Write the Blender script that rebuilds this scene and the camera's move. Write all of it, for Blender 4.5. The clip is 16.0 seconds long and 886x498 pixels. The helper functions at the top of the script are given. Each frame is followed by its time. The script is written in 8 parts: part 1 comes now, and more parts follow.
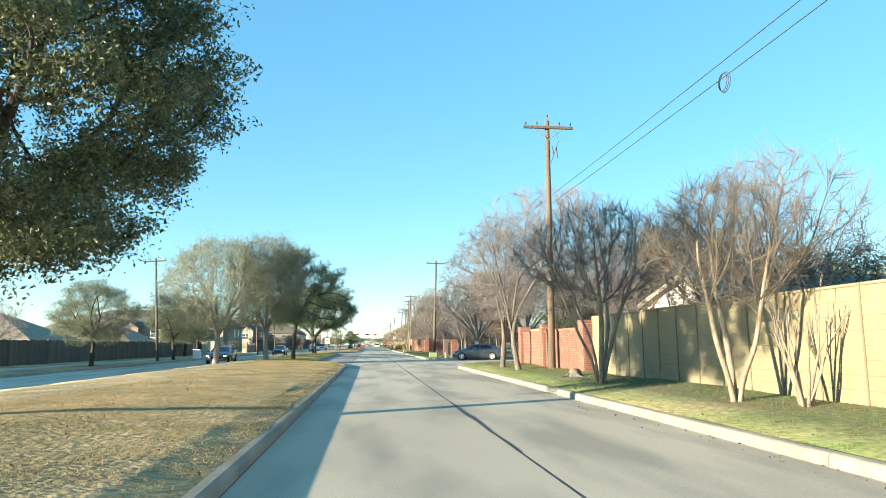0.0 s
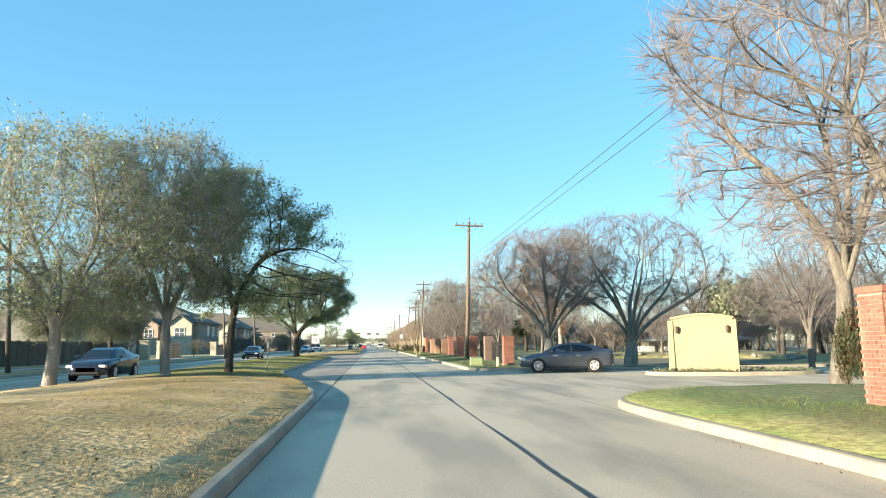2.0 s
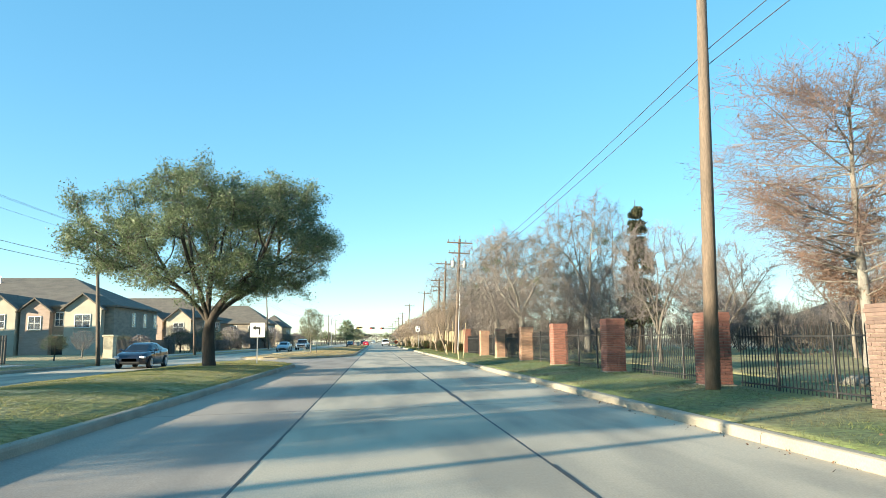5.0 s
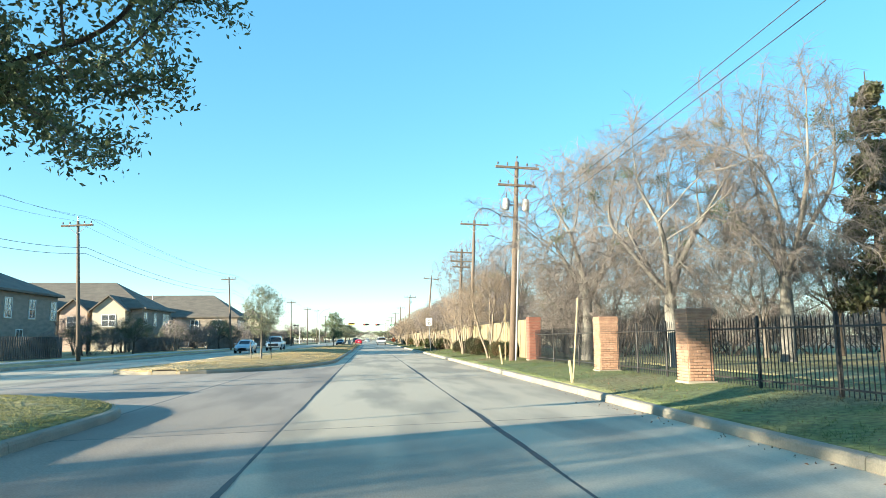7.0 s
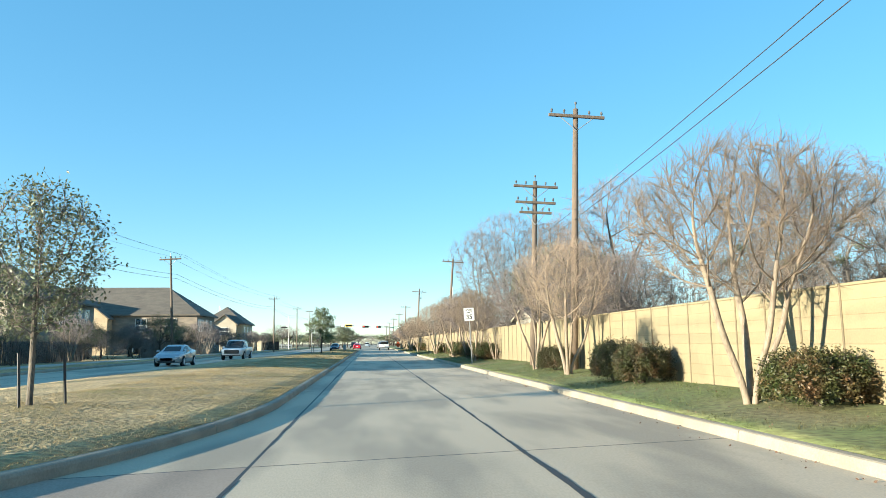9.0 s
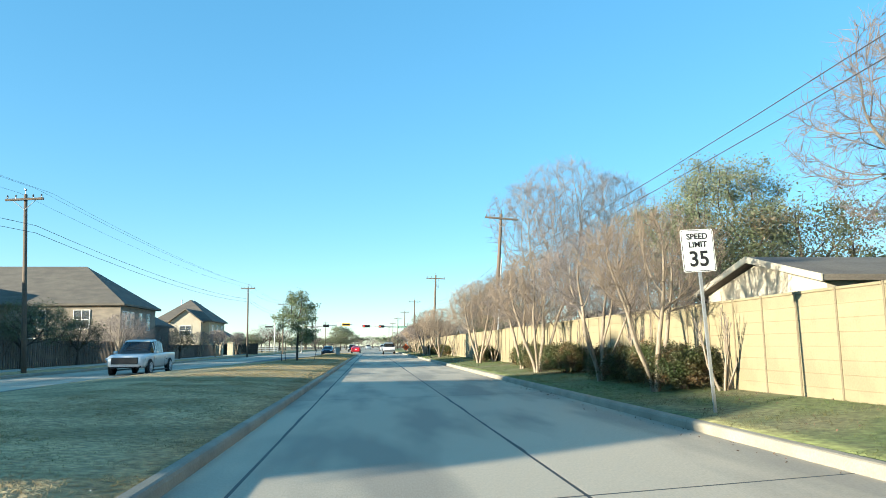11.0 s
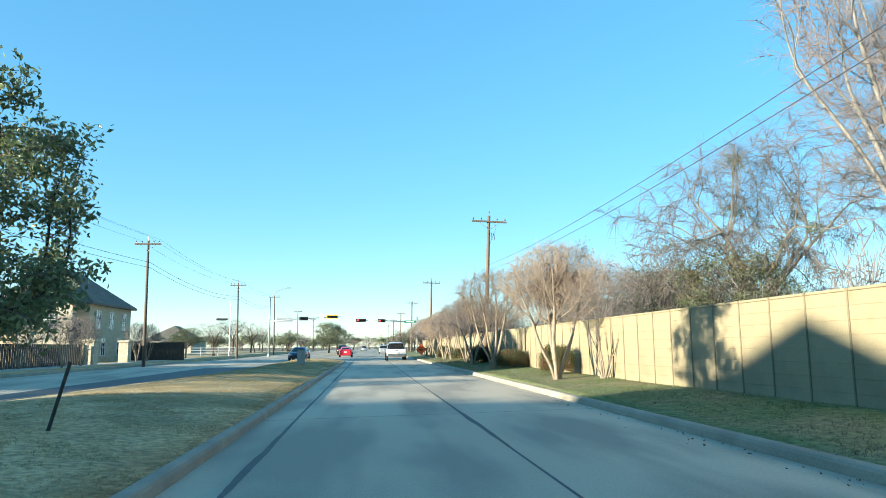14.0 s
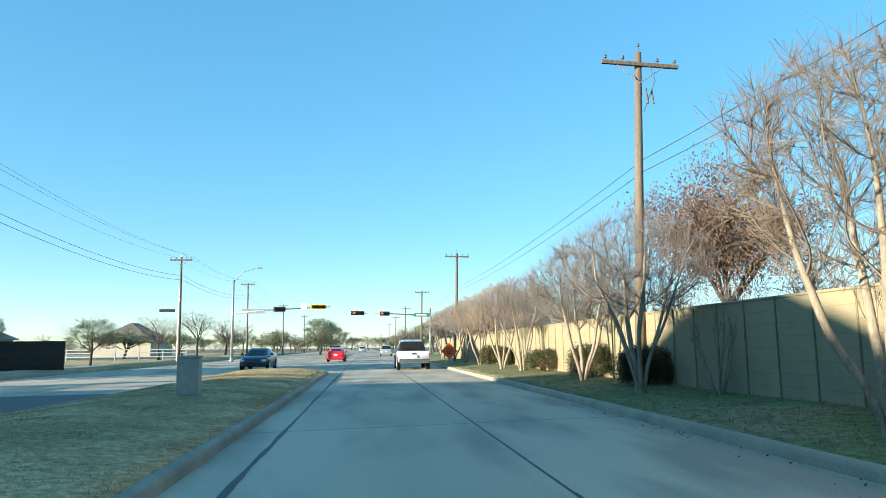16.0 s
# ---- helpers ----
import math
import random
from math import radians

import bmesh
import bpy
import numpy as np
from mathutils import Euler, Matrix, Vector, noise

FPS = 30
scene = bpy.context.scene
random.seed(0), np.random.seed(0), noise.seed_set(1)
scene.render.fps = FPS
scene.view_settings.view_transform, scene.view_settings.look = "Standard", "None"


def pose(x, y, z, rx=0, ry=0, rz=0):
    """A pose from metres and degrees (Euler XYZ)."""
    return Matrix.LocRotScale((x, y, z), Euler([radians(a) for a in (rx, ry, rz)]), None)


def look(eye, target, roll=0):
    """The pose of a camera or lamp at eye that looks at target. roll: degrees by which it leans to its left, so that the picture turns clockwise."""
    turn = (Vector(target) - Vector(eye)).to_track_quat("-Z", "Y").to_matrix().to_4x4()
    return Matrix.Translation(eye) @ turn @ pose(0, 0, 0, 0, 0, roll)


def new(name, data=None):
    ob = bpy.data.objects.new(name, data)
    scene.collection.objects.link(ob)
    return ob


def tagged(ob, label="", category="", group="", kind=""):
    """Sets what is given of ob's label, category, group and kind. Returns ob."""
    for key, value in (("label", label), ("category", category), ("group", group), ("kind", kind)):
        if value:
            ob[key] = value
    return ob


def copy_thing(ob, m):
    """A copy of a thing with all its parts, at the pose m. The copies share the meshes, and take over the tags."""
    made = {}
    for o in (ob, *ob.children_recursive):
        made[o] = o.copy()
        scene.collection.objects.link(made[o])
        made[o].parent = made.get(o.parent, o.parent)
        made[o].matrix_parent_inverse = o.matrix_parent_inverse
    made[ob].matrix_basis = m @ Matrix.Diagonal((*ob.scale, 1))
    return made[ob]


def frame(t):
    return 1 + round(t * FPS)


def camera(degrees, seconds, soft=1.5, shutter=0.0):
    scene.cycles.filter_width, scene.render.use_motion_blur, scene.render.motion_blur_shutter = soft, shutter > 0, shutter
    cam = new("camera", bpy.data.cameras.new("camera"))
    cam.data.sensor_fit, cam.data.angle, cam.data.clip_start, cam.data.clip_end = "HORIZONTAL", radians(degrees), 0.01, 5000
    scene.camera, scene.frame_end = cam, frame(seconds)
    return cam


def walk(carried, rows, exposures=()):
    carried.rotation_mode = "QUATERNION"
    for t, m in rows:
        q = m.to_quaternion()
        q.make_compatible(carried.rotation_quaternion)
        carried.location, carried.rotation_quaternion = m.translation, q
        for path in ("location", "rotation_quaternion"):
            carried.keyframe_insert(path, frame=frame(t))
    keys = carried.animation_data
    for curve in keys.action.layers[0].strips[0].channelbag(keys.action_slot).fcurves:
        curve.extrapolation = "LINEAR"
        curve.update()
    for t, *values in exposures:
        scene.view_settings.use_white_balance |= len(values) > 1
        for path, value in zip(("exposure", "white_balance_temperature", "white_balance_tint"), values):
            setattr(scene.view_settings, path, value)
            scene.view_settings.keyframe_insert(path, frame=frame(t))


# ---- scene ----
cam = camera(65.0, 16.0, 0.65)
PATH = [
    (0.0, 0.075, -0.000, 1.4, 97.782, 0.622, -5.971),
    (0.5, 0.043, 6.612, 1.4, 97.709, 0.613, -5.972),
    (1.0, 0.037, 13.320, 1.4, 97.796, 0.642, -5.985),
    (1.5, 0.046, 20.121, 1.4, 97.795, 0.834, -5.962),
    (2.0, 0.043, 26.745, 1.4, 97.794, 0.714, -5.800),
    (2.5, 0.023, 33.305, 1.4, 97.779, 0.910, -5.608),
    (3.0, 0.043, 39.873, 1.4, 97.714, 0.588, -5.571),
    (3.5, 0.044, 46.518, 1.4, 97.617, 0.599, -5.522),
    (4.0, 0.049, 53.276, 1.4, 97.624, 0.535, -5.501),
    (4.5, 0.043, 60.145, 1.4, 97.567, 0.576, -5.458),
    (7.0, 0.042, 94.453, 1.4, 97.325, 0.512, -5.978),
    (7.5, 0.048, 101.221, 1.4, 97.482, 0.538, -6.011),
    (8.0, 0.056, 108.088, 1.4, 97.510, 0.523, -5.922),
    (8.5, 0.054, 115.149, 1.4, 97.585, 0.602, -5.972),
    (11.0, 0.023, 150.863, 1.4, 97.857, 0.621, -5.871),
    (11.5, 0.009, 158.067, 1.4, 97.919, 0.606, -5.864),
    (12.0, -0.005, 165.332, 1.4, 97.965, 0.584, -5.947),
    (12.5, -0.008, 172.636, 1.4, 97.945, 0.488, -6.068),
    (13.0, 0.004, 179.998, 1.4, 97.999, 0.398, -6.036),
    (13.5, 0.027, 187.320, 1.4, 97.911, 0.410, -6.111),
    (14.0, 0.038, 194.513, 1.4, 97.972, 0.398, -6.159),
    (14.5, 0.041, 201.601, 1.4, 97.950, 0.464, -6.173),
    (15.0, 0.042, 208.625, 1.4, 97.959, 0.495, -6.264),
    (15.5, 0.042, 215.533, 1.4, 97.988, 0.521, -6.330),
    (16.0, 0.040, 222.378, 1.4, 98.004, 0.580, -6.250),
]
EXPOSURES = [(0.0, 1.83, 7000, 1), (0.5, 1.86, 7150, 2), (2.0, 1.8, 7100, 4), (3.0, 1.88, 7400, 4), (4.0, 1.88, 7450, 3), (4.5, 1.76, 7250, 2), (7.0, 1.92, 6750, 0), (7.5, 1.82, 6750, 0), (8.0, 1.76, 7000, -2), (8.5, 1.6, 6700, 1), (11.0, 1.64, 6500, 0), (12.0, 1.82, 6700, 0), (12.5, 1.8, 6800, 1), (13.0, 1.62, 6300, 1), (13.5, 1.65, 6350, 1), (14.5, 1.74, 6500, -1), (15.5, 1.6, 6450, 0), (16.0, 1.57, 6500, 0)]
walk(cam, [(t, pose(*p)) for t, *p in PATH], EXPOSURES)

# ---------------------------------------------------------------- light
SUN_WAY = Vector((-1.0, -0.455, 0.171)).normalized()      # from the ground towards the sun
SUN_UP = math.asin(SUN_WAY.z)
world = bpy.data.worlds.new("sky")
scene.world = world
world.use_nodes = True
wn = world.node_tree.nodes
sky = wn.new("ShaderNodeTexSky")
sky.sky_type = "NISHITA"
sky.sun_disc = False
sky.sun_elevation = SUN_UP
sky.sun_rotation = math.atan2(SUN_WAY.x, SUN_WAY.y)
sky.altitude = 200
sky.air_density = 0.85
sky.dust_density = 0.0
sky.ozone_density = 3.5
wn["Background"].inputs["Strength"].default_value = 0.21
even = wn.new("ShaderNodeGamma")
even.inputs["Gamma"].default_value = 0.5
rich = wn.new("ShaderNodeHueSaturation")
rich.inputs["Saturation"].default_value = 1.48
world.node_tree.links.new(sky.outputs["Color"], even.inputs["Color"])
world.node_tree.links.new(even.outputs["Color"], rich.inputs["Color"])
world.node_tree.links.new(rich.outputs["Color"], wn["Background"].inputs["Color"])

sun_data = bpy.data.lights.new("sun", "SUN")
sun_data.energy = 5.0
sun_data.angle = radians(0.6)
sun_data.color = (1.0, 0.88, 0.72)
sun = new("sun", sun_data)
sun.matrix_world = look(SUN_WAY * 100, (0, 0, 0))

# ---------------------------------------------------------------- materials
def mat(name, c1, c2=None, scale=1.0, rough=0.85, bump=0.0, fine=30.0, metal=0.0, vary=0.12, each=0.0,
        place="Object", c3=None, scale3=0.2, stretch=None, leaf=0.0, at3=(0.45, 0.62)):
    """Two tones in broad patches, a third in wide ones, fine grain, relief and a shade of its own for each piece."""
    m = bpy.data.materials.new(name)
    m.use_nodes = True
    nt, nodes = m.node_tree, m.node_tree.nodes
    link = nt.links.new
    b = nodes["Principled BSDF"]
    b.inputs["Roughness"].default_value = rough
    b.inputs["Metallic"].default_value = metal
    tc = nodes.new("ShaderNodeTexCoord")
    co = tc.outputs["Object"]
    if place == "World":
        co = nodes.new("ShaderNodeNewGeometry").outputs["Position"]
    if stretch:
        mp = nodes.new("ShaderNodeMapping")
        mp.inputs["Scale"].default_value = stretch
        link(co, mp.inputs["Vector"])
        co = mp.outputs["Vector"]

    def noise_at(s, detail=4.0):
        n = nodes.new("ShaderNodeTexNoise")
        n.inputs["Scale"].default_value = s
        n.inputs["Detail"].default_value = detail
        link(co, n.inputs["Vector"])
        return n.outputs["Fac"]

    def ramp(fac, lo, hi):
        r = nodes.new("ShaderNodeMapRange")
        r.inputs["From Min"].default_value, r.inputs["From Max"].default_value = lo, hi
        link(fac, r.inputs["Value"])
        return r.outputs["Result"]

    def mix(fac, a, c, kind="MIX"):
        x = nodes.new("ShaderNodeMix")
        x.data_type, x.blend_type = "RGBA", kind
        for sock, v in ((x.inputs[0], fac), (x.inputs[6], a), (x.inputs[7], c)):
            if isinstance(v, (int, float)):
                sock.default_value = v
            elif isinstance(v, tuple):
                sock.default_value = (*v, 1)
            else:
                link(v, sock)
        return x.outputs[2]

    col = c1
    if c2:
        col = mix(ramp(noise_at(scale), 0.35, 0.65), c1, c2)
    if c3:
        col = mix(ramp(noise_at(scale3, 3.0), *at3), col, c3)
    grain = noise_at(fine, 3.0)
    if vary:
        g = nodes.new("ShaderNodeMapRange")
        g.inputs["From Min"].default_value, g.inputs["From Max"].default_value = 0.3, 0.7
        g.inputs["To Min"].default_value, g.inputs["To Max"].default_value = 1 - vary, 1 + vary
        link(grain, g.inputs["Value"])
        col = mix(1.0, col, g.outputs["Result"], "MULTIPLY")
    if each:
        oi = nodes.new("ShaderNodeObjectInfo")
        g = nodes.new("ShaderNodeMapRange")
        g.inputs["To Min"].default_value, g.inputs["To Max"].default_value = 1 - each, 1 + each
        link(oi.outputs["Random"], g.inputs["Value"])
        col = mix(1.0, col, g.outputs["Result"], "MULTIPLY")
        ge = nodes.new("ShaderNodeNewGeometry")
        g = nodes.new("ShaderNodeMapRange")
        g.inputs["To Min"].default_value, g.inputs["To Max"].default_value = 1 - each, 1 + each
        link(ge.outputs["Random Per Island"], g.inputs["Value"])
        col = mix(1.0, col, g.outputs["Result"], "MULTIPLY")
    if isinstance(col, tuple):
        b.inputs["Base Color"].default_value = (*col, 1)
    else:
        link(col, b.inputs["Base Color"])
    if bump:
        bp = nodes.new("ShaderNodeBump")
        bp.inputs["Strength"].default_value = bump
        bp.inputs["Distance"].default_value = 0.03 if bump < 0.95 else 0.1
        link(grain, bp.inputs["Height"])
        link(bp.outputs["Normal"], b.inputs["Normal"])
    if leaf:
        t = nodes.new("ShaderNodeBsdfTranslucent")
        ms = nodes.new("ShaderNodeMixShader")
        ms.inputs["Fac"].default_value = leaf
        if isinstance(col, tuple):
            t.inputs["Color"].default_value = (*col, 1)
        else:
            link(col, t.inputs["Color"])
        link(b.outputs["BSDF"], ms.inputs[1])
        link(t.outputs["BSDF"], ms.inputs[2])
        link(ms.outputs["Shader"], nodes["Material Output"].inputs["Surface"])
    return m


def glass_mat(name, tint, rough=0.03):
    m = bpy.data.materials.new(name)
    m.use_nodes = True
    b = m.node_tree.nodes["Principled BSDF"]
    b.inputs["Base Color"].default_value = (*tint, 1)
    b.inputs["Roughness"].default_value = rough
    b.inputs["Transmission Weight"].default_value = 0.85
    return m


def paint_mat(name, c, rough=0.3, metal=0.0, coat=0.6):
    m = mat(name, c, rough=rough, metal=metal, vary=0.05, fine=6.0)
    m.node_tree.nodes["Principled BSDF"].inputs["Coat Weight"].default_value = coat
    return m


def glow_mat(name, c, power):
    m = bpy.data.materials.new(name)
    m.use_nodes = True
    b = m.node_tree.nodes["Principled BSDF"]
    b.inputs["Base Color"].default_value = (*c, 1)
    b.inputs["Emission Color"].default_value = (*c, 1)
    b.inputs["Emission Strength"].default_value = power
    return m


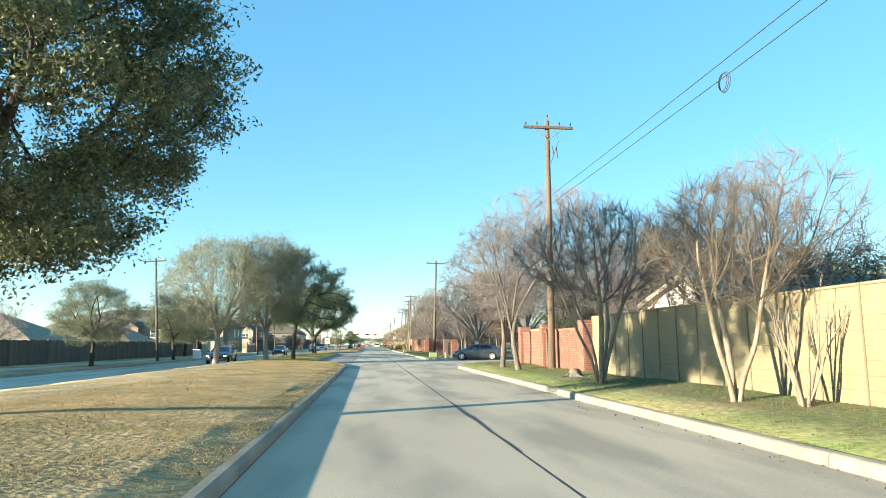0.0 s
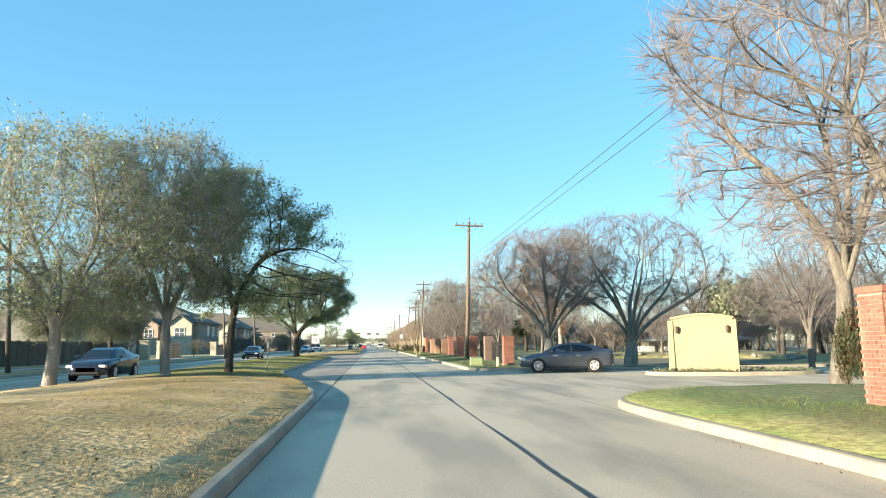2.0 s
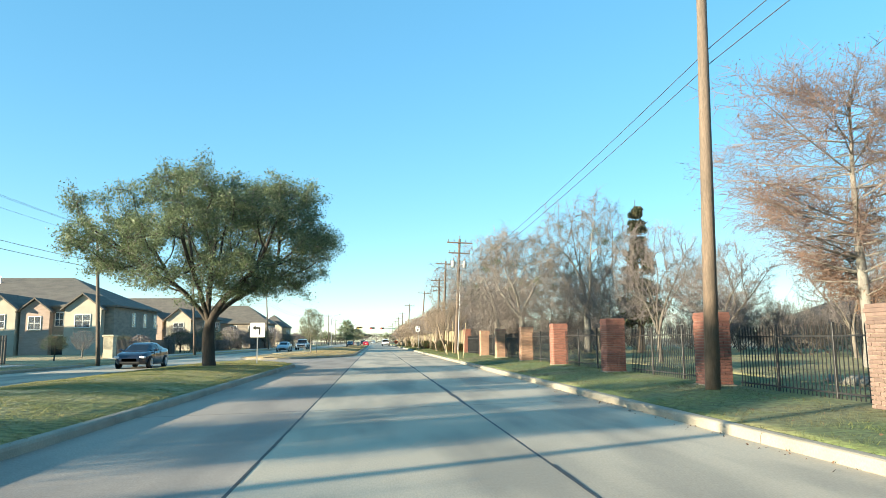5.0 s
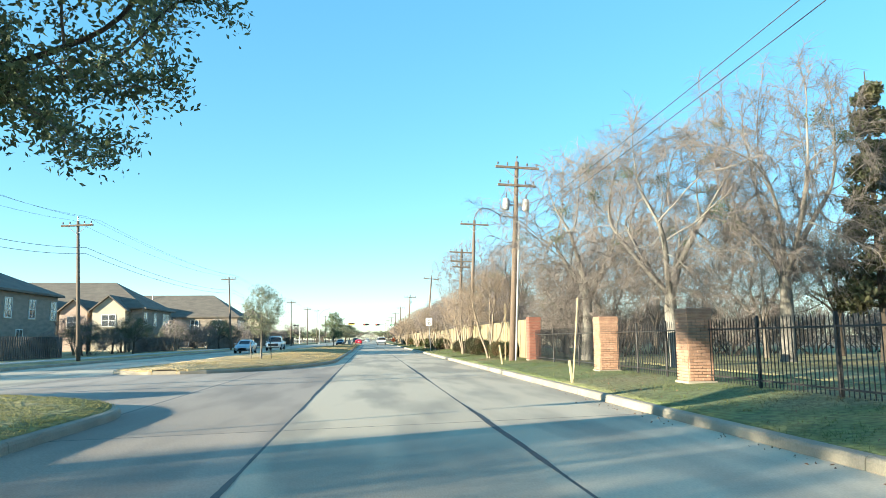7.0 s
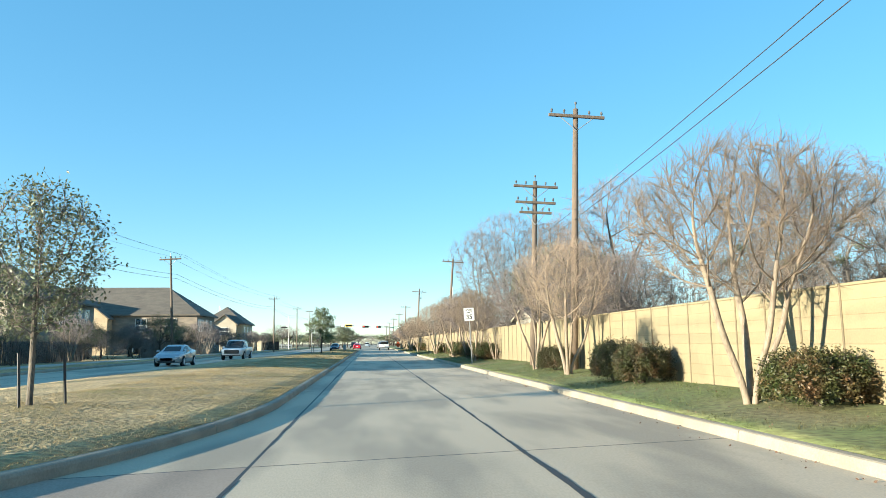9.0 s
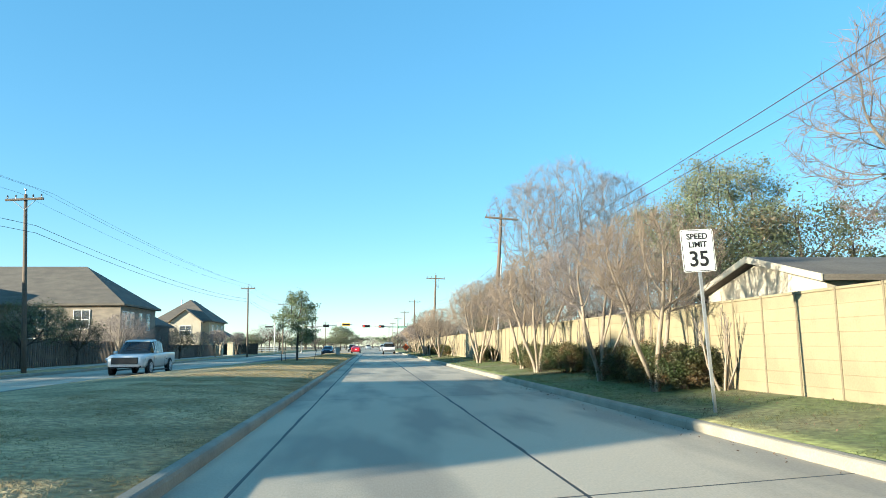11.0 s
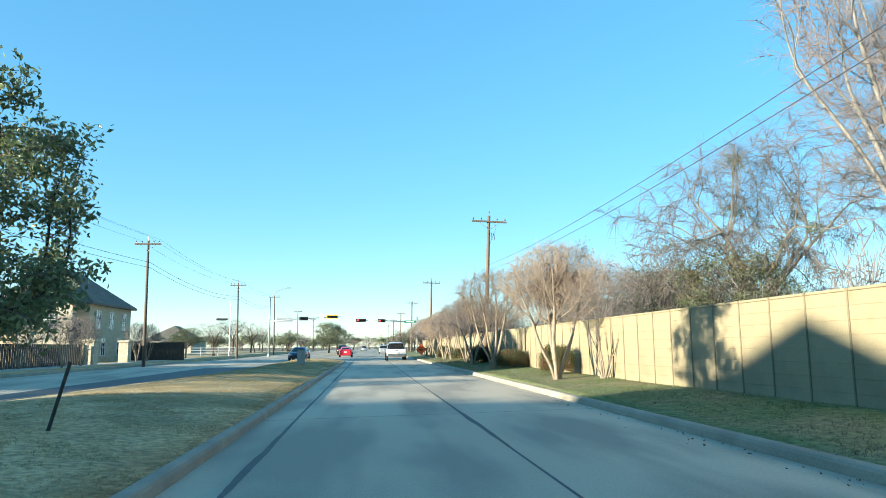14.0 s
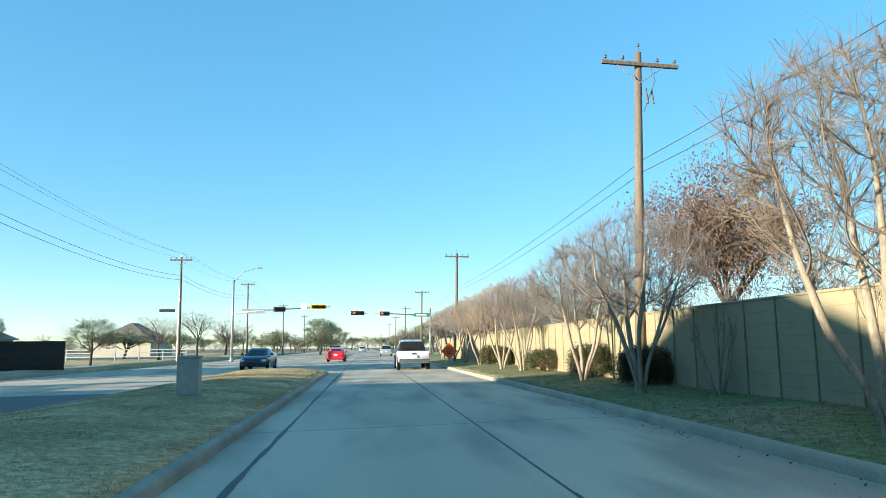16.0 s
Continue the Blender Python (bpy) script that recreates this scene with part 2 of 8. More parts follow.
M = dict(
    earth=mat("dry_earth", (0.20, 0.16, 0.10), (0.13, 0.12, 0.07), 0.05, 0.95, 0.3, 4.0, place="World"),
    concrete=mat("road_concrete", (0.545, 0.45, 0.33), (0.455, 0.375, 0.275), 0.35, 0.85, 0.04, 60.0, vary=0.1, each=0.05,
                 place="World", c3=(0.33, 0.28, 0.215), scale3=0.7, stretch=(1.0, 0.22, 1.0)),
    concrete_old=mat("older_road_concrete", (0.40, 0.32, 0.255), (0.335, 0.27, 0.215), 0.35, 0.88, 0.05, 60.0, vary=0.14, each=0.05,
                 place="World", c3=(0.27, 0.22, 0.18), scale3=0.7, stretch=(1.0, 0.22, 1.0)),
    apron=mat("drive_concrete", (0.48, 0.445, 0.375), (0.41, 0.385, 0.33), 0.4, 0.85, 0.05, 60.0, place="World"),
    tar=mat("joint_tar", (0.03, 0.03, 0.03), (0.05, 0.048, 0.045), 2.0, 0.6, 0.1),
    kerb=mat("kerb_concrete", (0.34, 0.295, 0.225), (0.25, 0.22, 0.17), 1.2, 0.85, 0.2, 40.0, each=0.05, place="World"),
    grass_dry=mat("dormant_grass", (0.56, 0.40, 0.205), (0.42, 0.30, 0.15), 0.9, 0.95, 1.0, 9.0, vary=0.4, place="World",
                  c3=(0.32, 0.24, 0.115), scale3=0.35, at3=(0.48, 0.62)),
    grass_mixed=mat("half_green_grass", (0.25, 0.225, 0.085), (0.32, 0.265, 0.12), 0.9, 0.95, 1.0, 7.0, vary=0.45, place="World",
                    c3=(0.17, 0.17, 0.06), scale3=0.5, at3=(0.5, 0.66)),
    grass_park=mat("tan_park_grass", (0.36, 0.30, 0.15), (0.28, 0.25, 0.11), 0.5, 0.95, 1.0, 6.0, vary=0.4, place="World",
                   c3=(0.18, 0.175, 0.07), scale3=0.3, at3=(0.5, 0.66)),
    rock=mat("grey_limestone_rocks", (0.25, 0.225, 0.18), (0.16, 0.145, 0.12), 2.0, 0.9, 0.6, 9.0, vary=0.3, each=0.2),
    grass_green=mat("green_grass", (0.12, 0.155, 0.05), (0.155, 0.165, 0.062), 0.8, 0.95, 0.8, 8.0, vary=0.4, place="World",
                    c3=(0.21, 0.185, 0.09), scale3=0.25, at3=(0.5, 0.66)),
    blade_dry=mat("dry_blades", (0.44, 0.325, 0.165), (0.33, 0.25, 0.125), 0.9, 0.9, place="World", each=0.1, leaf=0.2,
                  c3=(0.235, 0.21, 0.085), scale3=0.6, at3=(0.5, 0.68)),
    blade_lawn=mat("lawn_blades", (0.27, 0.265, 0.085), (0.34, 0.29, 0.12), 0.8, 0.9, place="World", each=0.2, leaf=0.2,
                   c3=(0.17, 0.185, 0.06), scale3=0.6),
    blade_green=mat("green_blades", (0.10, 0.14, 0.04), (0.125, 0.145, 0.05), 0.8, 0.9, place="World", each=0.2, leaf=0.2,
                    c3=(0.12, 0.105, 0.05), scale3=0.25),
    mulch=mat("mulch", (0.08, 0.055, 0.035), (0.14, 0.10, 0.06), 6.0, 0.95, 1.0, 40.0, vary=0.4, place="World"),
    tan=mat("tan_fence_paint", (0.285, 0.234, 0.143), (0.255, 0.21, 0.13), 0.7, 0.8, 0.15, 25.0, vary=0.06, each=0.03, c3=(0.238, 0.194, 0.12), scale3=1.4),
    post_tan=mat("dark_tan_posts", (0.19, 0.155, 0.10), (0.14, 0.115, 0.075), 0.7, 0.85, 0.15, 25.0, vary=0.08),
    brick=mat("red_brick", (0.295, 0.128, 0.092), (0.22, 0.092, 0.068), 3.0, 0.9, 0.3, 45.0, vary=0.15, each=0.18),
    brick_tan=mat("tan_brick", (0.42, 0.26, 0.17), (0.33, 0.185, 0.125), 3.0, 0.9, 0.3, 45.0, vary=0.15, each=0.18),
    # tree shade over one pillar, put into its brick colour
    brick_shaded=mat("brown_brick", (0.20, 0.13, 0.105), (0.14, 0.095, 0.08), 3.0, 0.9, 0.3, 45.0, vary=0.15, each=0.2),
    mortar=mat("mortar", (0.31, 0.245, 0.19), (0.25, 0.195, 0.155), 5.0, 0.95, 0.2, 60.0),
    iron=mat("black_iron", (0.02, 0.02, 0.022), (0.03, 0.028, 0.026), 5.0, 0.5, 0.05),
    pole=mat("pole_wood", (0.175, 0.125, 0.092), (0.125, 0.095, 0.072), 1.5, 0.85, 0.3, 14.0, vary=0.25, stretch=(6, 6, 0.5)),
    pole_grey=mat("weathered_pole_wood", (0.16, 0.12, 0.09), (0.10, 0.08, 0.065), 1.5, 0.9, 0.3, 14.0, vary=0.25, stretch=(6, 6, 0.5)),
    ceramic=mat("insulator", (0.11, 0.115, 0.12), rough=0.3),
    wire=mat("wire", (0.05, 0.05, 0.055), rough=0.6),
    galv=mat("galvanised_steel", (0.42, 0.43, 0.44), (0.34, 0.35, 0.36), 3.0, 0.45, metal=0.6),
    can=mat("transformer_grey", (0.40, 0.40, 0.39), (0.34, 0.34, 0.33), 4.0, 0.5),
    bark=mat("grey_bark", (0.185, 0.162, 0.135), (0.10, 0.086, 0.072), 3.0, 0.95, 0.8, 22.0, vary=0.3, stretch=(3, 3, 0.6)),
    bark_pale=mat("pale_bark", (0.27, 0.25, 0.22), (0.18, 0.165, 0.145), 3.0, 0.95, 0.8, 22.0, vary=0.25, stretch=(3, 3, 0.6)),
    bark_dark=mat("dark_bark", (0.075, 0.058, 0.045), (0.045, 0.037, 0.03), 3.0, 0.95, 0.8, 22.0, vary=0.3, stretch=(3, 3, 0.6)),
    bark_myrtle=mat("myrtle_bark", (0.30, 0.24, 0.18), (0.19, 0.15, 0.11), 4.0, 0.8, 0.3, 14.0, vary=0.2, stretch=(3, 3, 0.8)),
    twig=mat("grey_brown_twigs", (0.20, 0.168, 0.148), (0.145, 0.122, 0.108), 1.0, 0.9, each=0.25),
    twig_pink=mat("reddish_twigs", (0.215, 0.18, 0.17), (0.15, 0.128, 0.122), 1.0, 0.9, each=0.25),
    twig_tan=mat("tan_twigs", (0.28, 0.215, 0.16), (0.20, 0.155, 0.12), 1.0, 0.9, each=0.25),
    twig_pale=mat("pale_lichened_twigs", (0.20, 0.17, 0.152), (0.135, 0.115, 0.104), 1.0, 0.9, each=0.25),
    twig_grey=mat("light_grey_twigs", (0.31, 0.28, 0.25), (0.22, 0.198, 0.178), 1.0, 0.9, each=0.25),
    twig_rust=mat("rusty_twigs", (0.23, 0.15, 0.12), (0.165, 0.11, 0.09), 1.0, 0.9, each=0.25),
    leaf=mat("oak_leaves", (0.14, 0.168, 0.085), (0.08, 0.102, 0.05), 1.2, 0.42, each=0.45, leaf=0.42),
    # lit copy of the oak leaves: sunlight on the crown put into the colour
    leaf_lit=mat("lit_oak_leaves", (0.30, 0.33, 0.165), (0.18, 0.205, 0.10), 1.2, 0.4, each=0.45, leaf=0.45),
    leaf_olive=mat("olive_leaves", (0.19, 0.205, 0.12), (0.12, 0.14, 0.08), 1.2, 0.45, each=0.35, leaf=0.25),
    leaf_dark=mat("dark_olive_leaves", (0.10, 0.118, 0.058), (0.062, 0.074, 0.036), 1.2, 0.5, each=0.35, leaf=0.25, c3=(0.15, 0.11, 0.06), scale3=0.6, at3=(0.52, 0.66)),
    leaf_brown=mat("brown_leaves", (0.17, 0.095, 0.06), (0.12, 0.075, 0.05), 1.2, 0.8, each=0.3, leaf=0.2),
    leaf_fallen=mat("fallen_leaves", (0.22, 0.125, 0.06), (0.15, 0.085, 0.042), 1.2, 0.85, each=0.3),
    leaf_shrub=mat("shrub_leaves", (0.05, 0.075, 0.022), (0.09, 0.075, 0.03), 2.0, 0.5, each=0.4, leaf=0.2, c3=(0.15, 0.085, 0.04), scale3=3.0, at3=(0.5, 0.68)),
    needle=mat("conifer_needles", (0.06, 0.08, 0.035), (0.10, 0.09, 0.045), 1.5, 0.7, each=0.35, leaf=0.15),
    brown_brick=mat("brown_brick_wall", (0.28, 0.235, 0.19), (0.20, 0.17, 0.14), 1.2, 0.9, 0.3, 12.0, vary=0.16, stretch=(1, 1, 3)),
    stucco=mat("cream_stucco", (0.45, 0.40, 0.315), (0.39, 0.345, 0.275), 1.0, 0.9, 0.15, 40.0, vary=0.05),
    entrance=mat("cream_entrance_stucco", (0.34, 0.275, 0.165), (0.30, 0.245, 0.15), 1.0, 0.9, 0.2, 40.0, vary=0.06),
    cream=mat("cream_brick_wall", (0.50, 0.40, 0.27), (0.42, 0.33, 0.22), 1.5, 0.9, 0.3, 12.0, vary=0.14, stretch=(1, 1, 3)),
    rose=mat("rose_brick_wall", (0.40, 0.30, 0.245), (0.33, 0.245, 0.20), 1.5, 0.9, 0.3, 12.0, vary=0.14, stretch=(1, 1, 3)),
    stone=mat("limestone", (0.52, 0.45, 0.33), (0.42, 0.36, 0.26), 2.0, 0.9, 0.5, 6.0, vary=0.2),
    shingle=mat("brown_grey_shingles", (0.155, 0.135, 0.11), (0.115, 0.10, 0.085), 0.8, 0.95, 0.4, 16.0, vary=0.22, stretch=(1, 1, 4)),
    shingle_tan=mat("tan_shingles", (0.30, 0.25, 0.18), (0.24, 0.20, 0.145), 0.8, 0.95, 0.4, 16.0, vary=0.2, stretch=(1, 1, 4)),
    white=mat("white_paint", (0.72, 0.70, 0.66), (0.66, 0.64, 0.60), 2.0, 0.6),
    window=glass_mat("window_glass", (0.5, 0.55, 0.6)),
    dark=mat("dark_interior", (0.02, 0.02, 0.022), rough=0.9),
    wood_fence=mat("weathered_board", (0.15, 0.12, 0.095), (0.10, 0.08, 0.065), 1.0, 0.9, 0.3, 12.0, vary=0.2, each=0.15, stretch=(4, 4, 0.5)),
    tyre=mat("tyre_rubber", (0.011, 0.011, 0.011), rough=0.8),
    rim=mat("alloy_rim", (0.72, 0.72, 0.74), rough=0.35, metal=0.3),
    car_glass=glass_mat("car_glass", (0.10, 0.11, 0.12)),
    black_trim=mat("black_trim", (0.015, 0.015, 0.016), rough=0.5),
    chrome=mat("chrome", (0.6, 0.6, 0.62), rough=0.15, metal=1.0),
    lamp_clear=mat("lamp_lens", (0.65, 0.66, 0.68), rough=0.15),
    lamp_red=paint_mat("tail_lens", (0.35, 0.015, 0.015), 0.2),
    water=None,
    sign_white=mat("sign_white", (0.78, 0.78, 0.76), (0.72, 0.72, 0.70), 5.0, 0.5),
    sign_black=mat("sign_black", (0.015, 0.015, 0.016), rough=0.5),
    sign_orange=mat("sign_orange", (0.75, 0.13, 0.03), (0.68, 0.11, 0.025), 4.0, 0.5),
    sign_green=mat("sign_green", (0.02, 0.16, 0.09), rough=0.5),
    signal_yellow=mat("signal_yellow", (0.75, 0.46, 0.02), (0.68, 0.41, 0.02), 4.0, 0.5),
    box_green=mat("utility_green", (0.27, 0.33, 0.16), (0.23, 0.28, 0.14), 4.0, 0.6),
    box_beige=mat("utility_beige", (0.34, 0.33, 0.29), (0.29, 0.28, 0.25), 4.0, 0.6),
    stake=mat("stake_wood", (0.55, 0.44, 0.27), (0.45, 0.36, 0.22), 4.0, 0.9),
)
wm = bpy.data.materials.new("pond_water")
wm.use_nodes = True
wb = wm.node_tree.nodes["Principled BSDF"]
# blue of the mirrored sky is put into the base colour
wb.inputs["Base Color"].default_value = (0.05, 0.075, 0.115, 1)
wb.inputs["Roughness"].default_value = 0.12
wv = wm.node_tree.nodes.new("ShaderNodeTexNoise")
wv.inputs["Scale"].default_value = 5.0
wp = wm.node_tree.nodes.new("ShaderNodeBump")
wp.inputs["Strength"].default_value = 0.1
wm.node_tree.links.new(wv.outputs["Fac"], wp.inputs["Height"])
wm.node_tree.links.new(wp.outputs["Normal"], wb.inputs["Normal"])
M["water"] = wm
M["pav_roof"] = mat("pale_metal_roof", (0.36, 0.42, 0.42), (0.30, 0.36, 0.37), 1.0, 0.5, metal=0.2)


# ---------------------------------------------------------------- mesh tools
class Geo:
    """Collects vertices and faces for one mesh."""

    def __init__(self):
        self.v, self.f = [], []

    def add(self, verts, faces):
        n = len(self.v)
        self.v.extend(tuple(p) for p in verts)
        self.f.extend(tuple(i + n for i in q) for q in faces)
        return self

    def box(self, x0, y0, z0, x1, y1, z1, c=0.0):
        """A box, its edges cut by c."""
        if c <= 0:
            vs = [(x, y, z) for z in (z0, z1) for y in (y0, y1) for x in (x0, x1)]
            return self.add(vs, [(0, 2, 3, 1), (4, 5, 7, 6), (0, 1, 5, 4), (2, 6, 7, 3), (0, 4, 6, 2), (1, 3, 7, 5)])
        rings = []
        for z, s in ((z0, c), (z0 + c, 0), (z1 - c, 0), (z1, c)):
            a, b2, d, e = x0 + s, x1 - s, y0 + s, y1 - s
            k = c if s == 0 else c * 0.5
            rings.append([(a + k, d, z), (b2 - k, d, z), (b2, d + k, z), (b2, e - k, z), (b2 - k, e, z), (a + k, e, z), (a, e - k, z), (a, d + k, z)])
        return self.loft(rings, True)

    def loft(self, rings, caps=True, closed=True):
        """Skin over rings with the same number of points."""
        n, vs, fs = len(rings[0]), [p for r in rings for p in r], []
        for i in range(len(rings) - 1):
            for j in range(n if closed else n - 1):
                k = (j + 1) % n
                fs.append((i * n + j, i * n + k, (i + 1) * n + k, (i + 1) * n + j))
        if caps:
            fs.append(tuple(range(n - 1, -1, -1)))
            fs.append(tuple((len(rings) - 1) * n + j for j in range(n)))
        return self.add(vs, fs)

    def tube(self, pts, radii, sides=8, caps=True):
        pts = [Vector(p) for p in pts]
        rings = []
        for i, p in enumerate(pts):
            d = (pts[min(i + 1, len(pts) - 1)] - pts[max(i - 1, 0)]).normalized()
            side = d.cross(Vector((0, 0, 1)) if abs(d.z) < 0.95 else Vector((1, 0, 0))).normalized()
            up = side.cross(d)
            r = radii[i] if isinstance(radii, (list, tuple)) else radii
            rings.append([p + side * (r * math.cos(2 * math.pi * j / sides)) + up * (r * math.sin(2 * math.pi * j / sides)) for j in range(sides)])
        return self.loft(rings, caps)

    def lathe(self, profile, sides=12, at=(0, 0, 0)):
        """profile: (radius, height) pairs round the z axis."""
        return self.loft([[(at[0] + r * math.cos(2 * math.pi * j / sides), at[1] + r * math.sin(2 * math.pi * j / sides), at[2] + z) for j in range(sides)] for r, z in profile], True)

    def ring(self, profile, sides=12):
        """A closed profile of (radius, height) pairs turned round the z axis, open in the middle."""
        profile = list(profile) + [profile[0]]
        return self.loft([[(r * math.cos(2 * math.pi * j / sides), r * math.sin(2 * math.pi * j / sides), z) for j in range(sides)] for r, z in profile], False)

    def prism(self, poly, a, b2, axis="y"):
        """A polygon drawn in the two other axes, pulled from a to b2."""
        put = {"y": lambda u, w, t: (u, t, w), "x": lambda u, w, t: (t, u, w), "z": lambda u, w, t: (u, w, t)}[axis]
        return self.loft([[put(u, w, a) for u, w in poly], [put(u, w, b2) for u, w in poly]], True)

    def mesh(self, name, material, smooth=False):
        me = bpy.data.meshes.new(name)
        me.from_pydata(self.v, [], self.f)
        me.materials.append(material)
        if smooth:
            me.polygons.foreach_set("use_smooth", [True] * len(me.polygons))
        bm = bmesh.new()
        bm.from_mesh(me)
        bmesh.ops.recalc_face_normals(bm, faces=bm.faces)
        bm.to_mesh(me)
        bm.free()
        return me


def part(name, geo, material, parent, label="", smooth=False, at=None):
    """One mesh object under a thing or a part."""
    me = geo if isinstance(geo, bpy.types.Mesh) else geo.mesh(name, material, smooth)
    ob = new(name, me)
    ob.parent = parent
    if at is not None:
        ob.matrix_basis = at
    if label:
        ob["label"] = label
    return ob


def thing(name, label, category, group="", at=None):
    ob = new(name)
    if at is not None:
        ob.matrix_basis = at
    return tagged(ob, label, category, group)


def setting(name, geo, material, label="", kind="structure", smooth=False):
    me = geo if isinstance(geo, bpy.types.Mesh) else geo.mesh(name, material, smooth)
    return tagged(new(name, me), label, "", "", kind)


def raw_mesh(name, verts, faces, material, smooth=False):
    """A mesh from arrays; verts (n, 3), faces (m, k)."""
    verts, faces = np.asarray(verts, np.float32), np.asarray(faces, np.int32)
    me = bpy.data.meshes.new(name)
    me.vertices.add(len(verts))
    me.vertices.foreach_set("co", verts.ravel())
    k = faces.shape[1]
    me.loops.add(faces.size)
    me.loops.foreach_set("vertex_index", faces.ravel())
    me.polygons.add(len(faces))
    me.polygons.foreach_set("loop_start", np.arange(0, faces.size, k, dtype=np.int32))
    me.polygons.foreach_set("loop_total", np.full(len(faces), k, np.int32))
    if smooth:
        me.polygons.foreach_set("use_smooth", np.ones(len(faces), bool))
    me.materials.append(material)
    me.update(calc_edges=True)
    return me


def smooth_step(a, b, t):
    u = min(1.0, max(0.0, (t - a) / (b - a)))
    return u * u * (3 - 2 * u)


# ---------------------------------------------------------------- the lie of the land
KERB_R = 5.15          # face of the kerb on the near carriageway's outer side
FENCE_X = 8.35
OPP_IN, OPP_OUT = -11.2, -17.6


def median_a(y):
    """Left and right kerb face of the first median at y, or None."""
    end = 110.6
    if y > end:
        return None
    right = -1.32 - 3.15 * smooth_step(43.5, 66, y)
    left = OPP_IN
    r = 3.3
    if y > end - r:
        s = math.sqrt(max(0.0, 1 - ((y - end + r) / r) ** 2))
        mid = (left + right) / 2
        left, right = mid + (left - mid) * (0.25 + 0.75 * s), mid + (right - mid) * (0.25 + 0.75 * s)
    return left, right


def median_b(y):
    a, end = 125.0, 263.0
    if y < a or y > end:
        return None
    left = OPP_IN + 3.9 * smooth_step(185, 238, y)
    right = -1.95
    if y < 139:
        s = math.sqrt(max(0.0, 1 - ((139 - y) / 14.0) ** 2))
        right = -8.4 + 6.45 * s
        if y < a + 2:
            left = -8.6 + (left + 8.6) * math.sqrt(max(0.0, 1 - ((a + 2 - y) / 2.0) ** 2))
    r = 2.4
    if y > end - r:
        s = math.sqrt(max(0.0, 1 - ((y - end + r) / r) ** 2))
        mid = (left + right) / 2 + 0.4
        left, right = mid + (left - mid) * (0.2 + 0.8 * s), mid + (right - mid) * (0.2 + 0.8 * s)
    return left, right


def shore(x, y):
    """Distance from the middle of the pond: 1 at its bank."""
    a = math.atan2(y - 77.5, x - 21.0)
    return math.hypot((x - 21.0) / 9.6, (y - 77.5) / 10.6) / (1 + 0.07 * math.sin(3 * a + 0.6))


def land(x, y):
    """Height of the ground where things stand."""
    for m in (median_a, median_b):
        e = m(y)
        if e and e[0] <= x <= e[1]:
            u = (x - e[0]) / max(0.1, e[1] - e[0])
            return 0.15 + 0.2 * math.sin(math.pi * u) * min(1, (e[1] - e[0]) / 6)
    if x > 39.5 and y <= 420:
        return -0.06
    if KERB_R < x and y <= 420:
        if 45.5 < y < 61 and x < 40:
            return 0.03
        rim = smooth_step(61, 64, y) if y > 53 else smooth_step(45.6, 42.5, y) if y > 40 else 1.0
        dip = -0.08 + 0.25 * smooth_step(66, 92, y) if y > 53 else 0.17
        return 0.15 + dip * smooth_step(KERB_R, FENCE_X, x) * rim - 0.75 * smooth_step(1.06, 0.86, shore(x, y))
    if x < -74 or y > 420:
        return -0.06
    if x < OPP_OUT:
        return 0.15 + 0.12 * smooth_step(OPP_OUT, OPP_OUT - 6, x)
    return 0.0


ground = setting("ground", Geo().add([(-2500, -900, -0.06), (2500, -900, -0.06), (2500, 4000, -0.06), (-2500, 4000, -0.06)], [(0, 1, 2, 3)]),
                 M["earth"], "dry winter earth reaching the horizon")


def strip(name, xa, xb, ys, z, material, nx, label, kind="structure"):
    """A sheet of ground between two edges given as functions of y."""
    vs, fs = [], []
    for y in ys:
        a, b2 = xa(y), xb(y)
        vs.append((a, y, -0.05))
        for i in range(nx + 1):
            x = a + (b2 - a) * i / nx
            vs.append((x, y, z(x, y) if 0 < i < nx or 9 < x < 39 else min(z(x, y), 0.17)))
        vs.append((b2, y, -0.05))
    n = nx + 3
    for j in range(len(ys) - 1):
        for i in range(n - 1):
            fs.append((j * n + i, j * n + i + 1, (j + 1) * n + i + 1, (j + 1) * n + i))
    return setting(name, raw_mesh(name, vs, fs, material, True), None, label, kind)


def steps(a, b, d):
    n = max(1, round((b - a) / d))
    return [a + (b - a) * i / n for i in range(n + 1)]


def bumpy(x, y):
    return land(x, y) + 0.035 * noise.noise((x * 0.6, y * 0.6, 0.0)) + 0.05 * noise.noise((x * 0.17, y * 0.17, 3.0))


IN = 0.17
strip("lawn_median_first", lambda y: median_a(y)[0] + IN, lambda y: median_a(y)[1] - IN, steps(-40, 57, 1.0),
      bumpy, M["grass_dry"], 12, "dormant straw-coloured grass with green patches on the median")
strip("lawn_median_middle", lambda y: median_a(y)[0] + IN, lambda y: median_a(y)[1] - IN, steps(57, 107, 1.0) + steps(107.3, 110.4, 0.25),
      bumpy, M["grass_mixed"], 12, "half green winter grass on the curving median")
strip("lawn_median_second", lambda y: median_b(y)[0] + IN, lambda y: median_b(y)[1] - IN, [125.05, 125.1, 125.18] + steps(125.3, 139, 0.4) + steps(140, 260, 1.0) + steps(260.3, 262.8, 0.25),
      bumpy, M["grass_dry"], 12, "dormant straw-coloured grass on the narrowing median")


def verge_edge(y):
    """Inner edge of the outer verge, bending into the side street."""
    if 37.5 < y < 45.6:
        u = (y - 37.5) / 8.1
        return KERB_R + IN + 6.0 * u ** 5
    if 61.0 < y < 65:
        u = (65 - y) / 4.0
        return KERB_R + IN + 5.0 * u ** 3
    return KERB_R + IN


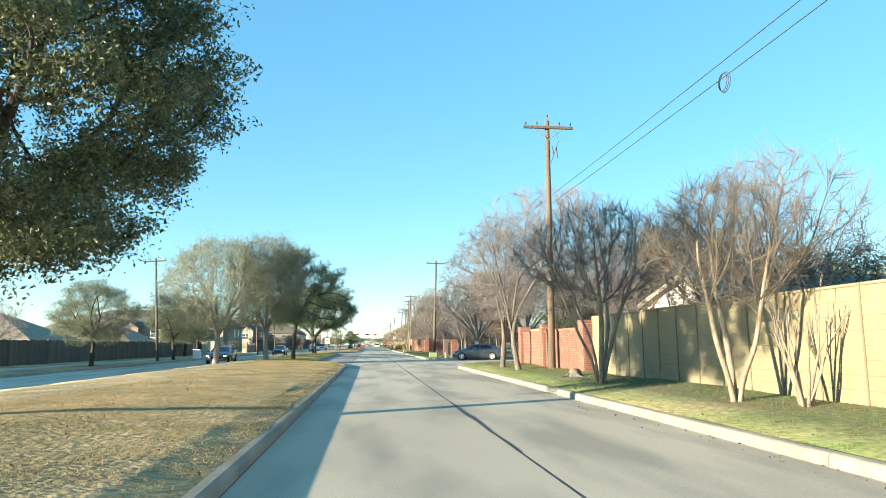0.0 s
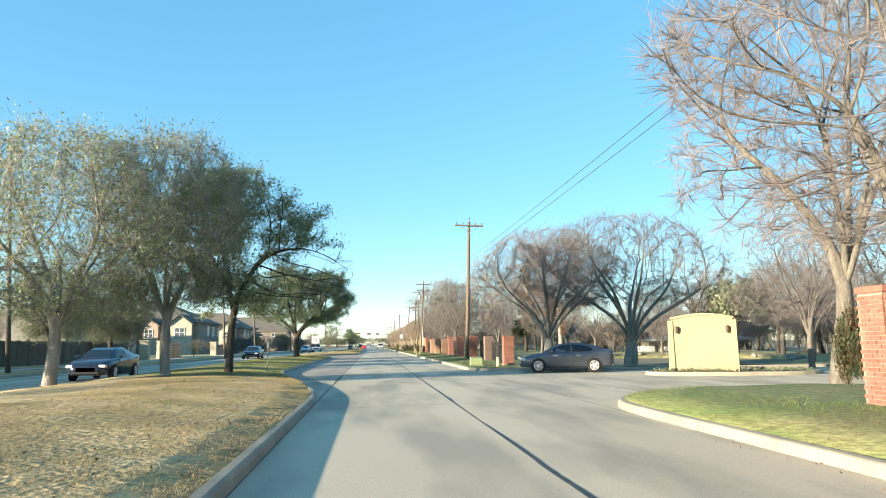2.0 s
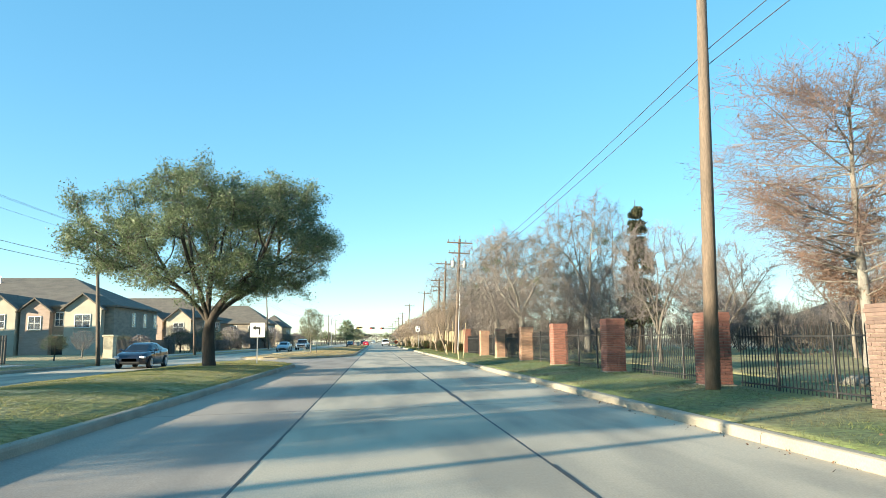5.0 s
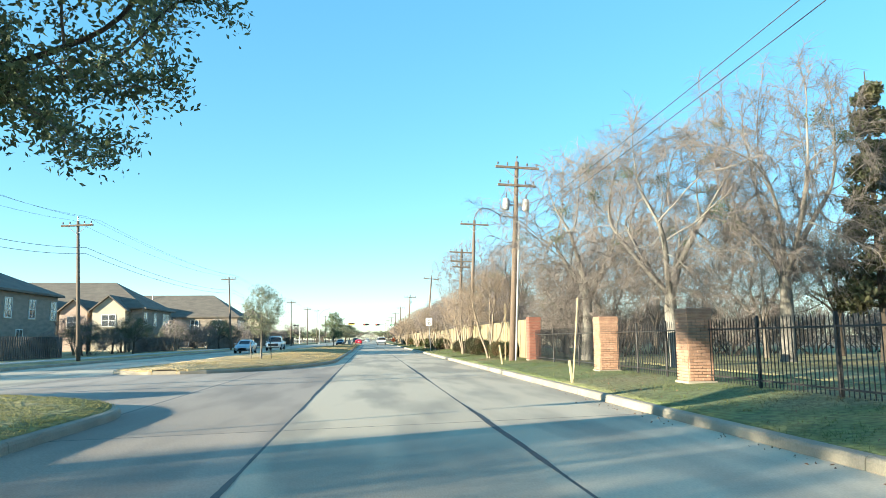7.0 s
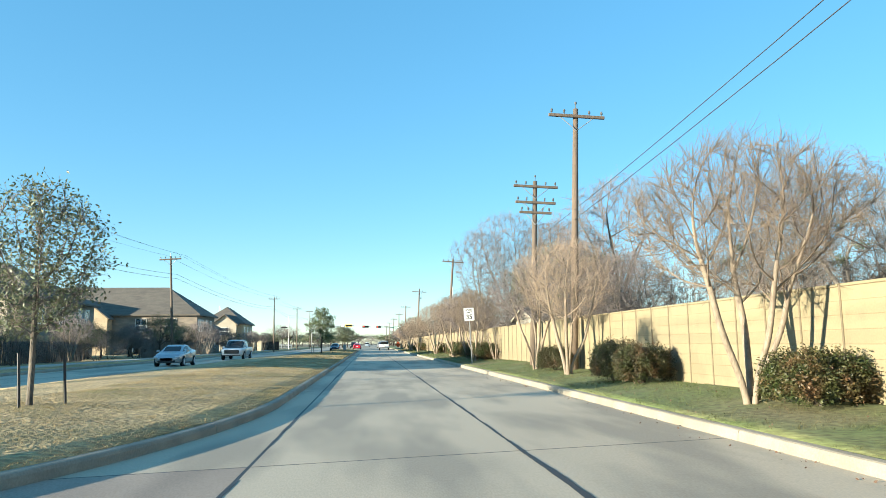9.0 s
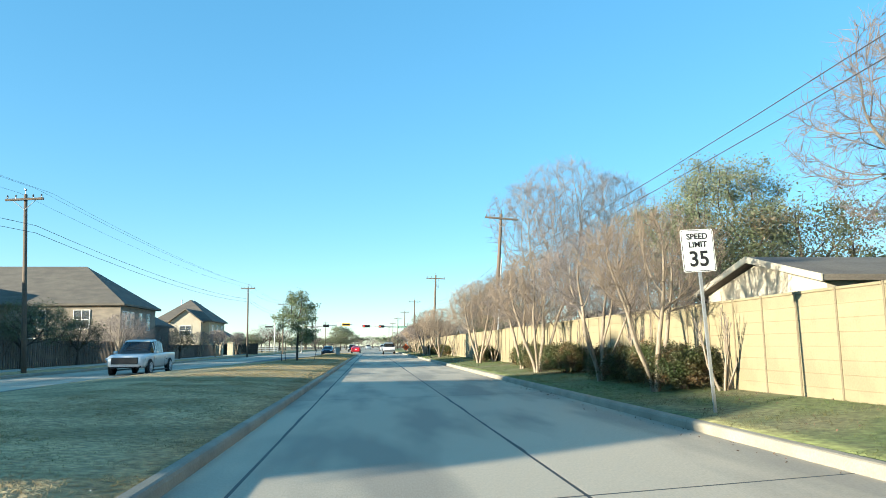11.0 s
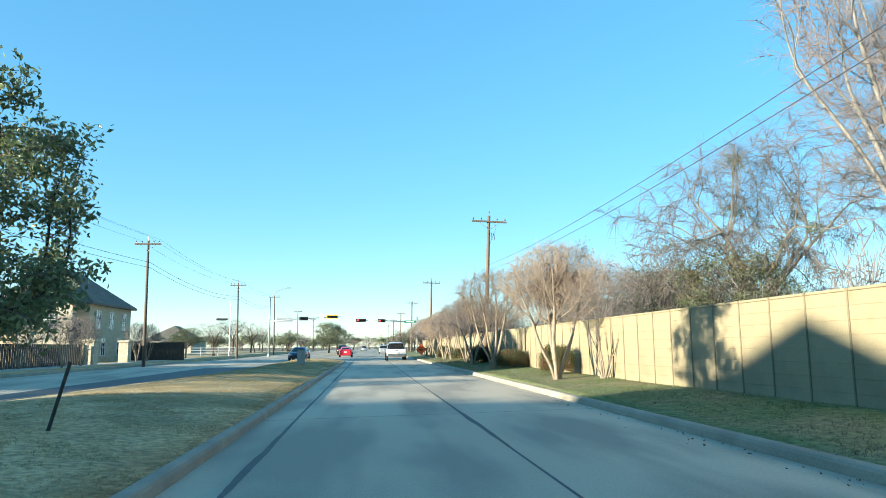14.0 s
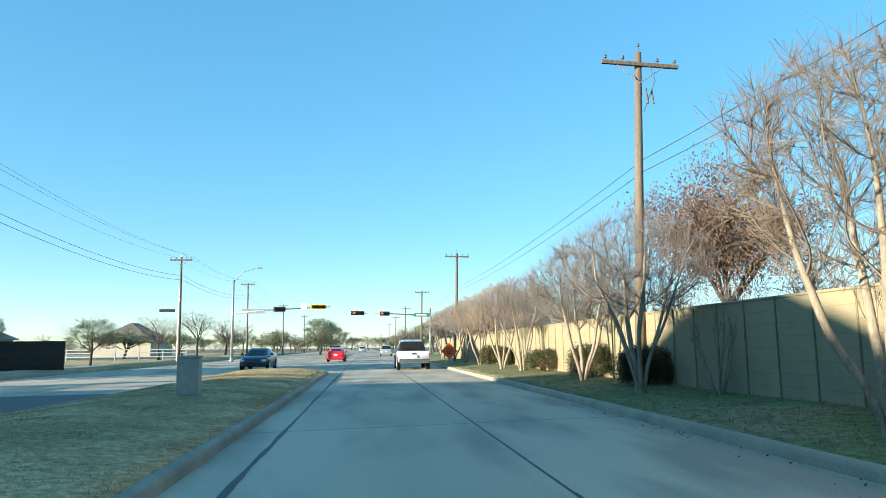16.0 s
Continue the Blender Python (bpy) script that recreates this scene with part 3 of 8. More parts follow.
strip("lawn_verge_near", verge_edge, lambda y: 40.0, steps(-40, 37, 1.0) + steps(37.5, 45.4, 0.4), bumpy, M["grass_green"], 24, "green winter grass on the verge along the fence")
strip("lawn_verge_far", verge_edge, lambda y: max(11.0, verge_edge(y) + 0.5), steps(61.2, 65, 0.35) + steps(66, 420, 1.5), bumpy, M["grass_green"], 12, "green winter grass on the verge along the fences")
strip("lawn_park", lambda y: max(11.0, verge_edge(y) + 0.5), lambda y: 40.0, steps(61.2, 100, 0.6) + steps(101.5, 420, 1.5), bumpy, M["grass_park"], 40, "tan and green winter grass in the park")
strip("lawn_opposite", lambda y: -75.0, lambda y: OPP_OUT - IN, steps(-40, 420, 3.0), bumpy, M["grass_dry"], 16, "dormant grass beside the opposite carriageway")
strip("lawn_far_median", lambda y: OPP_IN + 1.5, lambda y: -2.6, steps(312, 420, 3.0), bumpy, M["grass_dry"], 6, "dormant grass on the median past the crossing")
# carriageways under the slabs and the crossing
setting("roadbed", Geo().box(-17.6, -40, -0.2, KERB_R, 900, -0.001).box(KERB_R, 37, -0.2, 60, 66, -0.0015).box(-70, 268, -0.2, -17.6, 300, -0.006).box(-30, 111, -0.2, -17.6, 124, -0.007), M["tar"],
        "dark sealed joints of the concrete road")


def outline(fn, ys):
    right = [(fn(y)[1], y) for y in ys]
    left = [(fn(y)[0], y) for y in reversed(ys)]
    return right + left


def kerb_run(name, pts, side, label, seg=5.0, closed=False):
    """A kerb along a line, cast in lengths; side 1: the grass lies to the left of the way."""
    run = tagged(new(name), label, "", "", "structure")
    pts = [Vector((p[0], p[1], 0)) for p in pts]
    if closed:
        pts.append(pts[0].copy())
    fine = [pts[0]]
    for a, b2 in zip(pts, pts[1:]):
        n = max(1, int((b2 - a).length / 2.5))
        fine += [a.lerp(b2, (i + 1) / n) for i in range(n)]
    pts = [fine[0]] + [b2 for a, b2 in zip(fine, fine[1:]) if (b2 - a).length > 0.02]
    prof = [(0.0, -0.05), (0.012, 0.10), (0.03, 0.138), (0.06, 0.152), (0.16, 0.158), (0.19, 0.12)]
    normals = []
    for i in range(len(pts)):
        d = (pts[min(i + 1, len(pts) - 1)] - pts[max(i - 1, 0)]).normalized()
        normals.append(Vector((-d.y, d.x, 0)) * side)
    rings = [[p + n * o + Vector((0, 0, z)) for o, z in prof] for p, n in zip(pts, normals)]
    i = 0
    while i < len(rings) - 1:
        j, length = i, 0.0
        while j < len(rings) - 1 and length < seg:
            length += (pts[j + 1] - pts[j]).length
            j += 1
        piece = [list(r) for r in rings[i:j + 1]]
        d = (pts[i + 1] - pts[i]).normalized() * 0.008
        piece[0] = [p + d for p in piece[0]]
        d = (pts[j] - pts[j - 1]).normalized() * 0.008
        piece[-1] = [p - d for p in piece[-1]]
        part("kerb_length", Geo().loft(piece, True), M["kerb"], run)
        i = j
    return run


kerb_run("kerb_median_first", outline(median_a, steps(-40, 107, 1.5) + [107.4 + 0.3 * i for i in range(11)] + [110.58]), 1, "worn pale concrete kerb of the first median")
kerb_run("kerb_median_second", outline(median_b, [125.05] + steps(125.4, 139, 0.7) + steps(140.5, 260, 1.5) + [260.6 + 0.3 * i for i in range(8)] + [262.97]), 1,
         "worn pale concrete kerb of the second median", closed=True)
corner = [(verge_edge(y) - IN, y) for y in [38.0 + 0.38 * i for i in range(20)]]
kerb_run("kerb_verge_near", [(KERB_R, -40), (KERB_R, 0), (KERB_R, 37.5)] + corner + [(13, 45.75), (40, 46.0)], -1, "pale concrete kerb rounding into the side street")
corner = [(verge_edge(65 - 0.2 * i) - IN, 65 - 0.2 * i) for i in range(20)]
kerb_run("kerb_verge_far", [(KERB_R, 420), (KERB_R, 200), (KERB_R, 66)] + corner + [(12, 60.9), (40, 60.8)], 1, "pale concrete kerb along the verge")
kerb_run("kerb_opposite", [(OPP_OUT, -40), (OPP_OUT, 112)], 1, "concrete kerb of the opposite carriageway")
kerb_run("kerb_opposite_beyond", [(OPP_OUT, 123), (OPP_OUT, 268)], 1, "concrete kerb of the opposite carriageway")

# slabs of the road, each with its own edges
road = tagged(new("road"), "worn grey concrete slabs with tar-sealed joints", "", "", "structure")
skew = 0.2


def slab(xa, xb, ya, yb, g=0.019, stuff="concrete"):
    vs = []
    for z, s in ((-0.05, 0), (-0.004, 0), (0.0, 0.003)):
        q = g + s
        vs.append([(xa + q, ya + skew * xa + q, z), (xb - q, ya + skew * xb + q, z), (xb - q, yb + skew * xb - q, z), (xa + q, yb + skew * xa - q, z)])
    part("slab", Geo().loft(vs, True), M[stuff], road)


ROWS_Y = [-40, -26, -12, 2, 17.4, 30, 43, 56.2, 70, 82, 94, 106, 118.6, 131, 144, 157, 170, 183, 196, 209, 222, 235, 248, 261, 275, 290, 310, 330, 360, 400, 460, 560, 700, 890]
for ya, yb in zip(ROWS_Y, ROWS_Y[1:]):
    slab(-1.33, 2.03, ya, yb)
    slab(2.03, KERB_R + 0.02, ya, yb)
    slab(-4.72, -1.33, ya, yb, stuff="concrete_old" if 50 < ya < 130 else "concrete")
    if not (150 < ya < 240) and not ya < 40:
        slab(-11.3, -4.72, ya, yb, stuff="concrete_old" if 50 < ya < 130 else "concrete")
    slab(-14.4, -11.3, ya, yb)
    slab(-17.62, -14.4, ya, yb)
def tar_seal(x, ya, yb, seed):
    """Tar poured along a joint, wide and narrow by turns, with bare stretches."""
    vs, fs, y, row = [], [], ya, None
    while y < yb:
        n = noise.noise((seed, y * 0.16, 0.0)) + 0.35 * noise.noise((seed, y * 0.9, 4.0))
        half = 0.02 + 0.055 * max(0.0, n)
        mid = x + 0.022 * noise.noise((seed + 9.0, y * 0.7, 0.0))
        vs += [(mid - half - 0.012 * noise.noise((3.0, y * 6, seed)), y, 0.0035), (mid + half + 0.012 * noise.noise((8.0, y * 6, seed)), y, 0.0035)]
        here = len(vs) // 2 - 1
        if row is not None and n > -0.12:
            fs.append((2 * row, 2 * row + 1, 2 * here + 1, 2 * here))
        row = here
        y += 0.14
    setting("tar_seal", raw_mesh("tar_seal", vs, fs, M["tar"]), None, "black tar poured along a joint of the road")


tar_seal(2.03, -3, 268, 1.5)
tar_seal(-1.33, 44, 268, 5.5)
side = tagged(new("side_street"), "worn concrete slabs at the mouth of the side street", "", "", "structure")
cuts = [KERB_R + 0.02, 7.2, 9.6, 12.6, 16.5, 21.0, 26.0, 32.0, 40.0]


def mouth(x):
    """Lower and upper edge of the side street at x."""
    return 37.7 + 8.2 * min(1.0, (x - KERB_R) / 7.2), 65.0 - 4.1 * min(1.0, (x - KERB_R) / 7.0)


for xa, xb in zip(cuts, cuts[1:]):
    for row in range(3):
        rings = []
        for z, q in ((-0.03, 0.012), (-0.003, 0.012), (0.0, 0.014)):
            quad = []
            for x, k in ((xa + q, 0), (xb - q, 0), (xb - q, 1), (xa + q, 1)):
                lo_y, hi_y = mouth(x)
                edge = (lo_y, min(49.6, lo_y + 5.2), max(55.6, hi_y - 5.4), hi_y)
                quad.append((x, edge[row + k] + (q if k == 0 else -q), z))
            rings.append(quad)
        part("slab", Geo().loft(rings, True), M["concrete"], side)
setting("turnout", Geo().box(-30, 112, -0.05, -17.6, 123, 0.008), M["apron"], "pale concrete mouth of the drive opposite")
walk_way = tagged(new("pavement"), "narrow concrete pavement beside the opposite carriageway", "", "", "structure")
for i in range(60):
    y = -20 + i * 5.0
    if 108 < y < 124:
        continue
    part("paving", Geo().box(-21.0, y + 0.01, 0.05, -19.6, y + 4.99, 0.245, 0.01), M["apron"], walk_way)

# ---------------------------------------------------------------- trees
def unit(v):
    return v / max(1e-9, float(np.linalg.norm(v)))


class Wood:
    """Grows limbs as tapered tubes and remembers where the last shoots end."""

    def __init__(self, seed):
        self.r = random.Random(seed)
        self.limbs, self.shoots, self.fine, self.mark, self.bend = [], [], 0.0062, [], False

    def way(self, d, angle):
        """A direction off d by about that angle, in radians."""
        a = self.r.uniform(0, 2 * math.pi)
        side = np.cross(d, (0, 0, 1) if abs(d[2]) < 0.9 else (1, 0, 0))
        side = unit(side)
        other = np.cross(d, side)
        return unit(d * math.cos(angle) + (side * math.cos(a) + other * math.sin(a)) * math.sin(angle))

    def limb(self, p, d, length, r0, r1, n, wob, up):
        pts, rad = [np.array(p, float)], [r0]
        d = np.array(d, float)
        for i in range(n):
            d = unit(d + wob * np.array([self.r.gauss(0, 1), self.r.gauss(0, 1), self.r.gauss(0, 1)]) + np.array([0, 0, up]))
            pts.append(pts[-1] + d * length / n)
            rad.append(r0 + (r1 - r0) * (i + 1) / n)
        return pts, rad, d

    def grow(self, p, d, length, r0, levels, k=0):
        """levels: (children, angle, length ratio, wobble, upward pull, first child at) for each order of branching."""
        count, angle, ratio, wob, up, first = levels[k]
        last = k == len(levels) - 1
        n = (2 if self.bend else 1) if last else (3 if k == len(levels) - 2 else 5)
        if last:
            r0 = min(max(r0, self.fine), self.fine)
        elif k == len(levels) - 2:
            r0 = min(r0, 0.015)
        r1 = max(0.003, r0 * (0.35 if not last else 0.4))
        pts, rad, end = self.limb(p, d, length, r0, r1, n, wob, up)
        (self.shoots if k >= len(levels) - 2 else self.limbs).append((pts, rad, k))
        if last:
            return
        for i in range(count):
            t = first + (1 - first) * (i + self.r.random()) / count
            f = t * n
            a = min(n - 1, int(f))
            q = pts[a] + (pts[a + 1] - pts[a]) * (f - a)
            dd = unit(pts[a + 1] - pts[a])
            rr = rad[a] + (rad[a + 1] - rad[a]) * (f - a)
            self.grow(q, self.way(dd, angle * self.r.uniform(0.6, 1.3)), length * ratio * self.r.uniform(0.65, 1.2) * (1.15 - 0.4 * t), rr * 0.62, levels, k + 1)


def tubes_mesh(name, tubes, sides, material):
    vs, fs, base = [], [], 0
    for pts, rad, k in tubes:
        s = sides(k)
        pts = np.array(pts)
        for i in range(len(pts)):
            d = pts[min(i + 1, len(pts) - 1)] - pts[max(i - 1, 0)]
            d = unit(d)
            side = unit(np.cross(d, (0, 0, 1) if abs(d[2]) < 0.95 else (1, 0, 0)))
            other = np.cross(side, d)
            for j in range(s):
                a = 2 * math.pi * j / s
                vs.append(pts[i] + rad[i] * (side * math.cos(a) + other * math.sin(a)))
        for i in range(len(pts) - 1):
            for j in range(s):
                m = (j + 1) % s
                fs.append((base + i * s + j, base + i * s + m, base + (i + 1) * s + m, base + (i + 1) * s + j))
        base += len(pts) * s
    return raw_mesh(name, vs, fs, material, True)


def leaves_mesh(name, centres, per, spread, size, material, seed, droop=0.0):
    """Small folded leaves scattered round the ends of the shoots."""
    g = np.random.default_rng(seed)
    c = np.repeat(np.array(centres), per, axis=0)
    c = c + g.normal(0, spread, c.shape) * (1, 1, 0.8)
    n = len(c)
    a = g.normal(0, 1, (n, 3))
    a[:, 2] -= droop
    a /= np.linalg.norm(a, axis=1)[:, None]
    b2 = np.cross(a, g.normal(0, 1, (n, 3)))
    b2 /= np.linalg.norm(b2, axis=1)[:, None]
    up = np.cross(a, b2)
    s = size * g.uniform(0.6, 1.4, (n, 1))
    v = np.stack([c - a * s, c + b2 * s * 0.45 + up * s * 0.15, c + a * s, c - b2 * s * 0.45 + up * s * 0.15], 1).reshape(-1, 3)
    i = np.arange(n)[:, None] * 4
    f = np.concatenate([i + (0, 1, 2), i + (0, 2, 3)], 0)
    return raw_mesh(name, v, f, material)


def fit_size(w, height, spread):
    """Stretch the skeleton, not its thickness, to this height and spread."""
    ends = np.array([t[0][-1] for t in w.shoots])
    sx = spread / 2 / np.percentile(np.hypot(ends[:, 0], ends[:, 1]), 95)
    sz = height / ends[:, 2].max()
    k = np.array([sx, sx, sz])
    for group in (w.limbs, w.shoots):
        for t in group:
            t[0][:] = [p * k for p in t[0]]


def dome_points(seed, height, spread, n, each, size, low=-0.55, seat=0.60):
    """Leaf places in many uneven clumps over a broad rounded crown."""
    g = np.random.default_rng(seed)
    c = g.uniform(low, 1.0, n)
    a = g.uniform(0, 2 * math.pi, n)
    s = np.sqrt(1 - c ** 2)
    f = g.uniform(0.4, 0.96, n) ** 0.6
    zc, rz, rx = height * seat, height * (1 - seat) - size * 0.4, spread / 2 - size * 0.75
    mid = np.stack([np.cos(a) * s * f * rx, np.sin(a) * s * f * rx, zc + c * f * rz], 1)
    rad = size * g.uniform(0.55, 1.25, n)
    k = np.repeat(np.arange(n), each)
    d = g.normal(0, 1, (len(k), 3))
    d /= np.linalg.norm(d, axis=1)[:, None]
    return mid[k] + d * (rad[k] * g.uniform(0, 1, len(k)) ** 0.45)[:, None] * (1, 1, 0.72)


TREES = {}


def tree(kind, seed, height, spread, label, trunk, levels, bark, twig, leaf=None, per=0, leaf_spread=0.2, leaf_size=0.1, bare_share=1.0,
         stems=1, lean=0.2, trunk_r=0.16, fork=0.0, droop=0.0, name="tree", crown_name="crown", stem_up=0.03, wob=0.05, fine=0.0062, dome=None, mistletoe=0, bend=False):
    """Builds one kind of tree at the origin, to be copied into the place."""
    w = Wood(seed)
    w.fine, w.bend = fine, bend
    r = w.r
    if stems == 1:
        pts, rad, d = w.limb((0, 0, -0.1), unit(np.array([r.gauss(0, lean * 0.3), r.gauss(0, lean * 0.3), 1])), trunk, trunk_r * 1.15, trunk_r * 0.75, 4, wob, 0.05)
        rad[0] *= 1.35
        w.limbs.append((pts, rad, 0))
        n0 = levels[0][0]
        for i in range(n0):
            a = 2 * math.pi * (i + r.uniform(-0.25, 0.25)) / n0
            tilt = levels[0][1] * r.uniform(0.55, 1.2)
            d2 = unit(np.array([math.sin(tilt) * math.cos(a), math.sin(tilt) * math.sin(a), math.cos(tilt)]))
            f = r.uniform(0.0, 1.0) * fork
            q = pts[-1] + (pts[-2] - pts[-1]) * f * 2
            w.grow(q, d2, trunk * levels[0][2] * r.uniform(0.75, 1.15), trunk_r * 0.5, levels[1:])
        if fork > 0.3:
            w.grow(pts[-1], d, trunk * levels[0][2], trunk_r * 0.6, levels[1:])
    else:
        for i in range(stems):
            w.mark.append(len(w.limbs))
            a = 2 * math.pi * (i + r.uniform(-0.3, 0.3)) / stems
            tilt = lean * r.uniform(0.5, 1.2)
            d = unit(np.array([math.sin(tilt) * math.cos(a), math.sin(tilt) * math.sin(a), math.cos(tilt)]))
            p = np.array([0.1 * math.cos(a), 0.1 * math.sin(a), -0.1])
            pts, rad, d = w.limb(p, d, trunk * r.uniform(0.8, 1.15), trunk_r, trunk_r * 0.7, 4, wob, stem_up)
            w.limbs.append((pts, rad, 0))
            for j in range(levels[0][0]):
                w.grow(pts[-1], w.way(d, levels[0][1] * r.uniform(0.6, 1.2)), trunk * levels[0][2] * r.uniform(0.8, 1.2), trunk_r * 0.55, levels[1:])
    inner = 0.86 if dome and len(dome) > 4 else 1.0     # limbs stay inside a full crown
    fit_size(w, height * inner, spread * inner)
    shoots = [s for s in w.shoots if r.random() < bare_share] if leaf else w.shoots
    heads = [] if name == "thicket" else w.mark or [0]
    me_t = [tubes_mesh("trunk", [w.limbs[a]], lambda k: 9, M[bark]) for a in heads]
    side = [t for i, t in enumerate(w.limbs) if i not in heads]
    me_b = tubes_mesh("limbwork", side, lambda k: 6, M[bark]) if side else None
    made = list(me_t)
    me_c = tubes_mesh("twigs", shoots, lambda k: 3, M[twig]) if shoots else None
    if me_c:
        made.append(me_c)
    me_l = None
    if leaf:
        ends = [p for s in w.shoots for p in s[0][1:]]
        if dome:
            ends = np.concatenate([np.repeat(np.array(ends), per, axis=0), dome_points(seed, height, spread, *dome)])
            ends += np.random.default_rng(seed + 1).normal(0, 0.05, ends.shape)
        me_l = leaves_mesh("leaves", ends, 1 if dome else per, leaf_spread, leaf_size, M[leaf], seed, droop) if not dome else leaves_mesh("leaves", ends, 1, 0.06, leaf_size, M[leaf], seed, droop)
        made.append(me_l)
    root = thing(name, label, name.replace("_", " "))
    for me in me_t:
        part("stem" if stems > 1 else "trunk", me, None, root)
    if me_b:
        tagged(part("limbwork", me_b, None, root), kind="stuff")
    for i in range(mistletoe):
        c = np.array(r.choice(w.shoots)[0][-1]) * 0.92
        tagged(part("mistletoe", leaves_mesh("mistletoe", [c], 260, 0.16 + 0.08 * r.random(), 0.045, M["leaf"], seed + i), None, root, "green mistletoe clump"), "green mistletoe clump", kind="stuff")
    if me_c:
        tagged(part("branchwork" if leaf else crown_name, me_c, None, root), kind="stuff")
    if me_l:
        part(crown_name, me_l, None, root)
    TREES[kind] = [root, height, spread, False]
    return root


def plant(kind, x, y, height, spread, turn=0.0, z=None, label="", group="", tilt=(0, 0)):
    """Sets out a tree: the first as built, later ones as copies."""
    if shore(x, y) < 1.12:                                   # nothing grows in the pond
        return None
    rec = TREES[kind]
    m = pose(x, y, land(x, y) - 0.03 if z is None else z, tilt[0], tilt[1], turn) @ Matrix.Diagonal((spread / rec[2], spread / rec[2], height / rec[1], 1))
    if not rec[3]:
        rec[3] = True
        ob = rec[0]
        ob.matrix_basis = m
    else:
        ob = rec[0]
        keep = ob.matrix_basis.copy()
        ob.matrix_basis = Matrix()
        ob2 = copy_thing(ob, m)
        ob.matrix_basis = keep
        ob = ob2
    if label:
        ob["label"] = label
    if group:
        ob["group"] = group
    return ob


def tube_bunch(name, chains, sides, material):
    """Many tapered tubes in one mesh; chains of (points, radii)."""
    p = np.concatenate([c[0] for c in chains])
    rad = np.concatenate([c[1] for c in chains])
    size = np.array([len(c[0]) for c in chains])
    last = np.cumsum(size) - 1
    first = last - size + 1
    i = np.arange(len(p))
    fwd, back = i + 1, i - 1
    fwd[last], back[first] = last, first
    d = p[fwd] - p[back]
    d /= np.maximum(1e-9, np.linalg.norm(d, axis=1))[:, None]
    steep = np.repeat(np.abs(p[last] - p[first])[:, 2] > 0.75 * np.linalg.norm(p[last] - p[first], axis=1), size)
    side = np.cross(d, np.where(steep[:, None], (1.0, 0.13, 0.0), (0.0, 0.07, 1.0)))
    side /= np.maximum(1e-9, np.linalg.norm(side, axis=1))[:, None]
    other = np.cross(side, d)
    ang = 2 * math.pi * np.arange(sides) / sides
    v = p[:, None, :] + rad[:, None, None] * (side[:, None, :] * np.cos(ang)[None, :, None] + other[:, None, :] * np.sin(ang)[None, :, None])
    run = np.setdiff1d(i, last)[:, None] * sides
    j = np.arange(sides)[None, :]
    k = (j + 1) % sides
    f = np.stack([run + j, run + k, run + sides + k, run + sides + j], 2).reshape(-1, 4)
    return raw_mesh(name, v.reshape(-1, 3), f, material, True)


def crown_targets(g, n, z0, z1, r, belly, clumps=0, clump=0.5, lump=0.2, shell=0.5, flat=1.0):
    """Places that the shoots reach for: a lumpy rounded crown, widest at the height belly (0 to 1)."""
    m = clumps or n
    u = g.uniform(0, 1, m)
    prof = np.where(u < belly, np.sin(0.5 * math.pi * (0.28 + 0.72 * u / belly)), np.sqrt(np.maximum(0.02, 1 - ((u - belly) / (1.02 - belly)) ** 2)))
    a = g.uniform(0, 2 * math.pi, m)
    bulge = 1 + lump * (np.sin(2 * a + 5 * u + g.uniform(0, 6)) * 0.6 + np.sin(5 * a - 7 * u + g.uniform(0, 6)) * 0.4)
    q = np.where(g.uniform(0, 1, m) < shell, g.uniform(0.72, 1.0, m), np.sqrt(g.uniform(0.02, 1, m)))
    rr = r * prof * bulge * q
    p = np.stack([np.cos(a) * rr, np.sin(a) * rr * flat, z0 + (z1 - z0) * u], 1)
    if clumps:
        p = p[g.integers(0, clumps, n)] + g.normal(0, clump, (n, 3)) * (1, 1, 0.7)
    return p


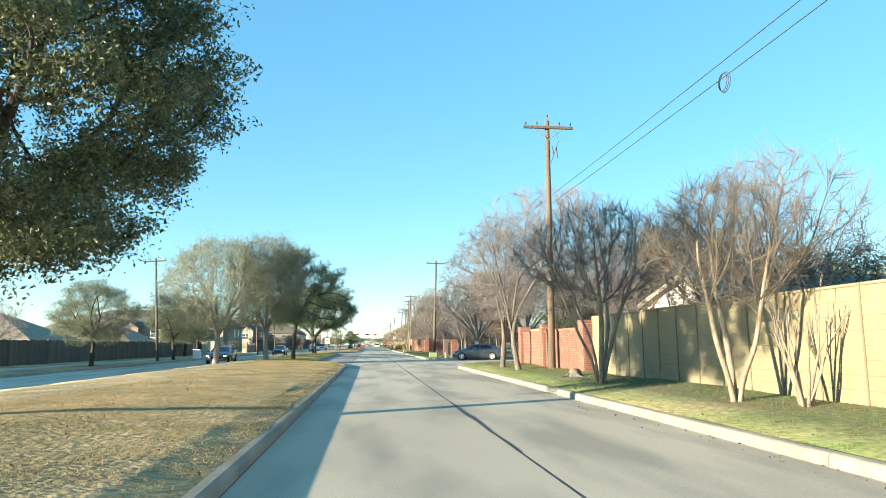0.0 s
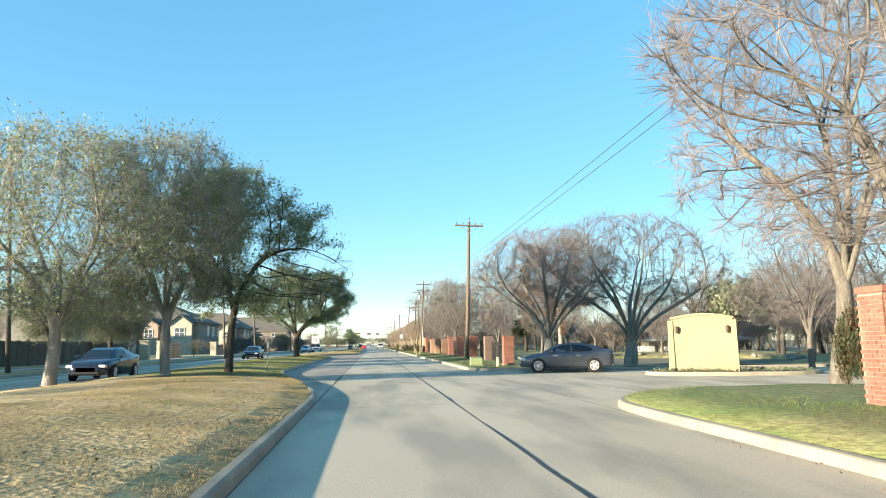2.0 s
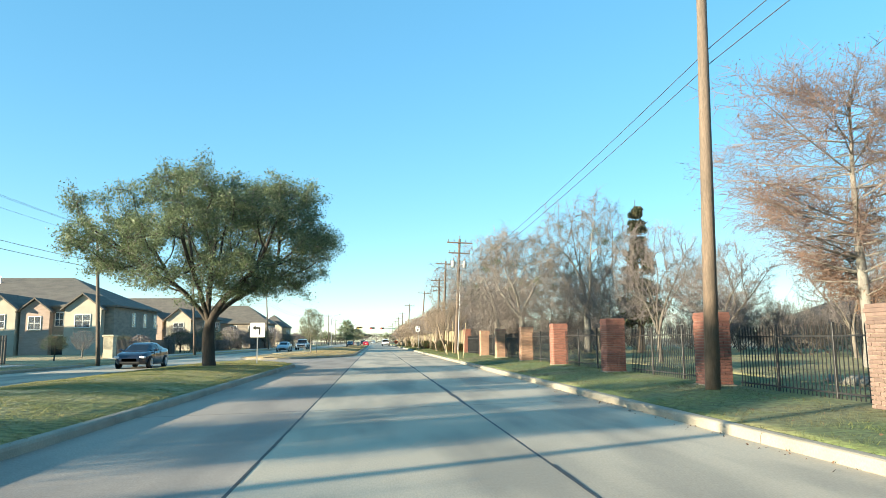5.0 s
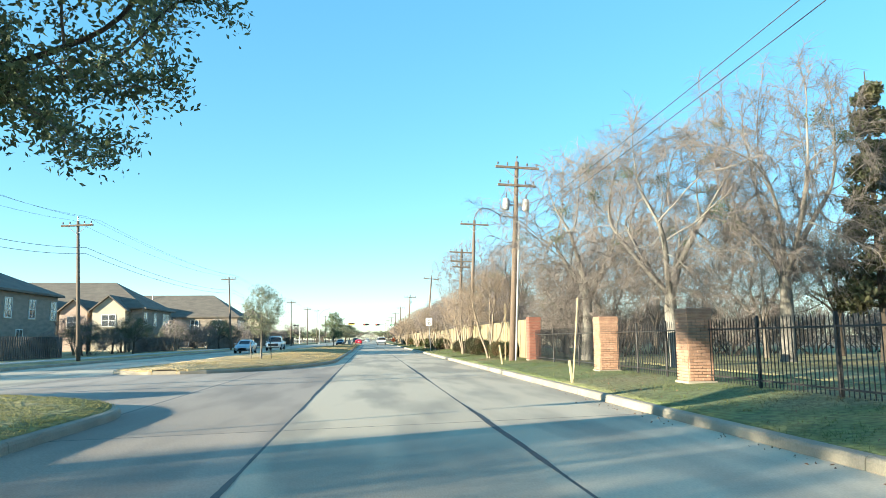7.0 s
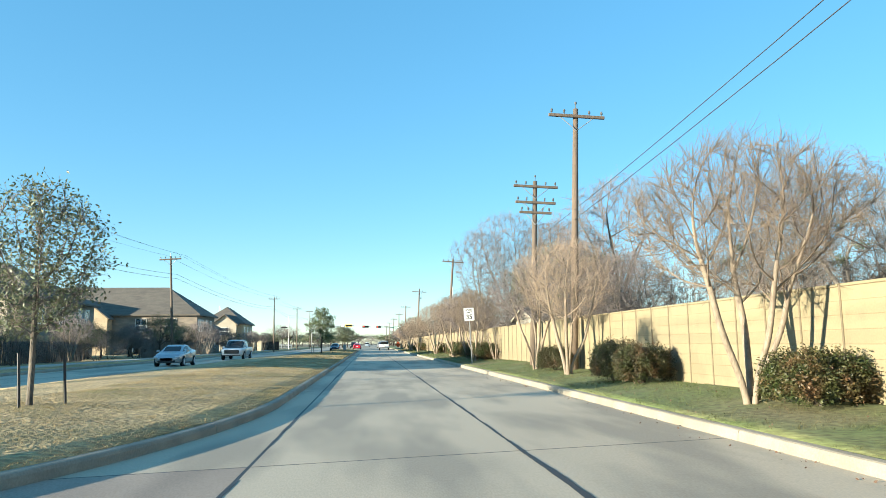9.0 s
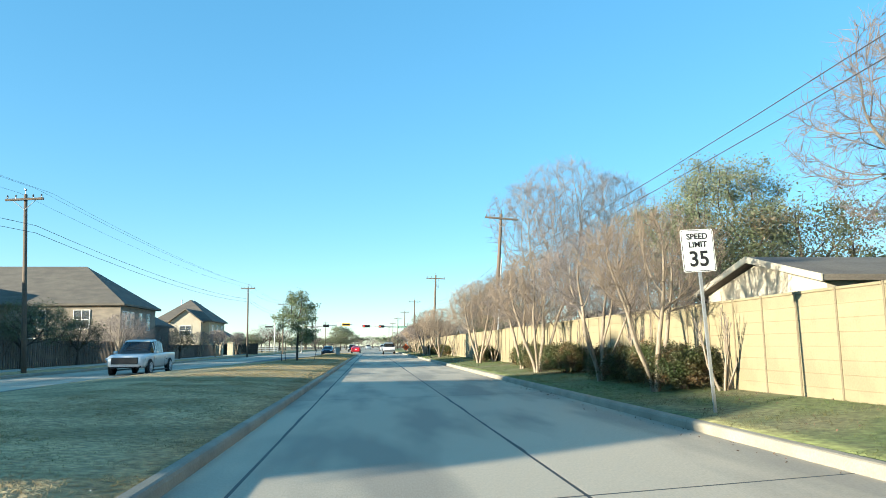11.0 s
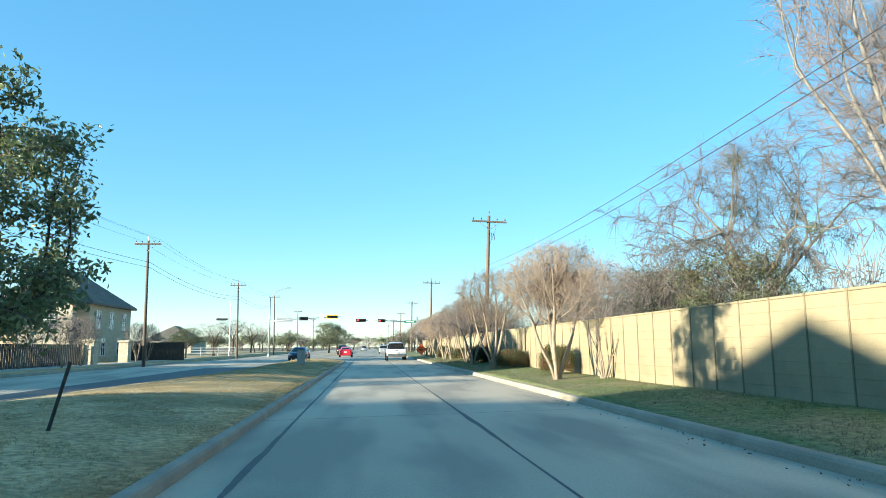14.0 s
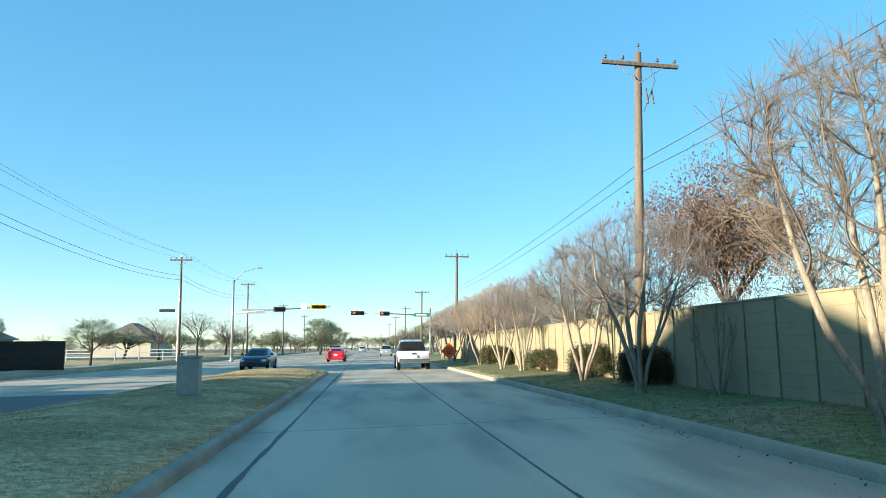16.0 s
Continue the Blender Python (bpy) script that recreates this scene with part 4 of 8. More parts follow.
def colony(seed, stems, targets, step, kill, wander=0.1, lift=0.0, cap=4200):
    """Grows shoots step by step towards the targets. Returns nodes, parents and the first node of each stem."""
    g = np.random.default_rng(seed)
    pos, par, heads = [], [], []
    fork = -1
    for line in stems:
        if line[0] == "fork":                                # a limb that springs from the end of the trunk
            line, on = line[1:], fork
        else:
            heads.append(len(pos))
            on, fork = -1, len(pos) + len(line) - 1
        for k, q in enumerate(line):
            pos.append(np.array(q, float))
            par.append(len(pos) - 2 if k else on)
    t = np.array(targets)
    free = np.array(pos)
    d2 = ((t[:, None, :] - free[None]) ** 2).sum(2)
    near, dist = d2.argmin(1), d2.min(1)
    kids = {}
    for _ in range(150):
        alive = dist > kill ** 2
        t, near, dist = t[alive], near[alive], dist[alive]
        if not len(t) or len(pos) > cap:
            break
        arr = np.array(pos)
        way = t - arr[near]
        way /= np.linalg.norm(way, axis=1)[:, None]
        total = np.zeros((len(pos), 3))
        np.add.at(total, near, way)
        made = []
        for i in np.unique(near):
            if kids.get(i, 0) >= 4:
                continue
            d = total[i] / max(1e-6, np.linalg.norm(total[i]))
            d = d + g.normal(0, wander, 3) + (0, 0, lift)
            if par[i] >= 0:
                old = arr[i] - arr[par[i]]
                d = d + 0.45 * old / max(1e-6, np.linalg.norm(old))
            d /= max(1e-6, np.linalg.norm(d))
            kids[i] = kids.get(i, 0) + 1
            made.append(arr[i] + d * step)
            par.append(int(i))
        if not made:
            break
        base = len(pos)
        pos.extend(made)
        fresh = np.array(made)
        d2 = ((t[:, None, :] - fresh[None]) ** 2).sum(2)
        k, m = d2.argmin(1), d2.min(1)
        closer = m < dist
        near[closer], dist[closer] = base + k[closer], m[closer]
    return np.array(pos), np.array(par), heads


def shaped(kind, seed, height, spread, label, name, bark, twig, stems, crown, step=0.24, kill=0.3, n=1300, wander=0.12, lift=0.0,
           trunk_r=0.15, tip=0.006, spray=3, spray_len=0.4, spray_r=0.0045, spray_up=0.15, leaf=None, per=0, leaf_spread=0.14, leaf_size=0.05,
           bare=None, droop=0.0, mistletoe=0, cap=4200, extra=None):
    """A tree grown into the shape of its crown: trunk, limbs, fine shoots and, where it has them, tufts of leaves."""
    g = np.random.default_rng(seed)
    tg = crown_targets(g, n, **crown)
    if extra is not None:
        tg = np.concatenate([tg, extra(g)])
    pos, par, heads = colony(seed, stems, tg, step, kill, wander, lift, cap)
    m = len(pos)
    tips = np.ones(m)
    tips[par[par >= 0]] = 0
    load = tips.copy()
    for i in range(m - 1, -1, -1):
        if par[i] >= 0:
            load[par[i]] += load[i]
    top = max(load[h] for h in heads)
    rad = tip * np.maximum(1.0, load) ** (math.log(trunk_r / tip) / math.log(max(2.0, top)))
    main = np.full(m, -1)
    for i in np.argsort(load):
        if par[i] >= 0:
            main[par[i]] = i
    for _ in range(3):                                       # ease the kinks out of the limbs
        mid = np.where((main >= 0) & (par >= 0))[0]
        pos[mid] = 0.5 * pos[mid] + 0.25 * (pos[par[mid]] + pos[main[mid]])
    far = np.percentile(np.hypot(pos[:, 0], pos[:, 1]), 99)
    half = spread / 2 - 0.45 * spray_len
    scale = np.array([half / far, half / far, (height - 0.45 * spray_len) / np.percentile(pos[:, 2], 99.5)])
    pos = pos * scale
    chains = []
    for i in range(m):
        if par[i] < 0 or main[par[i]] != i:
            line = [i] if par[i] < 0 else [par[i], i]
            while main[line[-1]] >= 0:
                line.append(main[line[-1]])
            r = rad[line].copy()
            if par[i] >= 0:
                r[0] = min(r[0], rad[i] * 1.3)
            chains.append((pos[line], r, par[i] < 0))
    root = thing(name, label, name.replace("_", " "))
    for p, r, head in chains:
        if head:
            cut = min(len(r) - 2, max(3, (int(np.argmax(r < trunk_r * 0.42)) or len(r)) + 2))
            flare = r.copy()
            for _ in range(7):
                flare[1:-1] = 0.5 * flare[1:-1] + 0.25 * (flare[:-2] + flare[2:])
            flare[0] *= 1.2
            part("stem" if len(heads) > 1 else "trunk", tube_bunch("trunk", [(p[:cut + 1], flare[:cut + 1])], 10, M[bark]), None, root)
            if len(p) > cut + 1:
                chains.append((p[cut:], r[cut:], False))
    rest = [(p, r) for p, r, head in chains if not head]
    thick = [c for c in rest if c[1].max() > 0.028]
    thin = [c for c in rest if c[1].max() <= 0.028]
    if thick:
        tagged(part("limbwork", tube_bunch("limbwork", thick, 6, M[bark]), None, root), kind="stuff")
    young = np.where((rad < max(0.016, tip * 2.6)) & (par >= 0))[0]
    at = np.repeat(young, spray)
    k = len(at)
    d = pos[at] - pos[par[at]]
    d /= np.maximum(1e-6, np.linalg.norm(d, axis=1))[:, None]
    d = d * 0.8 + g.normal(0, 0.55, (k, 3)) + (0, 0, spray_up)
    d /= np.linalg.norm(d, axis=1)[:, None]
    b0 = pos[par[at]] + (pos[at] - pos[par[at]]) * g.uniform(0, 1, (k, 1))
    ln = spray_len * g.uniform(0.4, 1.25, (k, 1))
    b1 = b0 + d * ln * 0.5
    b2 = b1 + (d + g.normal(0, 0.25, (k, 3)) + (0, 0, spray_up * 0.6 - droop)) * ln * 0.5
    shoots = [(np.stack([b0[i], b1[i], b2[i]]), np.array([spray_r, spray_r * 0.85, spray_r * 0.4])) for i in range(k)]
    fine = tube_bunch("twigs", thin + shoots, 3, M[twig])
    tagged(part("branchwork" if leaf else "crown", fine, None, root), kind="stuff")
    for i in range(mistletoe):
        c = pos[int(g.choice(np.where((rad > 0.012) & (rad < 0.04) & (pos[:, 2] > height * 0.5))[0]))]
        tagged(part("mistletoe", leaves_mesh("mistletoe", [c], 420, 0.14 + 0.07 * g.random(), 0.028, M["leaf"], seed + i), None, root, "green mistletoe clump"), "green mistletoe clump", kind="stuff")
    if leaf:
        ends = np.concatenate([b1, b2])
        if bare:
            ends = ends[bare(ends)]
        part("crown", leaves_mesh("leaves", ends, per, leaf_spread, leaf_size, M[leaf], seed, 0.3), None, root)
    TREES[kind] = [root, height, spread, False]
    return root


def bole(h, lean=(0.0, 0.0), n=5):
    """The line of a single trunk."""
    return [[(lean[0] * (k / n) ** 1.5, lean[1] * (k / n) ** 1.5, -0.12 + (h + 0.12) * k / n) for k in range(n + 1)]]


def vase(h, count, reach, rise, seed, lean=(0.0, 0.0), n=6, arch=1.25):
    """A trunk that forks into limbs arching up and out."""
    r = random.Random(seed)
    lines = bole(h, lean)
    x0, y0, z0 = lines[0][-1]
    for i in range(count):
        a = 2 * math.pi * (i + r.uniform(-0.35, 0.35)) / count
        d, up, da = reach * r.uniform(0.45, 1.2), rise * r.uniform(0.75, 1.15), r.uniform(-0.3, 0.3)
        lines.append(["fork"] + [(x0 + math.cos(a + da * k / n) * d * (k / n) ** arch, y0 + math.sin(a + da * k / n) * d * (k / n) ** arch, z0 + up * (k / n) ** 0.8) for k in range(1, n + 1)])
    return lines


def fan(count, h, reach, seed, foot=0.08):
    """Several stems leaning out from one stool."""
    r = random.Random(seed)
    out = []
    for i in range(count):
        a = 2 * math.pi * (i + r.uniform(-0.3, 0.3)) / count
        d = reach * r.uniform(0.6, 1.2)
        out.append([(math.cos(a) * (foot + d * (k / 5) ** 1.9), math.sin(a) * (foot + d * (k / 5) ** 1.9), -0.1 + (h * r.uniform(0.85, 1.15) + 0.1) * k / 5) for k in range(6)])
    return out


shaped("live_oak", 3, 8.0, 11.0, "broad evergreen oak with dense dark green leaves on the median", "oak_tree", "bark_dark", "twig", vase(1.7, 6, 2.8, 2.0, 3, (0.1, 0.1)),
       dict(z0=3.0, z1=7.8, r=5.2, belly=0.36, clumps=150, clump=0.42, lump=0.22, shell=0.62), n=2300, trunk_r=0.26, tip=0.009, spray=2, spray_len=0.34,
       leaf="leaf", per=17, leaf_spread=0.13, leaf_size=0.043, kill=0.27, cap=5200)
# lighter leaf colour stands in for sun falling on this crown
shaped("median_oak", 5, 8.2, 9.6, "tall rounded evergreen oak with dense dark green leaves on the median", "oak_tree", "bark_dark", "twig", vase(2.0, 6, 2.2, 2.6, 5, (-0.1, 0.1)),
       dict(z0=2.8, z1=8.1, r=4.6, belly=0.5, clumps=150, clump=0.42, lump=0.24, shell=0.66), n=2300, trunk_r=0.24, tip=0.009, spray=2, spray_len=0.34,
       leaf="leaf_lit", per=18, leaf_spread=0.13, leaf_size=0.045, kill=0.27, cap=5200)
shaped("oak_b", 11, 7.5, 6.5, "evergreen oak with grey-green leaves thinning at the rim", "oak_tree", "bark_dark", "twig", vase(2.2, 5, 1.4, 2.0, 11, (0.15, -0.1)),
       dict(z0=2.5, z1=7.4, r=3.2, belly=0.5, clumps=85, clump=0.4, lump=0.25), n=1500, trunk_r=0.15, tip=0.008, spray=2, spray_len=0.4,
       leaf="leaf_olive", per=10, leaf_spread=0.14, leaf_size=0.042, cap=3600)
def low_spray(g):
    u = g.uniform(0, 1, 320)
    return np.stack([2.3 + 3.0 * u, g.uniform(-1.5, 1.5, 320), 3.6 + g.normal(0, 0.55, 320) + 0.7 * u], 1)


shaped("oak_spray", 13, 9.0, 10.6, "evergreen oak with olive leaves and bare dead lower branches", "oak_tree", "bark_dark", "bark_dark", vase(2.7, 5, 1.4, 2.4, 13, (0.1, 0.0)),
       dict(z0=3.2, z1=8.9, r=3.3, belly=0.45, clumps=95, clump=0.42, lump=0.25), n=1700, trunk_r=0.17, tip=0.008, spray=2, spray_len=0.45,
       leaf="leaf_lit", per=11, leaf_spread=0.12, leaf_size=0.05, cap=4200, extra=low_spray, bare=lambda p: ~((p[:, 0] > 2.2) & (p[:, 2] < 5.4)))
shaped("elm_half", 23, 7.0, 7.0, "half-bare elm with sparse olive leaves on the median", "elm_tree", "bark_pale", "twig_grey", vase(1.4, 6, 1.9, 2.4, 23, (0.15, 0.1)),
       dict(z0=1.9, z1=6.9, r=3.6, belly=0.5, lump=0.2, shell=0.45), n=1900, trunk_r=0.18, tip=0.0062, spray=4, spray_len=0.5, spray_r=0.006,
       leaf="leaf_lit", per=2, leaf_spread=0.12, leaf_size=0.04, kill=0.28, wander=0.18, cap=5000)
shaped("elm_bare", 31, 8.7, 12.4, "bare vase-shaped elm with many arching limbs and fine reddish-brown twigs", "elm_tree", "bark_pale", "twig_pink", vase(1.0, 8, 3.6, 3.4, 31, (0.15, 0.0), 8, 1.5),
       dict(z0=3.4, z1=8.5, r=6.1, belly=0.34, lump=0.12, shell=0.55, flat=0.8), n=2100, trunk_r=0.4, tip=0.0062, spray=6, spray_len=0.55, spray_r=0.0065, kill=0.36, step=0.3, wander=0.1, lift=0.16, cap=4300)
shaped("elm_vase", 33, 7.6, 7.8, "bare vase-shaped elm with a pale trunk and upswept limbs", "elm_tree", "bark_pale", "twig_pink", vase(1.2, 9, 2.3, 3.2, 35, (-0.05, 0.05), 8, 1.3),
       dict(z0=3.0, z1=7.4, r=3.9, belly=0.42, lump=0.12, shell=0.55), n=1700, trunk_r=0.25, tip=0.006, spray=6, spray_len=0.48, spray_r=0.006, kill=0.3, step=0.26, lift=0.14, cap=3800)
shaped("elm_tall", 37, 8.0, 6.8, "tall bare tree with pale grey limbs and fine twigs", "tree", "bark", "twig_pink", vase(1.7, 5, 1.6, 3.0, 37, (-0.3, 0.2), 8, 1.3),
       dict(z0=2.6, z1=7.9, r=3.3, belly=0.55, lump=0.25, shell=0.4), n=1500, trunk_r=0.14, tip=0.0055, spray=5, spray_len=0.42, spray_r=0.0055, wander=0.22, kill=0.3, lift=0.06)
shaped("tall_up", 39, 16.5, 10.5, "tall bare tree with upswept pale limbs beyond the tan fence", "tree", "bark_pale", "twig_pink", vase(2.8, 7, 2.8, 7.5, 39, (0.2, 0.2), 10, 1.3),
       dict(z0=5.0, z1=16.2, r=5.0, belly=0.6, lump=0.25, shell=0.42), n=1800, trunk_r=0.25, tip=0.0065, spray=6, spray_len=0.75, spray_r=0.0075, wander=0.14, kill=0.5, step=0.42, lift=0.22)
shaped("myrtle_a", 41, 4.8, 4.2, "bare crape myrtle with several smooth pale stems and seed heads", "crape_myrtle", "bark_myrtle", "twig_pink", fan(5, 1.3, 0.5, 41),
       dict(z0=2.1, z1=4.7, r=2.1, belly=0.42, lump=0.16, shell=0.5), n=1300, trunk_r=0.06, tip=0.0045, spray=4, spray_len=0.4, spray_r=0.0046, spray_up=0.35, kill=0.2, step=0.17, lift=0.2, cap=3400)
shaped("myrtle_b", 47, 4.7, 4.2, "bare crape myrtle with pale stems and a tan twiggy crown", "crape_myrtle", "bark_myrtle", "twig_tan", fan(4, 1.15, 0.6, 47),
       dict(z0=1.9, z1=4.6, r=2.1, belly=0.45, lump=0.2, shell=0.5), n=1300, trunk_r=0.064, tip=0.0045, spray=4, spray_len=0.42, spray_r=0.0046, spray_up=0.35, kill=0.2, step=0.17, lift=0.2, cap=3400)
tree("myrtle_young", 53, 2.3, 1.5, "young bare crape myrtle with thin upright stems", 1.0,
     [(2, 0.25, 0.7, 0, 0, 0), (3, 0.3, 0.6, 0.05, 0.06, 0.3), (3, 0.3, 0.6, 0.05, 0.06, 0.3), (0, 0, 0, 0.1, 0.05, 0)], "bark_myrtle", "twig", stems=6, lean=0.45, trunk_r=0.035, name="crape_myrtle")
shaped("gnarled", 59, 9.0, 9.0, "gnarled bare tree with twisted pale limbs and drooping twigs", "tree", "bark_pale", "twig_pale", vase(2.6, 5, 2.6, 2.6, 59, (0.4, -0.2), 6, 0.9),
       dict(z0=2.8, z1=8.8, r=4.5, belly=0.55, clumps=60, clump=0.8, lump=0.4, shell=0.5), n=1300, trunk_r=0.22, tip=0.0062, spray=6, spray_len=0.62, spray_r=0.006, spray_up=-0.1, droop=0.45,
       wander=0.34, kill=0.36, step=0.3, mistletoe=9)


def whorled(kind, seed, height, base_r, spread, tiers, per, label, bark, twig, leaf, name, leaf_per=0, leaf_size=0.08, pull=0.05, droop=0.0, low=0.16, sub=(8, 6)):
    """A tree with one straight leader and tiers of side branches."""
    w = Wood(seed)
    w.fine = 0.009
    r = w.r
    pts, rad, d = w.limb((0, 0, -0.1), (0, 0, 1), height, base_r, 0.02, 10, 0.015, 0.05)
    rad[0] *= 1.4
    w.limbs.append((pts, rad, 0))
    for i in range(tiers):
        t = low + (0.97 - low) * (i + r.random() * 0.6) / tiers
        k = min(9, int(t * 10))
        q = pts[k] + (pts[k + 1] - pts[k]) * (t * 10 - k)
        for j in range(per):
            a = r.uniform(0, 2 * math.pi)
            shape = math.sin(math.pi * min(1, (1.02 - t) / (1 - low)) ** 0.75) ** 0.7 if name == "cypress_tree" else (1.03 - t)
            length = spread / 2 * shape * r.uniform(0.7, 1.1)
            w.grow(q, unit(np.array([math.cos(a), math.sin(a), pull])), max(0.3, length), 0.05 * (1.1 - t) + 0.012,
                   [(sub[0], 0.7, 0.42, 0.08, 0.015, 0.2), (sub[1], 1.0, 0.5, 0.2, 0.0, 0.1), (0, 0, 0, 0.2, -droop, 0)])
    me_t = tubes_mesh("trunk", w.limbs[:1], lambda k: 9, M[bark])
    me_b = tubes_mesh("limbwork", w.limbs[1:], lambda k: 5, M[bark])
    me_c = tubes_mesh("twigs", w.shoots, lambda k: 3, M[twig])
    root = thing(name, label, name.replace("_", " "))
    part("trunk", me_t, None, root)
    tagged(part("limbwork", me_b, None, root), kind="stuff")
    tagged(part("branchwork", me_c, None, root), kind="stuff")
    if leaf:
        part("crown", leaves_mesh("leaves", [p for s in w.shoots for p in s[0][1:]], leaf_per, 0.12, leaf_size, M[leaf], seed, 0.5), None, root)
    TREES[kind] = [root, height, spread, False]


whorled("cypress", 61, 10.5, 0.22, 10.0, 18, 5, "bald cypress with level tiers of bare tan branches and rusty tips", "bark_pale", "twig_rust", "leaf_brown", "cypress_tree", 2, 0.03, 0.2, 0.03, 0.2, (14, 9))
whorled("conifer", 67, 12.0, 0.2, 4.6, 16, 4, "slim evergreen conifer with shaggy olive boughs", "bark_dark", "twig", "needle", "conifer", 5, 0.11, 0.1, 0.1)
shaped("young_oak", 71, 4.8, 3.4, "young oak with dark leaves held up by stakes", "young_oak", "bark_dark", "twig", bole(1.3),
       dict(z0=1.2, z1=4.7, r=1.6, belly=0.4, clumps=36, clump=0.22, lump=0.35), n=700, trunk_r=0.075, tip=0.006, spray=2, spray_len=0.28, spray_r=0.004, step=0.16, kill=0.18,
       leaf="leaf", per=6, leaf_spread=0.09, leaf_size=0.048, cap=2200)
shaped("young_elm", 73, 4.1, 2.6, "young thin tree with sparse grey-green leaves", "young_tree", "bark", "twig", bole(1.3),
       dict(z0=1.3, z1=4.0, r=1.25, belly=0.35, lump=0.25, shell=0.3), n=520, trunk_r=0.055, tip=0.0055, spray=3, spray_len=0.3, spray_r=0.004, step=0.15, kill=0.17, lift=0.1,
       leaf="leaf_olive", per=2, leaf_spread=0.09, leaf_size=0.04, cap=2200)


def shrub(kind, seed, w0, d0, h0, n, leaf, label, size=0.027):
    """A clipped evergreen shrub: short stems under a mass of leaves."""
    g = np.random.default_rng(seed)
    a, c = g.uniform(0, 2 * math.pi, n), g.uniform(-0.6, 1, n)
    s = np.sqrt(1 - c ** 2)
    lump = 1 + 0.16 * np.sin(3 * a + seed) + 0.1 * np.sin(7 * a + 5 * c) + 0.08 * g.normal(0, 1, n)
    rr = g.uniform(0.75, 1.0, n) ** 0.5 * lump
    pts = np.stack([np.sign(np.cos(a)) * np.abs(np.cos(a)) ** 0.7 * s ** 0.7 * rr * w0 / 2, np.sign(np.sin(a)) * np.abs(np.sin(a)) ** 0.7 * s ** 0.7 * rr * d0 / 2, h0 * 0.45 + c * rr * h0 * 0.5], 1)
    pts[:, 2] = np.maximum(pts[:, 2], 0.05)
    root = thing("shrub", label, "shrub")
    part("foliage", leaves_mesh("foliage", pts, 2, 0.05, size, M[leaf], seed), None, root)
    r = random.Random(seed)
    for i in range(9):
        b3 = r.uniform(0, 2 * math.pi)
        part("stem", Geo().tube([(0.05 * math.cos(b3), 0.05 * math.sin(b3), -0.08), (w0 * 0.22 * math.cos(b3), d0 * 0.22 * math.sin(b3), h0 * 0.5), (w0 * 0.33 * math.cos(b3), d0 * 0.33 * math.sin(b3), h0 * 0.85)], [0.02, 0.014, 0.006], 5), M["bark_dark"], root)
    TREES[kind] = [root, h0, w0, False]


shrub("shrub", 5, 1.5, 1.3, 1.05, 9000, "leaf_shrub", "clipped evergreen shrub with some rusty leaves beside the fence")
shrub("shrub_b", 8, 1.3, 1.1, 1.0, 8000, "leaf_shrub", "rounded evergreen shrub, dark green and bronze, against the fence")
shaped("back_bare", 83, 7.5, 8.0, "leafless brown tree rising behind the fence", "tree", "bark", "twig_pink", vase(1.3, 5, 1.6, 2.6, 83, (0.2, 0.1)),
       dict(z0=2.2, z1=7.3, r=3.9, belly=0.5, lump=0.3, shell=0.45), n=900, trunk_r=0.17, tip=0.007, spray=4, spray_len=0.7, spray_r=0.009, wander=0.2, kill=0.42, step=0.36, cap=2000)
tree("back_green", 89, 7.0, 7.0, "evergreen tree with olive leaves behind the fence", 1.6,
     [(6, 0.8, 1.3, 0, 0, 0), (6, 0.7, 0.6, 0.10, 0.05, 0.2), (6, 0.8, 0.55, 0.12, 0.02, 0.15), (5, 0.8, 0.5, 0.15, 0.0, 0.1), (0, 0, 0, 0.2, 0, 0)],
     "bark_dark", "twig", "leaf_dark", 1, 0.3, 0.06, 0.2, trunk_r=0.16, fork=0.4, name="tree", dome=(70, 120, 0.8, -0.7))
tree("back_rust", 97, 6.0, 6.0, "oak holding its rusty brown winter leaves behind the fence", 1.4,
     [(6, 0.8, 1.3, 0, 0, 0), (6, 0.7, 0.6, 0.10, 0.05, 0.2), (6, 0.8, 0.55, 0.12, 0.02, 0.15), (5, 0.8, 0.5, 0.15, 0.0, 0.1), (0, 0, 0, 0.2, 0, 0)],
     "bark_dark", "twig", "leaf_brown", 14, 0.28, 0.05, 0.2, trunk_r=0.15, fork=0.4, name="oak_tree")

tree("brush", 113, 4.0, 6.0, "dense leafless brown thicket", 1.0,
     [(2, 0.6, 1.2, 0, 0, 0), (4, 0.6, 0.75, 0.12, 0.04, 0.1), (5, 0.8, 0.7, 0.14, 0.02, 0.1), (3, 0.9, 0.85, 0.2, 0.0, 0.1), (0, 0, 0, 0.2, 0, 0)],
     "bark_dark", "twig", stems=5, lean=0.9, trunk_r=0.04, name="thicket", fine=0.016)
tree("far_bare", 103, 7.5, 8.0, "distant leafless brown tree", 2.0,
     [(5, 0.65, 1.4, 0, 0, 0), (5, 0.55, 0.66, 0.10, 0.05, 0.15), (5, 0.8, 0.62, 0.16, 0.02, 0.1), (4, 1.0, 0.65, 0.22, 0.0, 0.1), (0, 0, 0, 0.2, 0, 0)],
     "bark_dark", "twig_pink", trunk_r=0.16, fork=0.4, name="tree", fine=0.014)
